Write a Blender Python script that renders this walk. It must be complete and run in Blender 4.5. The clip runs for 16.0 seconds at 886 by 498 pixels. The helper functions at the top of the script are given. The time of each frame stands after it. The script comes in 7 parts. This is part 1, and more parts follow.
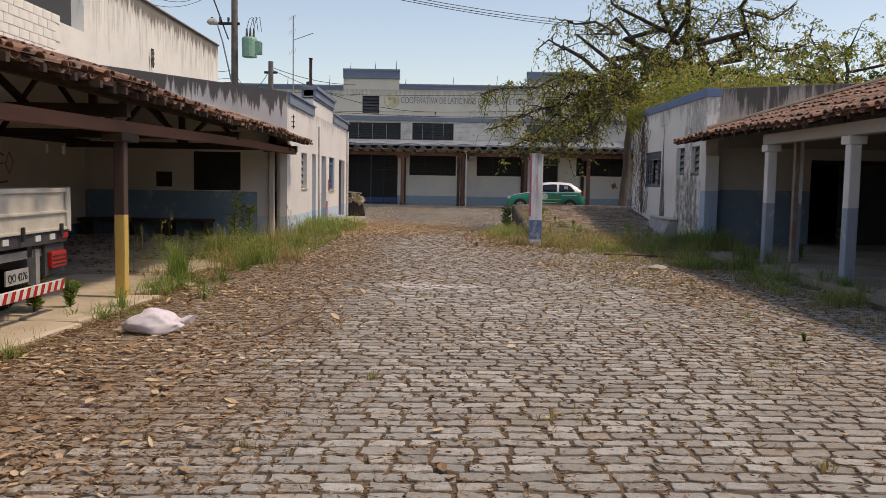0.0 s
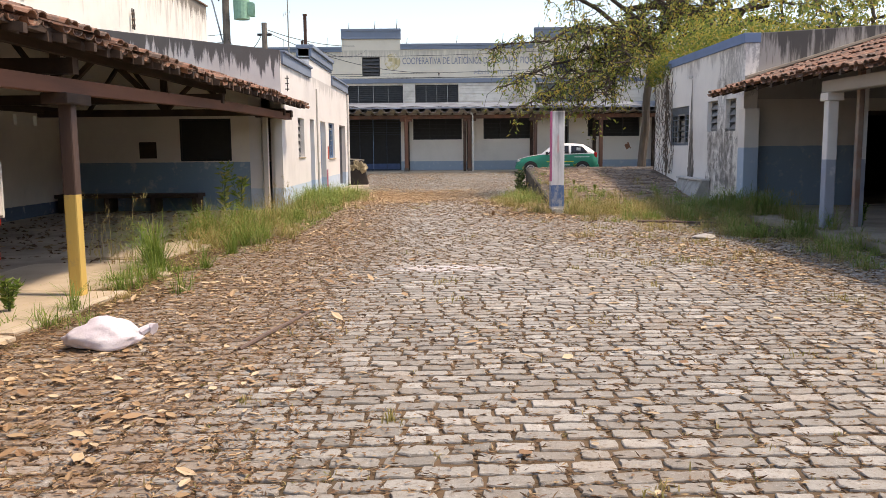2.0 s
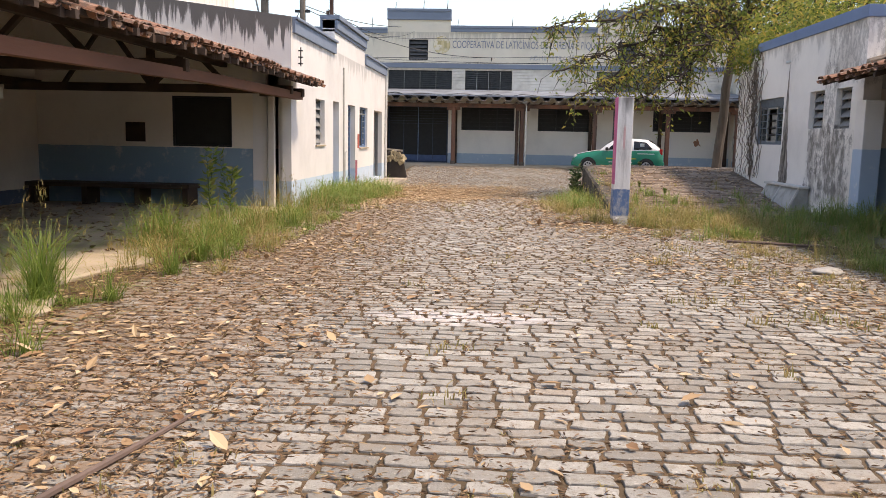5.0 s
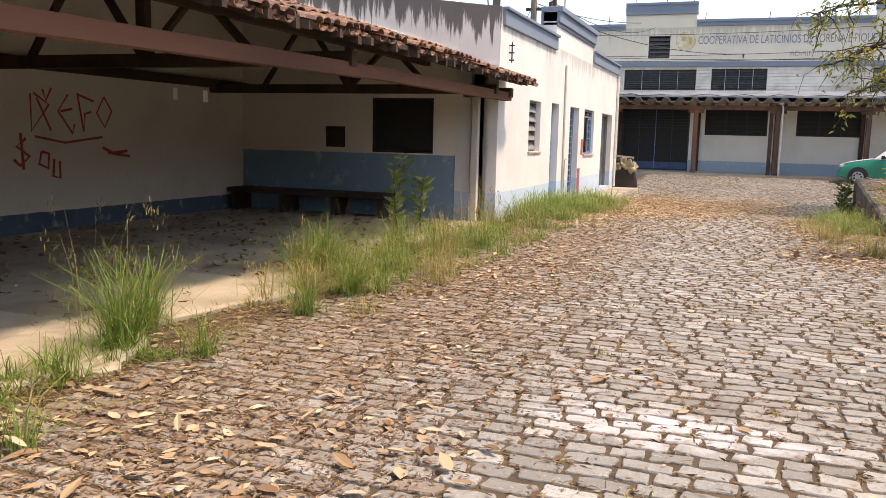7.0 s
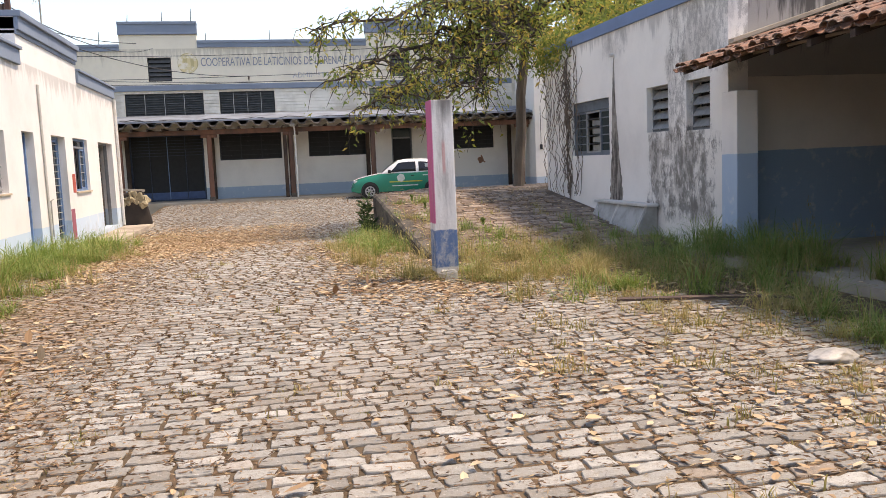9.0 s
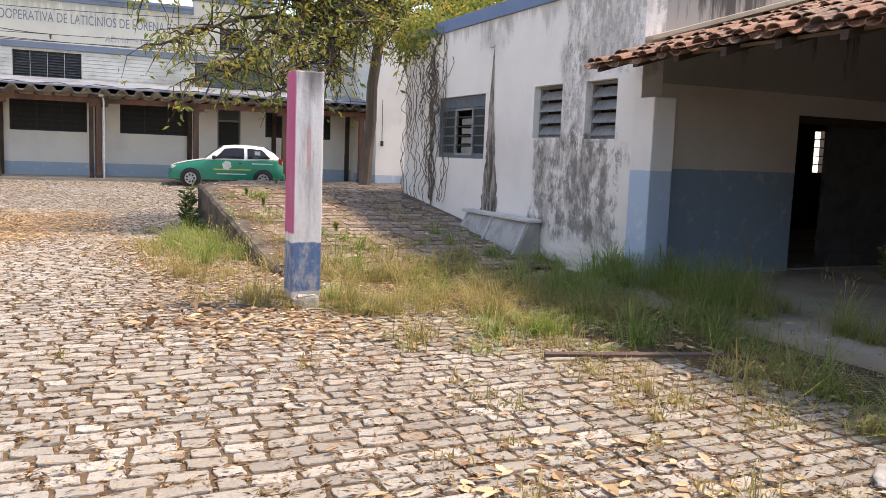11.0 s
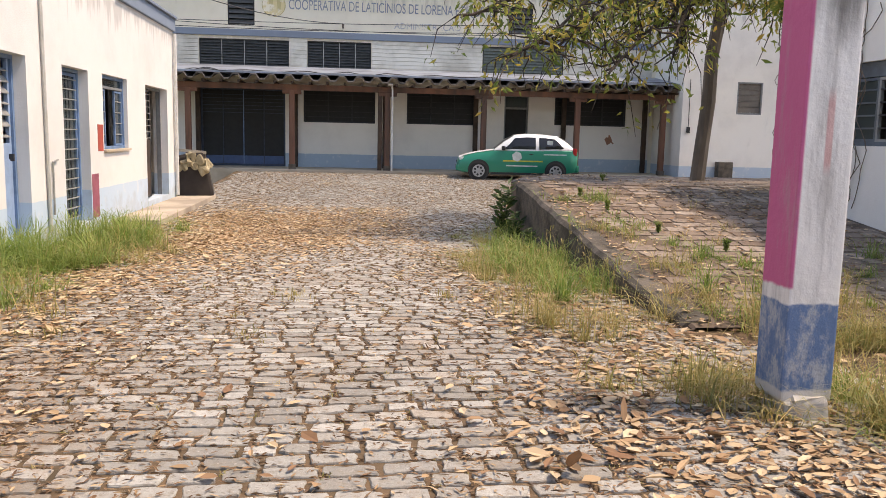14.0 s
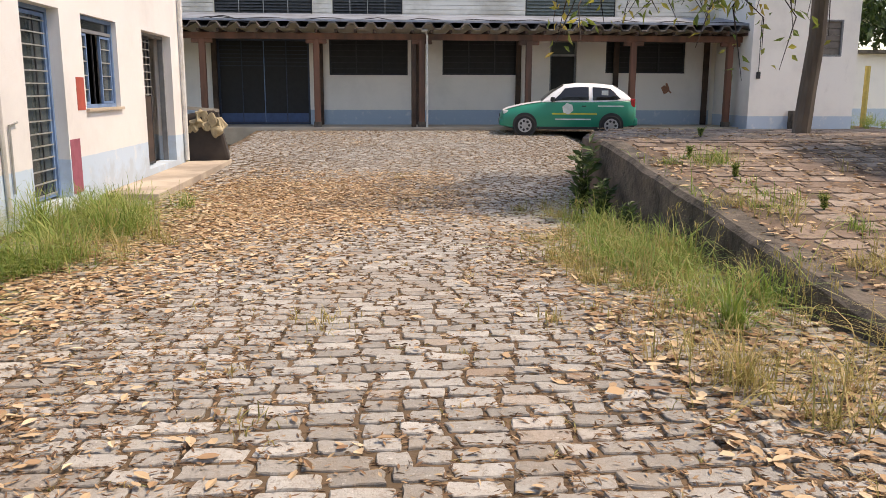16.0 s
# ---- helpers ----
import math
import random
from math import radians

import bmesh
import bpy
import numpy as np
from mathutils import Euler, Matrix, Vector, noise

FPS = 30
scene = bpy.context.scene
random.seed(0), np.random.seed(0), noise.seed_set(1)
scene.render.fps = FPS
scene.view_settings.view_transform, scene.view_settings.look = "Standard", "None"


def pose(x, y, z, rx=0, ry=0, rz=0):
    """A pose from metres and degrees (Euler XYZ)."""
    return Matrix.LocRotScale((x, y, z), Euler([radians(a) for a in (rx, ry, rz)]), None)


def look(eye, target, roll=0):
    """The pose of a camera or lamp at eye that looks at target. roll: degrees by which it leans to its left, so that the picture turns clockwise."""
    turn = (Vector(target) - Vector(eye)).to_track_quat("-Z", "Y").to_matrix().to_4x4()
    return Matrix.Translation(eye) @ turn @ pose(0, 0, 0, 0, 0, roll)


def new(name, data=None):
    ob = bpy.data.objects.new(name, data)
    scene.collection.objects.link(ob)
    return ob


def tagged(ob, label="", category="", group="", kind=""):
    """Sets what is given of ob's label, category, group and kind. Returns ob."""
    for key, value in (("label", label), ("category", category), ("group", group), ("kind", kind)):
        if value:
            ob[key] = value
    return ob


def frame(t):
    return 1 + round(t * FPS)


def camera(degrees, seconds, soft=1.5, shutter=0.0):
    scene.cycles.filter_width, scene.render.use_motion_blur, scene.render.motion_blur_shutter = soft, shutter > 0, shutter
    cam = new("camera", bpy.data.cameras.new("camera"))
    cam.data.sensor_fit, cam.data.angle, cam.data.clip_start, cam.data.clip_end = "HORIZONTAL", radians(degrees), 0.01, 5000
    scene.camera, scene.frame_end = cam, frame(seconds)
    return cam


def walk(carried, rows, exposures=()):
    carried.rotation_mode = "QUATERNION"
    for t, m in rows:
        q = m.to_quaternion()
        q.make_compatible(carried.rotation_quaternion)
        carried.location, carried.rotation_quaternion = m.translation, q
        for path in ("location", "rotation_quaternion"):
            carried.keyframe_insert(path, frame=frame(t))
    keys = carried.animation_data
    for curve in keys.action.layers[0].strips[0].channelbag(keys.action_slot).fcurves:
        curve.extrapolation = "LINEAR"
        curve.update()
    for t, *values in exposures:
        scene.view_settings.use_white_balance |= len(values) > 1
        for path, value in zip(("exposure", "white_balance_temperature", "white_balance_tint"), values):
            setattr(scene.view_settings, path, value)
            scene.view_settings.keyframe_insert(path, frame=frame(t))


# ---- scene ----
# camera and walk
cam = camera(56.8, 16.0, soft=0.85)
PATH = [
    (0, (-0.031, 0.035, 1.405), (-0.024, 2.028, 1.242), 1.0),
    (0.5, (-0.103, 0.401, 1.376), (-0.136, 2.391, 1.18), 0.7),
    (1, (-0.168, 0.802, 1.381), (-0.157, 2.789, 1.153), -0.3),
    (1.5, (-0.173, 1.272, 1.394), (-0.161, 3.258, 1.155), -0.4),
    (2, (-0.209, 1.712, 1.385), (-0.212, 3.697, 1.137), -0.5),
    (2.5, (-0.208, 2.253, 1.394), (-0.168, 4.239, 1.158), -0.8),
    (3, (-0.152, 2.802, 1.397), (-0.11, 4.787, 1.155), 0.2),
    (3.2, (-0.111, 2.993, 1.399), (-0.069, 4.975, 1.138), 0.7),
    (5.5, (0.117, 5.402, 1.359), (-0.163, 7.363, 1.083), 1.9),
    (6, (0.123, 5.963, 1.368), (-0.344, 7.888, 1.09), 2.9),
    (6.5, (0.156, 6.371, 1.401), (-0.435, 8.262, 1.13), 2.3),
    (7, (0.139, 6.93, 1.406), (-0.547, 8.789, 1.134), 1.4),
    (7.5, (0.103, 7.487, 1.415), (-0.425, 9.398, 1.151), 0.0),
    (8, (0.126, 8.062, 1.421), (-0.129, 10.031, 1.177), -0.3),
    (8.5, (0.159, 8.583, 1.397), (0.265, 10.567, 1.163), -1.0),
    (9, (0.145, 9.146, 1.391), (0.549, 11.093, 1.175), -2.4),
    (9.5, (0.196, 9.718, 1.396), (0.719, 11.632, 1.144), -1.2),
    (11.8, (0.234, 12.227, 1.391), (1.125, 14.005, 1.179), 2.5),
    (12, (0.217, 12.464, 1.381), (1.086, 14.252, 1.166), 2.3),
    (12.5, (0.17, 13.06, 1.374), (0.975, 14.875, 1.131), 1.6),
    (13, (0.108, 13.615, 1.365), (0.704, 15.508, 1.111), 1.9),
    (13.5, (-0.034, 14.131, 1.366), (0.315, 16.081, 1.096), 2.2),
    (14, (-0.158, 14.641, 1.364), (0.071, 16.61, 1.091), 1.3),
    (14.5, (-0.272, 15.298, 1.347), (-0.22, 17.278, 1.074), 1.0),
    (15, (-0.351, 15.885, 1.338), (-0.27, 17.862, 1.048), 1.0),
    (15.5, (-0.352, 16.476, 1.311), (-0.221, 18.447, 0.999), 0.6),
    (16, (-0.317, 17.064, 1.287), (-0.156, 19.021, 0.906), 0.2),
]
EXPOSURES = [(t, stops, 8000, 16) for t, stops in ((0.0, 0.28), (0.3, 0.60), (0.7, 0.85), (2.0, 1.0), (5.5, 1.1), (7.0, 1.2), (9.0, 1.2), (12.0, 1.55), (14.0, 1.15), (16.0, 1.05))]
walk(cam, [(t, look(eye, target, roll)) for t, eye, target, roll in PATH], EXPOSURES)


# world, sun
SUN_TO = Vector((0.53, -0.05, 1.0)).normalized()
world = bpy.data.worlds.new("sky_world")
scene.world = world
world.use_nodes = True
_wn = world.node_tree.nodes
_sky = _wn.new("ShaderNodeTexSky")
_sky.sky_type = "NISHITA"
_sky.sun_disc = False
_sky.sun_elevation = math.asin(SUN_TO.z)
_sky.sun_rotation = math.atan2(SUN_TO.x, SUN_TO.y)
_sky.air_density, _sky.dust_density, _sky.ozone_density = 1.0, 1.1, 1.6
world.node_tree.links.new(_sky.outputs[0], _wn["Background"].inputs[0])
_wn["Background"].inputs[1].default_value = 0.15
sun = new("sun", bpy.data.lights.new("sun", "SUN"))
sun.data.energy, sun.data.angle, sun.data.color = 2.1, radians(5), (1.0, 0.91, 0.79)
sun.matrix_world = look(SUN_TO * 60, (0, 0, 0))

# materials
def ramp_node(nt, stops):
    r = nt.nodes.new("ShaderNodeValToRGB")
    els = r.color_ramp.elements
    while len(els) < len(stops):
        els.new(0.5)
    for e, (p, c) in zip(els, stops):
        e.position, e.color = p, (*c, 1) if len(c) == 3 else c
    return r


class Mat:
    """A small builder round one principled material."""

    def __init__(self, name, rough=0.8, metal=0.0):
        self.m = bpy.data.materials.new(name)
        self.m.use_nodes = True
        self.nt = self.m.node_tree
        self.b = self.nt.nodes["Principled BSDF"]
        self.b.inputs["Roughness"].default_value = rough
        self.b.inputs["Metallic"].default_value = metal
        self.tc = self.nt.nodes.new("ShaderNodeTexCoord")
        self.heights = []

    def node(self, kind, **inp):
        n = self.nt.nodes.new(kind)
        for k, v in inp.items():
            n.inputs[k].default_value = v
        return n

    def link(self, a, b):
        self.nt.links.new(a, b)

    def coords(self, scale=(1, 1, 1), loc=(0, 0, 0), world=False):
        mp = self.node("ShaderNodeMapping")
        mp.inputs["Scale"].default_value = scale
        mp.inputs["Location"].default_value = loc
        if world:
            g = self.node("ShaderNodeNewGeometry")
            self.link(g.outputs["Position"], mp.inputs[0])
        else:
            self.link(self.tc.outputs["Object"], mp.inputs[0])
        return mp.outputs[0]

    def noise(self, scale, detail=4, rough=0.6, stretch=(1, 1, 1), loc=(0, 0, 0), world=False):
        n = self.node("ShaderNodeTexNoise", Scale=scale, Detail=detail, Roughness=rough)
        self.link(self.coords(stretch, loc, world), n.inputs["Vector"])
        return n.outputs["Fac"]

    def ramp(self, fac, stops):
        r = ramp_node(self.nt, stops)
        self.link(fac, r.inputs[0])
        return r.outputs[0]

    def mask(self, fac, lo, hi):
        n = self.node("ShaderNodeMapRange")
        n.interpolation_type = "SMOOTHSTEP"
        n.inputs["From Min"].default_value, n.inputs["From Max"].default_value = lo, hi
        self.link(fac, n.inputs["Value"])
        return n.outputs["Result"]

    def math(self, op, a, b=0.0):
        n = self.node("ShaderNodeMath")
        n.operation = op
        for i, v in enumerate((a, b)):
            if isinstance(v, (int, float)):
                n.inputs[i].default_value = v
            else:
                self.link(v, n.inputs[i])
        return n.outputs[0]

    def mix(self, fac, a, b, mode="MIX"):
        n = self.nt.nodes.new("ShaderNodeMix")
        n.data_type, n.blend_type = "RGBA", mode
        for i, v in ((0, fac), (6, a), (7, b)):
            if isinstance(v, (int, float)):
                n.inputs[i].default_value = v
            elif isinstance(v, (tuple, list)):
                n.inputs[i].default_value = (*v, 1)
            else:
                self.link(v, n.inputs[i])
        return n.outputs[2]

    def axis(self, which, world=True):
        s = self.node("ShaderNodeSeparateXYZ")
        if world:
            g = self.node("ShaderNodeNewGeometry")
            self.link(g.outputs["Position"], s.inputs[0])
        else:
            self.link(self.tc.outputs["Object"], s.inputs[0])
        return s.outputs[which]

    def random(self):
        return self.node("ShaderNodeObjectInfo").outputs["Random"]

    def island(self):
        return self.node("ShaderNodeNewGeometry").outputs["Random Per Island"]

    def color(self, c):
        if isinstance(c, (tuple, list)):
            self.b.inputs["Base Color"].default_value = (*c, 1)
        else:
            self.link(c, self.b.inputs["Base Color"])
        return self

    def rough(self, r):
        self.link(r, self.b.inputs["Roughness"])
        return self

    def bump(self, h, dist=0.01, strength=0.6):
        n = self.node("ShaderNodeBump", Strength=strength, Distance=dist)
        self.link(h, n.inputs["Height"])
        self.link(n.outputs[0], self.b.inputs["Normal"])
        return self


def simple(name, c, rough=0.7, metal=0.0, var=0.25, scale=6.0, fine=60.0, bump=0.003, c2=None, stretch=(1, 1, 1)):
    """Colour with patches, grain, and a fine relief."""
    m = Mat(name, rough, metal)
    dark = c2 or tuple(v * (1 - var) for v in c)
    big, small = m.noise(scale, 5, stretch=stretch), m.noise(fine, 3, stretch=stretch)
    col = m.mix(m.mask(big, 0.35, 0.7), c, dark)
    col = m.mix(m.math("MULTIPLY", small, 0.45 * var * 2), col, tuple(v * 0.55 for v in c))
    m.color(col)
    if bump:
        m.bump(small, bump, 0.5)
    return m.m


def plaster(name, base, stain=(0.16, 0.15, 0.13), band=None, drips=(), patches=0.35, dirt_low=0.0, blots=(), rills=()):
    """Painted render: mottling, grime patches, drips below ledges (rows of z, reach, amount), a painted band up to band[0],
    mould blots (axis, lo, hi, z0, z1, amount) and crisp black rills below a raking top (axis, height, slope, reach)."""
    m = Mat(name, 0.85)
    big, mid, fine = m.noise(0.7, 6, 0.65), m.noise(4.5, 5, 0.65), m.noise(70, 3)
    col = m.mix(m.mask(big, 0.4, 0.75), base, tuple(v * 0.86 for v in base))
    if band:
        edge = m.math("ADD", m.axis(2), m.math("MULTIPLY", m.math("SUBTRACT", mid, 0.5), 0.03))
        inband = m.mask(edge, band[0] + 0.006, band[0] - 0.006)
        worn = m.mix(m.mask(mid, 0.55, 0.72), band[1], tuple(0.55 * a + 0.45 * b for a, b in zip(band[1], base)))
        col = m.mix(inband, col, worn)
    if patches:
        grime = m.mask(m.noise(1.6, 7, 0.72, (1, 1, 0.55), (3, 1, 7)), 0.58, 0.78)
        col = m.mix(m.math("MULTIPLY", grime, patches), col, stain)
    for z, reach, amount, *rest in drips:
        ax, lo, hi, rake = (*rest, None, 0, 0, 0)[:4] if not rest else (*rest, 0)[:4]
        streak = m.noise(5.0, 5, 0.72, (1, 1, 0.10), (z, 2, 0))
        line = z if not rake else m.math("ADD", z, m.math("MULTIPLY", m.axis(ax), rake))
        below = m.math("SUBTRACT", line, m.axis(2))
        if rest and not rake:
            below = m.math("ADD", below, m.math("MULTIPLY", m.math("SUBTRACT", m.noise(3.0, 5, 0.7), 0.5), 0.7))
        wet = m.mask(m.math("SUBTRACT", streak, m.math("MULTIPLY", m.math("DIVIDE", below, reach), 0.30)), 0.34, 0.50)
        above = m.mask(below, -0.01, 0.02 if not rest or rake else 0.25)
        if ax is not None and hi > lo:
            edge = m.math("ADD", m.axis(ax), m.math("MULTIPLY", m.math("SUBTRACT", m.noise(2.2, 4), 0.5), 0.9))
            above = m.math("MULTIPLY", above, m.math("MULTIPLY", m.mask(edge, lo, lo + 0.25), m.mask(edge, hi, hi - 0.25)))
        col = m.mix(m.math("MULTIPLY", m.math("MULTIPLY", wet, above), amount), col, stain)
    for ax, lo, hi, z0, z1, amount in blots:
        jag = m.math("MULTIPLY", m.math("SUBTRACT", m.noise(2.6, 6, 0.7), 0.5), 0.9)
        u, v = m.math("ADD", m.axis(ax), jag), m.math("ADD", m.axis(2), jag)
        inside = m.math("MULTIPLY", m.math("MULTIPLY", m.mask(u, lo, lo + 0.12), m.mask(u, hi, hi - 0.12)), m.math("MULTIPLY", m.mask(v, z0, z0 + 0.25), m.mask(v, z1, z1 - 0.2)))
        flakes = m.mask(m.math("ADD", m.math("MULTIPLY", m.noise(7, 8, 0.78, (1, 1, 0.6), (1, 5, 2)), 0.7), m.math("MULTIPLY", m.noise(3.2, 5, 0.7, (1, 1, 0.22), (6, 2, 4)), 0.3)), 0.46, 0.55)
        wash = m.mask(m.noise(2.1, 7, 0.75, (1, 1, 0.5), (2, 8, 3)), 0.43, 0.56)
        col = m.mix(m.math("MULTIPLY", m.math("MULTIPLY", inside, wash), 0.6 * amount), col, tuple(2.8 * v for v in stain))
        col = m.mix(m.math("MULTIPLY", m.math("MULTIPLY", inside, flakes), 0.7 * amount), col, stain)
    for ax, top, rake, reach in rills:
        below = m.math("SUBTRACT", m.math("ADD", top, m.math("MULTIPLY", m.axis(ax), rake)), m.axis(2))
        runs = m.noise(7.5, 5, 0.75, (1, 1, 0.06), (top, 4, 0))
        black = m.mask(m.math("SUBTRACT", runs, m.math("MULTIPLY", m.math("DIVIDE", below, reach), 0.42)), 0.27, 0.36)
        col = m.mix(m.math("MULTIPLY", black, 0.9), col, stain)
    if dirt_low:
        splash = m.mask(m.math("SUBTRACT", m.noise(3.0, 5), m.math("MULTIPLY", m.axis(2), 0.7)), 0.25, 0.5)
        col = m.mix(m.math("MULTIPLY", splash, dirt_low), col, (0.30, 0.25, 0.18))
    col = m.mix(m.math("MULTIPLY", fine, 0.12), col, tuple(v * 0.5 for v in base))
    m.color(col)
    m.bump(m.math("ADD", fine, m.math("MULTIPLY", mid, 2.0)), 0.006, 0.5)
    return m.m


CREAM = (0.78, 0.72, 0.60)
M_LEFT = plaster("white_render", (0.78, 0.755, 0.73), band=(0.5, (0.50, 0.62, 0.74)), drips=((3.3, 0.5, 0.35),), patches=0.10, dirt_low=0.25)
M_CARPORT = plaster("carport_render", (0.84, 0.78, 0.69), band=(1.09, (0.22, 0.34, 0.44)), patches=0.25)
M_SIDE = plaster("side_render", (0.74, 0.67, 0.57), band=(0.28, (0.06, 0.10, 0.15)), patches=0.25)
M_PARAPET_L = plaster("stained_parapet_render", (0.84, 0.79, 0.73), stain=(0.075, 0.066, 0.06), rills=((0, 3.04, -0.124, 0.85),), patches=0.22)
M_TALL = plaster("tall_wall_render", (0.90, 0.86, 0.78), stain=(0.13, 0.105, 0.08), drips=((6.4, 2.2, 0.3),), rills=((0, 6.42, 0.0, 0.9),), patches=0.12)
M_RIGHT = plaster("stained_white_render", (0.90, 0.86, 0.80), stain=(0.085, 0.072, 0.06), drips=((3.45, 0.4, 0.35),), blots=((1, 19.1, 21.2, 0.25, 1.75, 1.0), (1, 19.85, 20.6, 1.4, 2.9, 0.7), (1, 18.6, 20.4, 2.3, 3.6, 0.6), (1, 21.9, 23.0, 2.9, 3.6, 0.35)), patches=0.12)
M_PARAPET_R = plaster("grey_parapet_render", (0.42, 0.39, 0.36), stain=(0.07, 0.065, 0.06), drips=((3.29, 1.3, 0.95, 0, 0, 0, 0.055),), patches=0.8)
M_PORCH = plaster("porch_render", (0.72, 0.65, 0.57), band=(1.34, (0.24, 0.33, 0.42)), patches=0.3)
M_FACADE = plaster("facade_render", CREAM, stain=(0.22, 0.19, 0.15), drips=((6.2, 0.8, 0.35), (4.55, 0.6, 0.3)), patches=0.28)
M_VERANDA = plaster("verandah_render", (0.78, 0.74, 0.68), band=(0.66, (0.34, 0.43, 0.52)), patches=0.15)
M_WING = plaster("wing_render", (0.88, 0.84, 0.78), band=(0.55, (0.45, 0.55, 0.66)), drips=((6.0, 1.2, 0.4),), patches=0.2)
M_TRIM = plaster("blue_grey_trim_paint", (0.20, 0.25, 0.33), stain=(0.06, 0.06, 0.06), patches=0.6)
M_TRIM_R = plaster("blue_trim_paint", (0.17, 0.25, 0.40), stain=(0.06, 0.06, 0.06), patches=0.4)
M_PAINT_BLUE = simple("blue_joinery_paint", (0.17, 0.28, 0.47), 0.55, var=0.35)
M_GLASS_BLUE = simple("blue_door_sheet", (0.30, 0.42, 0.62), 0.5, var=0.2)
# near-black that stands in for shade inside rooms, gaps and openings
M_SHADE_BLACK = simple("painted_shade_black", (0.035, 0.032, 0.03), 0.9, var=0.3)
M_IRON = simple("dark_iron", (0.045, 0.045, 0.05), 0.6, 0.4)
M_IRON_LIGHT = simple("pale_iron_bar", (0.38, 0.38, 0.36), 0.6, 0.3)
M_WOOD_DARK = simple("dark_old_timber", (0.075, 0.045, 0.03), 0.85, c2=(0.035, 0.022, 0.016), scale=3, fine=40, bump=0.006, stretch=(1, 0.15, 1))
M_WOOD_RED = simple("reddish_beam_timber", (0.20, 0.085, 0.05), 0.8, c2=(0.12, 0.055, 0.035), scale=3, fine=40, bump=0.005, stretch=(1, 0.12, 1))
M_COLUMN = simple("weathered_column_timber", (0.21, 0.095, 0.06), 0.85, c2=(0.07, 0.045, 0.035), scale=2.2, fine=35, bump=0.01, stretch=(1, 1, 0.15))
M_CONCRETE = simple("weathered_concrete", (0.54, 0.45, 0.34), 0.95, c2=(0.42, 0.34, 0.25), scale=1.4, fine=45, bump=0.006)
M_CONC_DARK = simple("mossy_dark_concrete", (0.15, 0.125, 0.10), 0.95, c2=(0.045, 0.04, 0.032), scale=3.5, fine=22, bump=0.04)
M_WOOD_GREY = simple("grey_brown_boarding", (0.24, 0.18, 0.135), 0.9, c2=(0.15, 0.11, 0.085), scale=3, fine=40, stretch=(0.2, 1, 1))
M_FLOOR_DIRT = simple("dusty_carport_floor", (0.50, 0.42, 0.33), 0.95, c2=(0.29, 0.24, 0.19), scale=1.1, fine=25, bump=0.008)
M_SHEET = simple("grey_blue_roof_sheet", (0.30, 0.34, 0.40), 0.6, 0.2, c2=(0.17, 0.18, 0.20), scale=1.5)

# building helpers
def mesh_of(bm, name, mat):
    bmesh.ops.recalc_face_normals(bm, faces=bm.faces[:])
    me = bpy.data.meshes.new(name)
    bm.to_mesh(me)
    bm.free()
    for mt in (mat if isinstance(mat, (list, tuple)) else [mat]):
        me.materials.append(mt)
    return me


def place_of(ob):
    """Where a thing stands: meshes are written in world metres, and their origins stay put."""
    m = ob.matrix_basis.copy()
    return place_of(ob.parent) @ ob.matrix_parent_inverse @ m if ob.parent else m


def part(name, bm, mat, parent=None, label="", smooth=False):
    ob = new(name, mesh_of(bm, name, mat))
    if smooth:
        ob.data.polygons.foreach_set("use_smooth", [True] * len(ob.data.polygons))
    if parent is not None:
        ob.parent = parent
        ob.matrix_parent_inverse = place_of(parent).inverted()
    if label:
        ob["label"] = label
    return ob


def empty(name, m, label, category, group="", kind=""):
    e = new(name)
    e.empty_display_size = 0.1
    e.matrix_basis = m
    return tagged(e, label, category, group, kind)


def add_box(bm, x0, x1, y0, y1, z0, z1, bev=0.0, m=None):
    t = Matrix.Translation(((x0 + x1) / 2, (y0 + y1) / 2, (z0 + z1) / 2)) @ Matrix.Diagonal((abs(x1 - x0), abs(y1 - y0), abs(z1 - z0), 1))
    vs = bmesh.ops.create_cube(bm, size=1, matrix=(m @ t) if m else t)["verts"]
    if bev:
        es = list({e for v in vs for e in v.link_edges})
        bmesh.ops.bevel(bm, geom=es, offset=bev, segments=2, affect="EDGES", profile=0.6)
    return vs


def box(*a, bev=0.0, m=None):
    bm = bmesh.new()
    add_box(bm, *a, bev=bev, m=m)
    return bm


def add_tube(bm, pts, radii, sides=8, cap=True):
    """A tube along points, radius by radius."""
    rings, n = [], len(pts)
    pts = [Vector(p) for p in pts]
    ref = Vector((0.31, 0.2, 0.93))
    for i, p in enumerate(pts):
        d = (pts[min(i + 1, n - 1)] - pts[max(i - 1, 0)]).normalized()
        a = d.cross(ref if abs(d.dot(ref)) < 0.95 else Vector((1, 0, 0))).normalized()
        b = d.cross(a)
        r = radii[i] if isinstance(radii, (list, tuple)) else radii
        rings.append([bm.verts.new(p + (a * math.cos(t) + b * math.sin(t)) * r) for t in (2 * math.pi * k / sides for k in range(sides))])
    for r0, r1 in zip(rings, rings[1:]):
        for k in range(sides):
            bm.faces.new((r0[k], r0[(k + 1) % sides], r1[(k + 1) % sides], r1[k]))
    if cap:
        bm.faces.new(rings[0][::-1])
        bm.faces.new(rings[-1])
    return bm


def tube(pts, radii, sides=8):
    return add_tube(bmesh.new(), pts, radii, sides)


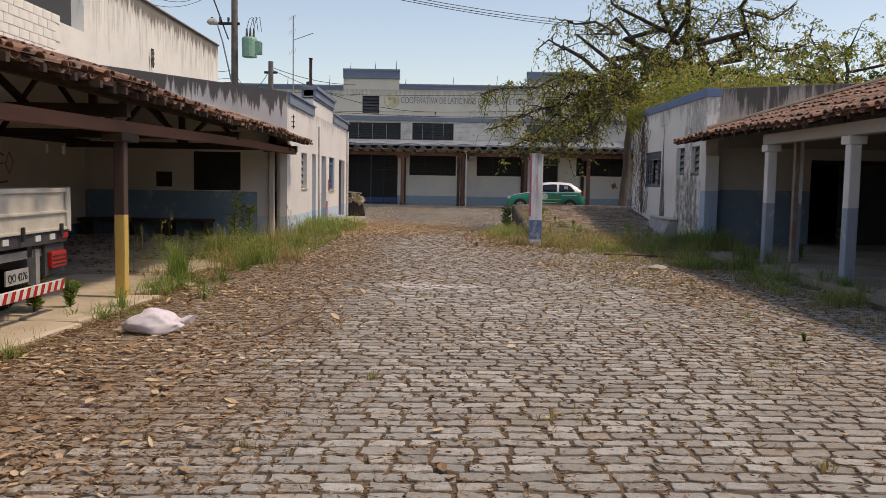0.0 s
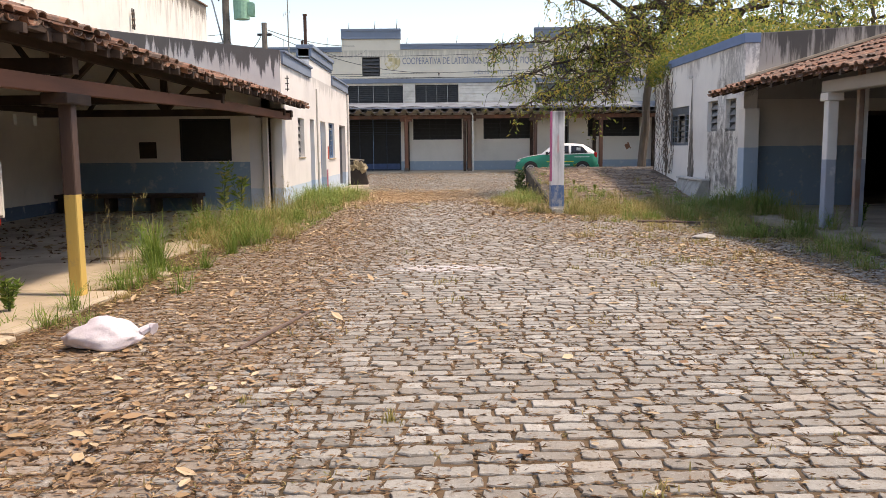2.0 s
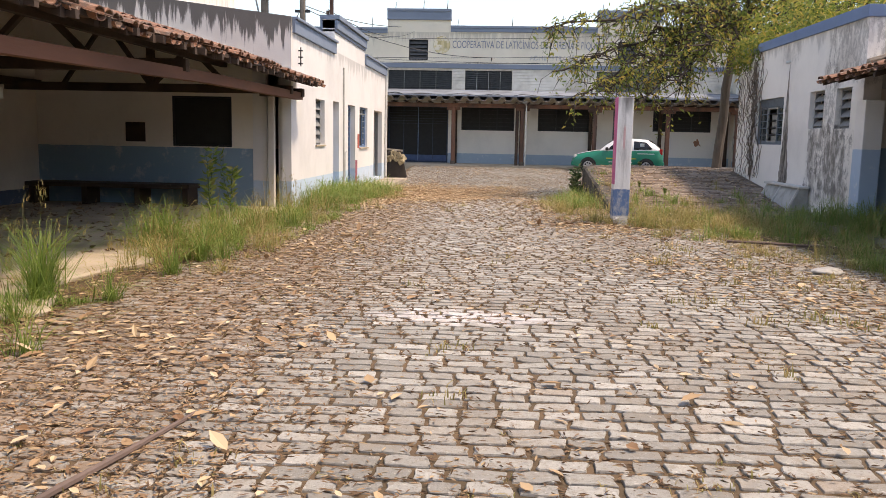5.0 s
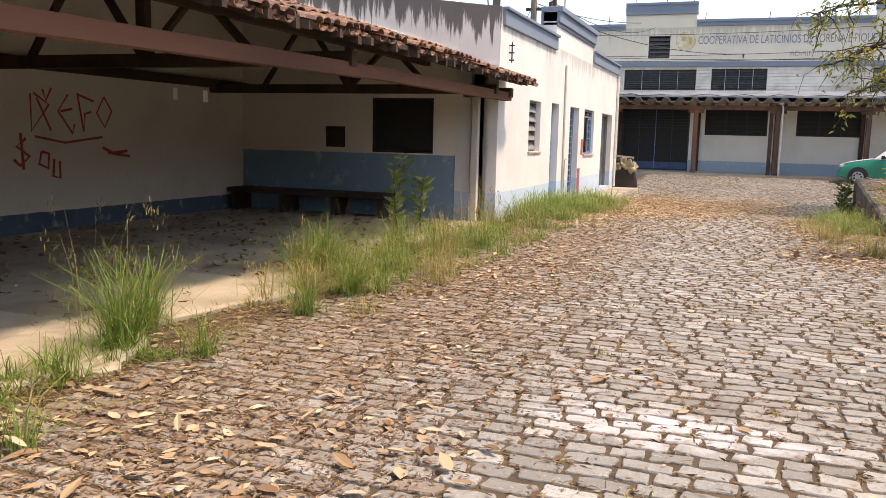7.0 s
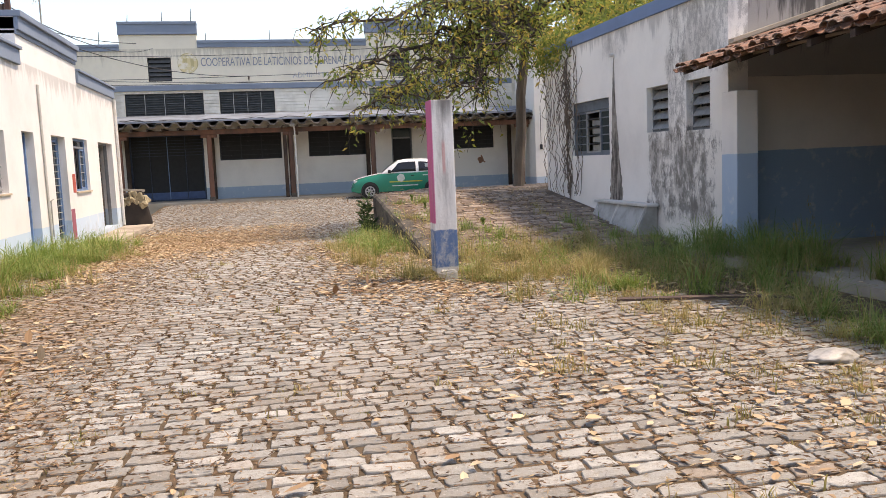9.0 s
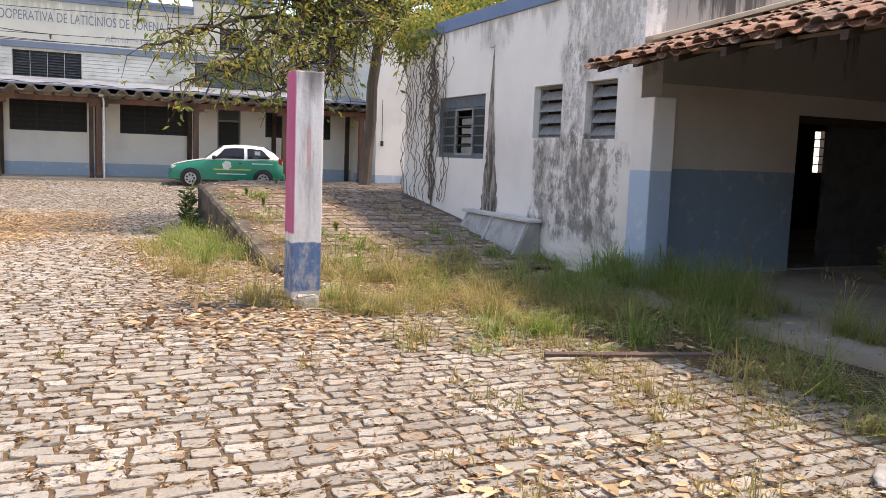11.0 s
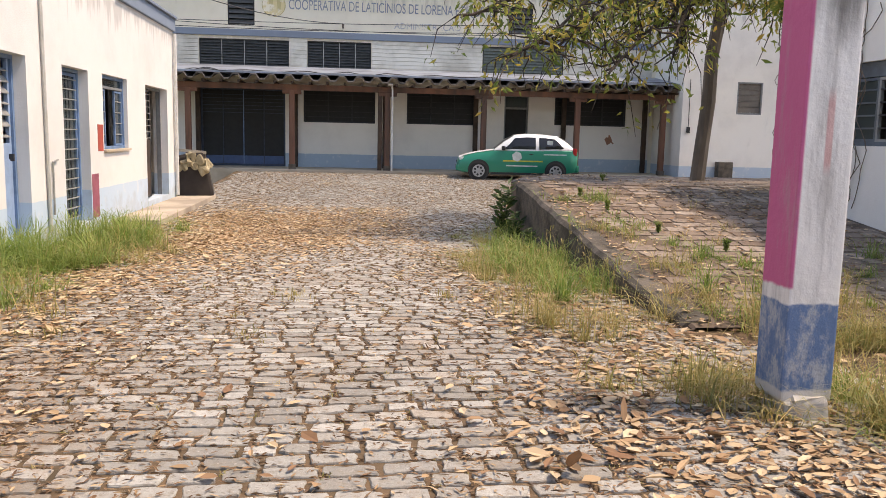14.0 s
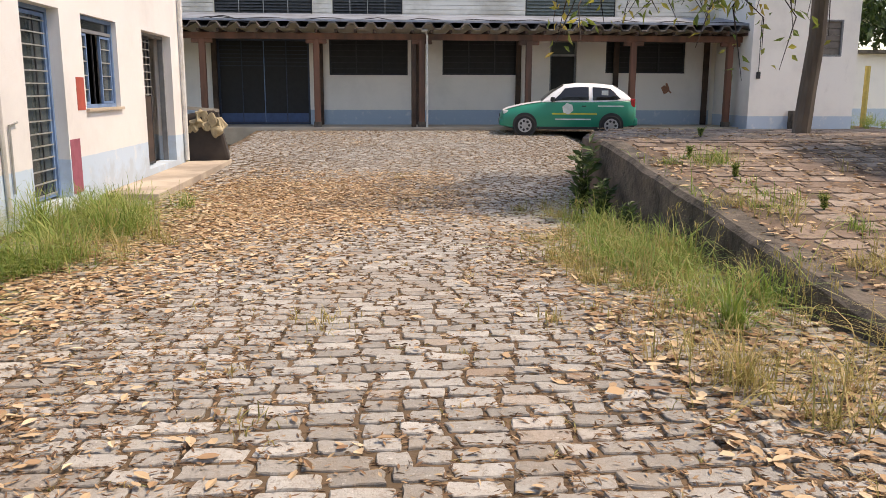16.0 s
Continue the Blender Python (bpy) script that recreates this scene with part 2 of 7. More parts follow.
def wall(name, axis, pos, thick, a0, a1, z0, z1, mat, holes=(), top=None, label="", category="wall"):
    """A thick upright wall: its face lies at pos on the axis, it goes back by thick; holes are (a0, a1, z0, z1); top(a) bends its upper edge."""
    cl = lambda v, lo, hi: min(max(v, lo), hi)
    us = sorted({a0, a1, *[cl(h[i], a0, a1) for h in holes for i in (0, 1)]})
    zs = sorted({z0, z1, *[cl(h[i], z0, z1) for h in holes for i in (2, 3)]})
    if top:
        us = sorted({*us, *np.linspace(a0, a1, 9).tolist()})
    solid = lambda i, j: 0 <= i < len(us) - 1 and 0 <= j < len(zs) - 1 and not any(
        h[0] < (us[i] + us[i + 1]) / 2 < h[1] and h[2] < (zs[j] + zs[j + 1]) / 2 < h[3] for h in holes)
    bm, vs = bmesh.new(), {}

    def v(i, j, k):
        if (i, j, k) not in vs:
            p, u, z = pos + thick * k, us[i], zs[j]
            if top and j == len(zs) - 1:
                z = top(u)
            vs[i, j, k] = bm.verts.new((p, u, z) if axis == "x" else (u, p, z))
        return vs[i, j, k]

    for i in range(len(us) - 1):
        for j in range(len(zs) - 1):
            if not solid(i, j):
                continue
            for k in (0, 1):
                bm.faces.new((v(i, j, k), v(i + 1, j, k), v(i + 1, j + 1, k), v(i, j + 1, k)))
            for di, dj, p, q in ((-1, 0, (i, j), (i, j + 1)), (1, 0, (i + 1, j), (i + 1, j + 1)), (0, -1, (i, j), (i + 1, j)), (0, 1, (i, j + 1), (i + 1, j + 1))):
                if not solid(i + di, j + dj):
                    bm.faces.new((v(*p, 0), v(*q, 0), v(*q, 1), v(*p, 1)))
    return tagged(part(name, bm, mat), label, category, kind="structure")


def structure(name, bm, mat, label, category):
    return tagged(part(name, bm, mat), label, category, kind="structure")


def smooth_step(a, b, v):
    t = min(max((v - a) / (b - a), 0), 1)
    return t * t * (3 - 2 * t)


def dip(y):
    """The yard's height along its middle: level, a shallow dip, then up to the verandah."""
    if y < 29:
        return -0.28 * smooth_step(19.5, 29.5, y)
    return -0.28 + 0.43 * smooth_step(29.5, 44.5, y)


def ground_z(x, y):
    side = smooth_step(-3.6, -1.4, x)
    base = dip(y)
    edge = 0.35 * base if base < 0 else base
    return edge + (base - edge) * side


# ---- structure ----
# outer ground sheet to the horizon, a little lower than the yard
bm = bmesh.new()
xs = [-600, -120, -40, -14, -9, 16, 40, 120, 600]
ys = [-400, -60, -8, 46, 80, 140, 300, 900]
gv = {(i, j): bm.verts.new((x, y, -0.45)) for i, x in enumerate(xs) for j, y in enumerate(ys)}
for i in range(len(xs) - 1):
    for j in range(len(ys) - 1):
        bm.faces.new((gv[i, j], gv[i + 1, j], gv[i + 1, j + 1], gv[i, j + 1]))
M_EARTH = simple("grassy_earth", (0.16, 0.15, 0.07), 0.95, c2=(0.10, 0.085, 0.05), scale=0.3, fine=9, bump=0.03)
structure("ground", bm, M_EARTH, "dry grassy earth round the buildings", "ground")

# yard bed: compacted earth between and under the setts
M_BED = simple("brown_earth_joints", (0.145, 0.092, 0.05), 0.95, c2=(0.07, 0.05, 0.027), scale=2.0, fine=40, bump=0.012)
bm = bmesh.new()
xs = [-3.76, -3.6, -3.2, -2.8, -2.4, -2.0, -1.4, 0, 2.0, 4, 6, 9, 16]
ys = [-8 + 0.75 * k for k in range(int((44 + 8) / 0.75) + 1)]
gv = {(i, j): bm.verts.new((x, y, ground_z(x, y))) for i, x in enumerate(xs) for j, y in enumerate(ys)}
for i in range(len(xs) - 1):
    for j in range(len(ys) - 1):
        bm.faces.new((gv[i, j], gv[i + 1, j], gv[i + 1, j + 1], gv[i, j + 1]))
PAVEMENT = structure("pavement", bm, M_BED, "grey granite setts in a brown earth bed", "pavement")

# left building
XL = -3.755
L_DOORS = [(23.75, 24.45), (25.62, 26.66), (29.9, 31.65)]
L_HOLES = [(21.93, 22.82, 1.16, 2.12), (27.33, 28.68, 1.05, 2.16)] + [(a, b, 0.06 + 0.01 * i, 2.15) for i, (a, b) in enumerate(L_DOORS)]
L_STEPS = [(20.05, 23.9, 3.44, 5), (28.12, 32.4, 3.57, 5)]
wall("wall_left_building", "x", XL, -0.28, 20.05, 32.3, -0.5, 4.08, M_LEFT, L_HOLES + L_STEPS, label="white rendered wall with pale blue base", category="wall")
for a, b, z in ((20.03, 23.9, 3.44), (28.12, 32.33, 3.57)):
    bm = box(XL - 0.34, XL + 0.055, a, b, z - 0.22, z + 0.02, bev=0.012)
    add_box(bm, XL - 0.34, XL + 0.10, a, b, z + 0.02, z + 0.07, bev=0.01)
    structure("trim", bm, M_TRIM, "blue-grey painted parapet coping", "trim")
bm = box(XL - 0.34, XL + 0.07, 23.9, 28.12, 3.79, 4.0, bev=0.012)
add_box(bm, XL - 0.34, XL + 0.03, 23.9, 28.12, 3.72, 3.79, bev=0.01)
add_box(bm, XL - 0.34, XL + 0.12, 23.88, 28.14, 4.0, 4.10, bev=0.01)
structure("trim", bm, M_TRIM, "blue-grey stepped parapet moulding", "trim")
wall("wall_left_building_far", "y", 32.3, -0.25, -8.7, XL - 0.28, -0.5, 3.5, M_LEFT, label="white rendered end wall", category="wall")
# ceiling added over the rooms, its lack of light painted near-black
structure("ceiling_left_building", box(-8.6, XL - 0.28, 20.15, 32.05, 2.55, 2.7), M_SHADE_BLACK, "added office ceiling, painted near-black for room shade", "ceiling")
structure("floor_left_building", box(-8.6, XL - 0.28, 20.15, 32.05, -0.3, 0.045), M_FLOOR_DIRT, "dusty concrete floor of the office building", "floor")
# unseen inner partitions added to block light, so that the rooms stay dark
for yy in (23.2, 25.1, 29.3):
    structure("wall_shade_partition", box(-8.5, XL - 0.28, yy, yy + 0.12, 0.045, 2.55), M_SHADE_BLACK, "added partition between rooms, painted near-black for shade", "wall")
structure("wall_shade_partition", box(-5.6, -5.5, 20.15, 32.0, 0.045, 2.55), M_SHADE_BLACK, "added wall behind the rooms, painted near-black for shade", "wall")

# carport on the left
YB, XS = 19.93, -8.64
ROOF_L = lambda x: 2.36 + 0.285 * (-3.29 - x)
B_HOLES = [(-6.02, -4.885, 1.11, 2.04), (-6.93, -6.54, 1.18, 1.54)]
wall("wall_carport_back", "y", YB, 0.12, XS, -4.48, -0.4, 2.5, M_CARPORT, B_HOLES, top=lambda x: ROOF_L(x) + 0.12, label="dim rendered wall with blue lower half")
wall("wall_carport_corner", "y", YB - 0.02, 0.14, -4.48, -4.22, -0.4, 2.55, M_LEFT, label="white rendered corner strip")
wall("wall_carport_corner", "y", YB - 0.02, 0.14, -3.93, XL, -0.4, 2.6, M_LEFT, label="white rendered corner strip")
wall("wall_carport_recess", "y", YB + 0.13, 0.14, -4.3, -3.85, -0.4, 2.55, M_CARPORT, label="recessed rendered strip with blue lower half")
wall("wall_parapet_left", "y", YB + 0.02, 0.26, XS, XL - 0.004, 2.55, 4.0, M_PARAPET_L, top=lambda x: 3.5 + (XL - x) * 0.124, label="raking parapet wall with black rain streaks")
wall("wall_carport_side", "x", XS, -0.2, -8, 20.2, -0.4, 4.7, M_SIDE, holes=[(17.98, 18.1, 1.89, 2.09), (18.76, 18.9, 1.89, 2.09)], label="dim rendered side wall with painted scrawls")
wall("wall_tall_neighbour", "x", XS + 0.02, -0.3, 19.97, 31.75, 3.0, 6.4, M_TALL, label="tall white neighbouring wall with rain streaks")
wall("wall_tall_end", "y", 19.97, 0.25, -14, XS - 0.28, 3.0, 6.4, M_PARAPET_L, label="shaded end wall of the neighbouring building")
BLOCKS = wall("wall_block_upper", "x", XS + 0.03, -0.2, -8, 18.7, 3.95, 4.95, M_TALL, label="white painted block wall above the tiled roof")
wall("wall_upper_gap", "x", XS + 0.025, -0.2, 18.7, 19.97, 3.95, 4.82, M_TALL, label="stained white wall above the tiled roof")
structure("trim", box(XS - 0.32, XS + 0.07, 19.95, 31.8, 6.4, 6.46, bev=0.015), simple("brown_tile_coping", (0.20, 0.12, 0.08), 0.9), "thin brown tile coping on the tall wall", "trim")
wall("wall_carport_front", "y", -8, -0.2, XS, 16, -0.4, 4.0, M_SIDE, label="plain wall closing the yard")
structure("floor_carport", box(XS, -3.78, -8, YB, -0.3, 0.02), M_FLOOR_DIRT, "dusty dark carport floor strewn with debris", "floor")

# right building and porch
XR = 6.0
R_HOLES = [(22.66, 24.46, 1.36, 2.36), (20.49, 21.2, 1.68, 2.37), (19.31, 19.95, 1.66, 2.36)]
wall("wall_right_building", "x", XR, 0.28, 18.86, 25.95, -0.4, 3.62, M_RIGHT, R_HOLES, label="white rendered wall with dark mould stains")
structure("trim", box(XR - 0.04, XR + 0.3, 18.84, 25.95, 3.44, 3.64, bev=0.012), M_TRIM_R, "blue painted coping band", "trim")
wall("wall_right_far", "y", 25.95, -0.25, XR + 0.28, 12, -0.4, 3.6, M_RIGHT, label="white rendered end wall")
wall("wall_parapet_right", "y", 18.86, 0.24, XR + 0.28, 16, 2.3, 3.9, M_PARAPET_R, top=lambda x: 3.62 + 0.055 * (x - 6), label="blackened grey parapet wall")
structure("wall_pier_right", box(5.9, 6.2, 18.5, 18.86, -0.3, 2.1, bev=0.015), plaster("pier_render", (0.86, 0.82, 0.78), band=(1.31, (0.42, 0.54, 0.68)), patches=0.2), "white pier with pale blue lower half", "wall")
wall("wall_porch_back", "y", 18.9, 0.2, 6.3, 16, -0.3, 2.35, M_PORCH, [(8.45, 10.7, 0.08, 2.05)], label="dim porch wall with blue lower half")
structure("floor_porch", box(5.35, 16, -8, 18.9, -0.3, 0.10), M_FLOOR_DIRT, "dusty concrete porch floor", "floor")
wall("wall_porch_room_side", "x", 12.5, 0.2, -8, 18.86, 0.0, 5.2, M_PORCH, label="dim inner wall of the porch")
# right-hand rooms closed by added surfaces, room shade painted near-black
structure("ceiling_right_building", box(6.28, 16, 19.1, 25.7, 2.6, 2.75), M_SHADE_BLACK, "added right-hand ceiling, painted near-black for room shade", "ceiling")
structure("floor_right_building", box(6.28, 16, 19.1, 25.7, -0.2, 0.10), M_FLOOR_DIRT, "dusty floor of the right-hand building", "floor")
wall("wall_right_back", "y", 24.2, 0.2, 8.5, 16.2, 0.1, 2.6, M_SHADE_BLACK, [(14.7, 15.85, 1.3, 2.2)], label="back wall painted near-black for shade, with a window")
wall("wall_right_east", "x", 16, 0.2, -8, 25.7, -0.3, 3.6, M_SHADE_BLACK, label="unseen outer wall in the near-black shade colour")

# main facade
YF = 43.6
F_HOLES = [(-5.2, -2.22, 3.55, 4.46), (-1.6, 0.57, 3.55, 4.48), (4.45, 7.35, 3.5, 4.5), (-4.25, -3.36, 4.93, 5.86), (5.35, 6.2, 4.95, 5.86),
           (-5.2, -2.35, 0.2, 2.83), (-1.73, 0.73, 1.74, 2.86), (1.83, 4.32, 1.76, 2.9), (5.28, 6.15, 0.2, 2.85), (7.1, 9.72, 1.84, 2.84),
           (-12, -5.25, 6.36, 8), (-2.32, 4.4, 6.48, 8), (7.26, 13, 6.36, 8)]
wall("wall_facade", "y", YF, 0.3, -11, 10.76, -0.4, 7.22, M_FACADE, F_HOLES, label="cream rendered two-storey facade")
for a, b, z, h in ((-11, -5.25, 6.36, 0.24), (-2.32, 4.4, 6.48, 0.26), (7.26, 10.6, 6.36, 0.24), (-5.27, -2.30, 7.22, 0.48), (4.38, 7.28, 7.22, 0.48)):
    bm = box(a, b, YF - 0.06, YF + 0.34, z - h, z, bev=0.015)
    add_box(bm, a, b, YF - 0.10, YF + 0.36, z - 0.09, z + 0.02, bev=0.012)
    if h > 0.3:
        add_box(bm, a, b, YF - 0.085, YF + 0.35, z - h, z - h + 0.08, bev=0.012)
    structure("trim", bm, M_TRIM, "blue-grey stepped cornice of the facade", "trim")
structure("trim", box(-11, 10.6, YF - 0.09, YF - 0.002, 4.56, 4.78, bev=0.015), M_TRIM, "blue-grey string course on the facade", "trim")
# unseen surfaces behind the facade, room shade painted near-black
wall("wall_facade_back", "y", 50, 0.2, -11, 14, -0.4, 6.2, M_SHADE_BLACK, label="unseen dairy back wall in the near-black shade colour")
structure("ceiling_facade", box(-11, 10.6, YF + 0.3, 50, 6.0, 6.15), M_SHADE_BLACK, "added dairy ceiling, painted near-black for room shade", "ceiling")
wall("wall_facade_room", "y", 46, 0.1, -11, 10.6, -0.4, 6.0, M_SHADE_BLACK, label="added wall behind the windows, painted near-black for shade")
structure("floor_verandah", box(-11, 10.9, 41.55, YF, -0.3, 0.20, bev=0.02), M_CONCRETE, "worn concrete verandah floor", "floor")
wall("wall_wing_right", "y", 41.0, 0.3, 10.75, 14.0, -0.4, 6.1, M_WING, [(12.62, 13.5, 2.3, 3.36)], label="white wing wall beside the verandah")
wall("wall_wing_right_side", "x", 10.75, 0.28, 41.3, 43.6, -0.4, 6.1, M_WING, label="white wing side wall")
wall("wall_wing_right_end", "x", 13.7, 0.3, 41.3, 50, -0.4, 6.1, M_WING, label="white wing end wall")
structure("ceiling_wing", box(10.75, 14, 41, 50, 6.1, 6.2), M_SHADE_BLACK, "roof slab of the wing", "ceiling")

# raised paved ramp on the right
def ramp_z(y):
    if y < 26.4:
        return 0.03 + 0.68 * min(max((y - 20.2) / 6.2, 0), 1)
    return 0.71 - 0.10 * smooth_step(26.4, 30, y) - 0.5 * smooth_step(31, 37, y)


def ramp_left(y):
    return 2.33 if y < 26.4 else 2.33 + 4.15 * smooth_step(26.4, 40, y)


bm = bmesh.new()
ys = [20.2 + 0.31 * k for k in range(21)] + [27.5, 28.7, 30, 31, 32.5, 34, 35.5, 37.2, 40.5]
rows = []
for y in ys:
    xl = ramp_left(y)
    z = ramp_z(y)
    xe = 6.0 if y < 25.95 else 18
    rows.append([bm.verts.new(p) for p in ((xl, y, -0.45), (xl, y, z - 0.02), (xl + 0.02, y, z), (xl + 1.5, y, z), (4.9, y, z), (xe, y, z), (xe, y, -0.45))])
for r0, r1 in zip(rows, rows[1:]):
    for k in range(6):
        bm.faces.new((r0[k], r0[k + 1], r1[k + 1], r1[k]))
M_RAMP = simple("ramp_earth", (0.17, 0.12, 0.085), 0.95, c2=(0.10, 0.075, 0.055), scale=1.6, fine=30, bump=0.02)
structure("ramp", bm, M_RAMP, "raised earth ramp beside the right-hand building", "ramp")
bm = bmesh.new()
prev = None
for y in [20.3 + 0.305 * k for k in range(21)]:
    j = random.uniform(-0.02, 0.02)
    ring = [bm.verts.new(p) for p in ((2.27 + j, y, -0.45), (2.27 + j, y, ramp_z(y) - 0.03), (2.31 + j, y, ramp_z(y) + 0.012), (2.5, y, ramp_z(y) + 0.016 + j), (2.54, y, ramp_z(y) - 0.07))]
    if prev:
        for k in range(4):
            bm.faces.new((prev[k], prev[k + 1], ring[k + 1], ring[k]))
    else:
        bm.faces.new(ring)
    prev = ring
bm.faces.new(prev)
structure("wall_ramp_edge", bm, M_CONC_DARK, "low mossy retaining wall of the ramp", "wall")

# ---- openings: doors, windows, louvres ----
def facing(side):
    """Maps (along the wall, into the wall, up) to the world for one of the walls."""
    return {"left": lambda u, d, z: Vector((XL - d, u, z)), "right": lambda u, d, z: Vector((XR + d, u, z)),
            "front": lambda u, d, z: Vector((u, YF + d, z)), "wing": lambda u, d, z: Vector((u, 41.0 + d, z)),
            "back": lambda u, d, z: Vector((u, YB + d, z))}[side]


def wbox(bm, f, u0, u1, d0, d1, z0, z1, tilt=0.0):
    """A box in wall coordinates; tilt shifts its deep edge up."""
    c = {}
    for i, u in enumerate((u0, u1)):
        for j, d in enumerate((d0, d1)):
            for k, z in enumerate((z0, z1)):
                c[i, j, k] = bm.verts.new(f(u, d, z + (tilt if j else 0)))
    for q in (((0, 0, 0), (1, 0, 0), (1, 0, 1), (0, 0, 1)), ((0, 1, 0), (1, 1, 0), (1, 1, 1), (0, 1, 1)), ((0, 0, 0), (0, 1, 0), (0, 1, 1), (0, 0, 1)),
              ((1, 0, 0), (1, 1, 0), (1, 1, 1), (1, 0, 1)), ((0, 0, 0), (1, 0, 0), (1, 1, 0), (0, 1, 0)), ((0, 0, 1), (1, 0, 1), (1, 1, 1), (0, 1, 1))):
        bm.faces.new([c[v] for v in q])
    return bm


def wb(f, *a, tilt=0.0):
    return wbox(bmesh.new(), f, *a, tilt=tilt)


def frame_bm(f, u0, u1, z0, z1, w, d0, d1, sill=True):
    bm = bmesh.new()
    wbox(bm, f, u0, u0 + w, d0, d1, z0, z1)
    wbox(bm, f, u1 - w, u1, d0, d1, z0, z1)
    wbox(bm, f, u0 + w, u1 - w, d0, d1, z1 - w, z1)
    if sill:
        wbox(bm, f, u0 + w, u1 - w, d0, d1, z0, z0 + w)
    return bm


M_PANE = Mat("dusty_window_glass", 0.12).color((0.05, 0.065, 0.065)).m
M_SLAT_GREY = simple("dirty_grey_slat", (0.30, 0.30, 0.29), 0.45, var=0.35, scale=9)
M_SLAT_DARK = simple("dark_louvre_slat", (0.085, 0.09, 0.095), 0.7, var=0.3)
M_FRAME_GREY = simple("grey_window_paint", (0.22, 0.23, 0.24), 0.7)
# solid near-black sheet for window openings, gate panels and one door leaf
M_NEAR_BLACK = simple("near_black_sheet", (0.028, 0.028, 0.028), 0.9, var=0.2)
WIN_NO = [0]


def opening(kind, f, u, d, z, label):
    WIN_NO[0] += 1
    e = empty("%s_%d" % (kind, WIN_NO[0]), Matrix.Translation(f(u, d, z)), label, kind, kind="structure")
    return e


def louvre_window(side, u0, u1, z0, z1, n, label, slat=M_SLAT_GREY, frame_mat=M_FRAME_GREY, d=0.10, gap=0.8, bars=0):
    f = facing(side)
    e = opening("window", f, (u0 + u1) / 2, d, z0, label)
    part("window_frame", frame_bm(f, u0 + 0.002, u1 - 0.002, z0 + 0.002, z1 - 0.002, 0.035, d, d + 0.09), frame_mat, e)
    step = (z1 - z0 - 0.08) / n
    for k in range(n):
        z = z0 + 0.04 + step * k
        part("slat", wb(f, u0 + 0.04, u1 - 0.04, d - 0.03, d + 0.06, z, z + 0.012, tilt=step * gap), slat, e)
    for k in range(bars):
        u = u0 + (u1 - u0) * (k + 1) / (bars + 1)
        part("mullion", wb(f, u - 0.012, u + 0.012, d - 0.045, d - 0.032, z0 + 0.036, z1 - 0.036), M_IRON_LIGHT, e)
    # near-black sheet paints the unlit room behind the slats
    part("backing", wb(f, u0 + 0.01, u1 - 0.01, d + 0.13, d + 0.14, z0 + 0.01, z1 - 0.01), M_SHADE_BLACK, e)
    return e


# left building
fl = facing("left")
louvre_window("left", 21.93, 22.82, 1.16, 2.12, 5, "grey louvred window in the white wall", gap=0.75)

# blue door with louvred upper half
a, b = L_DOORS[0]
e = opening("door", fl, (a + b) / 2, 0.1, 0.06, "pale blue sheet door with louvred upper half")
part("door_frame", frame_bm(fl, a + 0.002, b - 0.002, 0.062, 2.148, 0.05, 0.14, 0.24, False), M_PAINT_BLUE, e)
leaf = part("door_leaf", wb(fl, a + 0.05, b - 0.05, 0.17, 0.21, 0.08, 1.18), M_GLASS_BLUE, e)
part("panel", wb(fl, a + 0.15, b - 0.15, 0.155, 0.17, 0.25, 1.0), M_GLASS_BLUE, leaf)
part("stile", wb(fl, a + 0.05, a + 0.10, 0.17, 0.21, 1.18, 2.1), M_GLASS_BLUE, leaf)
part("stile", wb(fl, b - 0.10, b - 0.05, 0.17, 0.21, 1.18, 2.1), M_GLASS_BLUE, leaf)
for k in range(7):
    part("slat", wb(fl, a + 0.10, b - 0.10, 0.15, 0.22, 1.24 + 0.12 * k, 1.25 + 0.12 * k, tilt=0.08 if k % 3 else 0.03), M_SLAT_GREY, leaf)
part("handle", wb(fl, b - 0.14, b - 0.11, 0.12, 0.17, 0.98, 1.06), M_IRON, leaf)

# iron grille doors
for (a, b), label, rows_n in ((L_DOORS[1], "blue-framed iron grille door over dark glass", 15), (L_DOORS[2], "open doorway with a dark iron grille leaf", 8)):
    e = opening("door", fl, (a + b) / 2, 0.1, 0.07, label)
    part("door_frame", frame_bm(fl, a + 0.002, b - 0.002, 0.082, 2.148, 0.045, 0.13, 0.21, False), M_PAINT_BLUE if rows_n > 10 else M_FRAME_GREY, e)
    half = rows_n < 10
    u0, u1 = (a + 0.05, b - 0.05) if not half else (a + 0.05, a + 0.95)
    leaf = part("door_leaf", frame_bm(fl, u0, u1, 0.1, 2.09, 0.04, 0.15, 0.18), M_PAINT_BLUE if not half else M_IRON, e)
    zlo = 0.14 if not half else 1.2
    for k in range(rows_n):
        z = zlo + (2.0 - zlo) * k / (rows_n - 1)
        part("bar", wb(fl, u0 + 0.03, u1 - 0.03, 0.135, 0.15, z, z + 0.014), M_IRON_LIGHT, leaf)
    for k in (1, 2):
        u = u0 + (u1 - u0) * k / 3
        part("bar", wb(fl, u - 0.007, u + 0.007, 0.14, 0.154, zlo, 2.05), M_IRON, leaf)
    if half:
        part("panel", wb(fl, u0 + 0.04, u1 - 0.04, 0.155, 0.175, 0.14, 1.18), M_WOOD_DARK, leaf)
    else:
        part("pane", wb(fl, u0 + 0.04, u1 - 0.04, 0.168, 0.174, 0.14, 2.05), M_PANE, leaf)

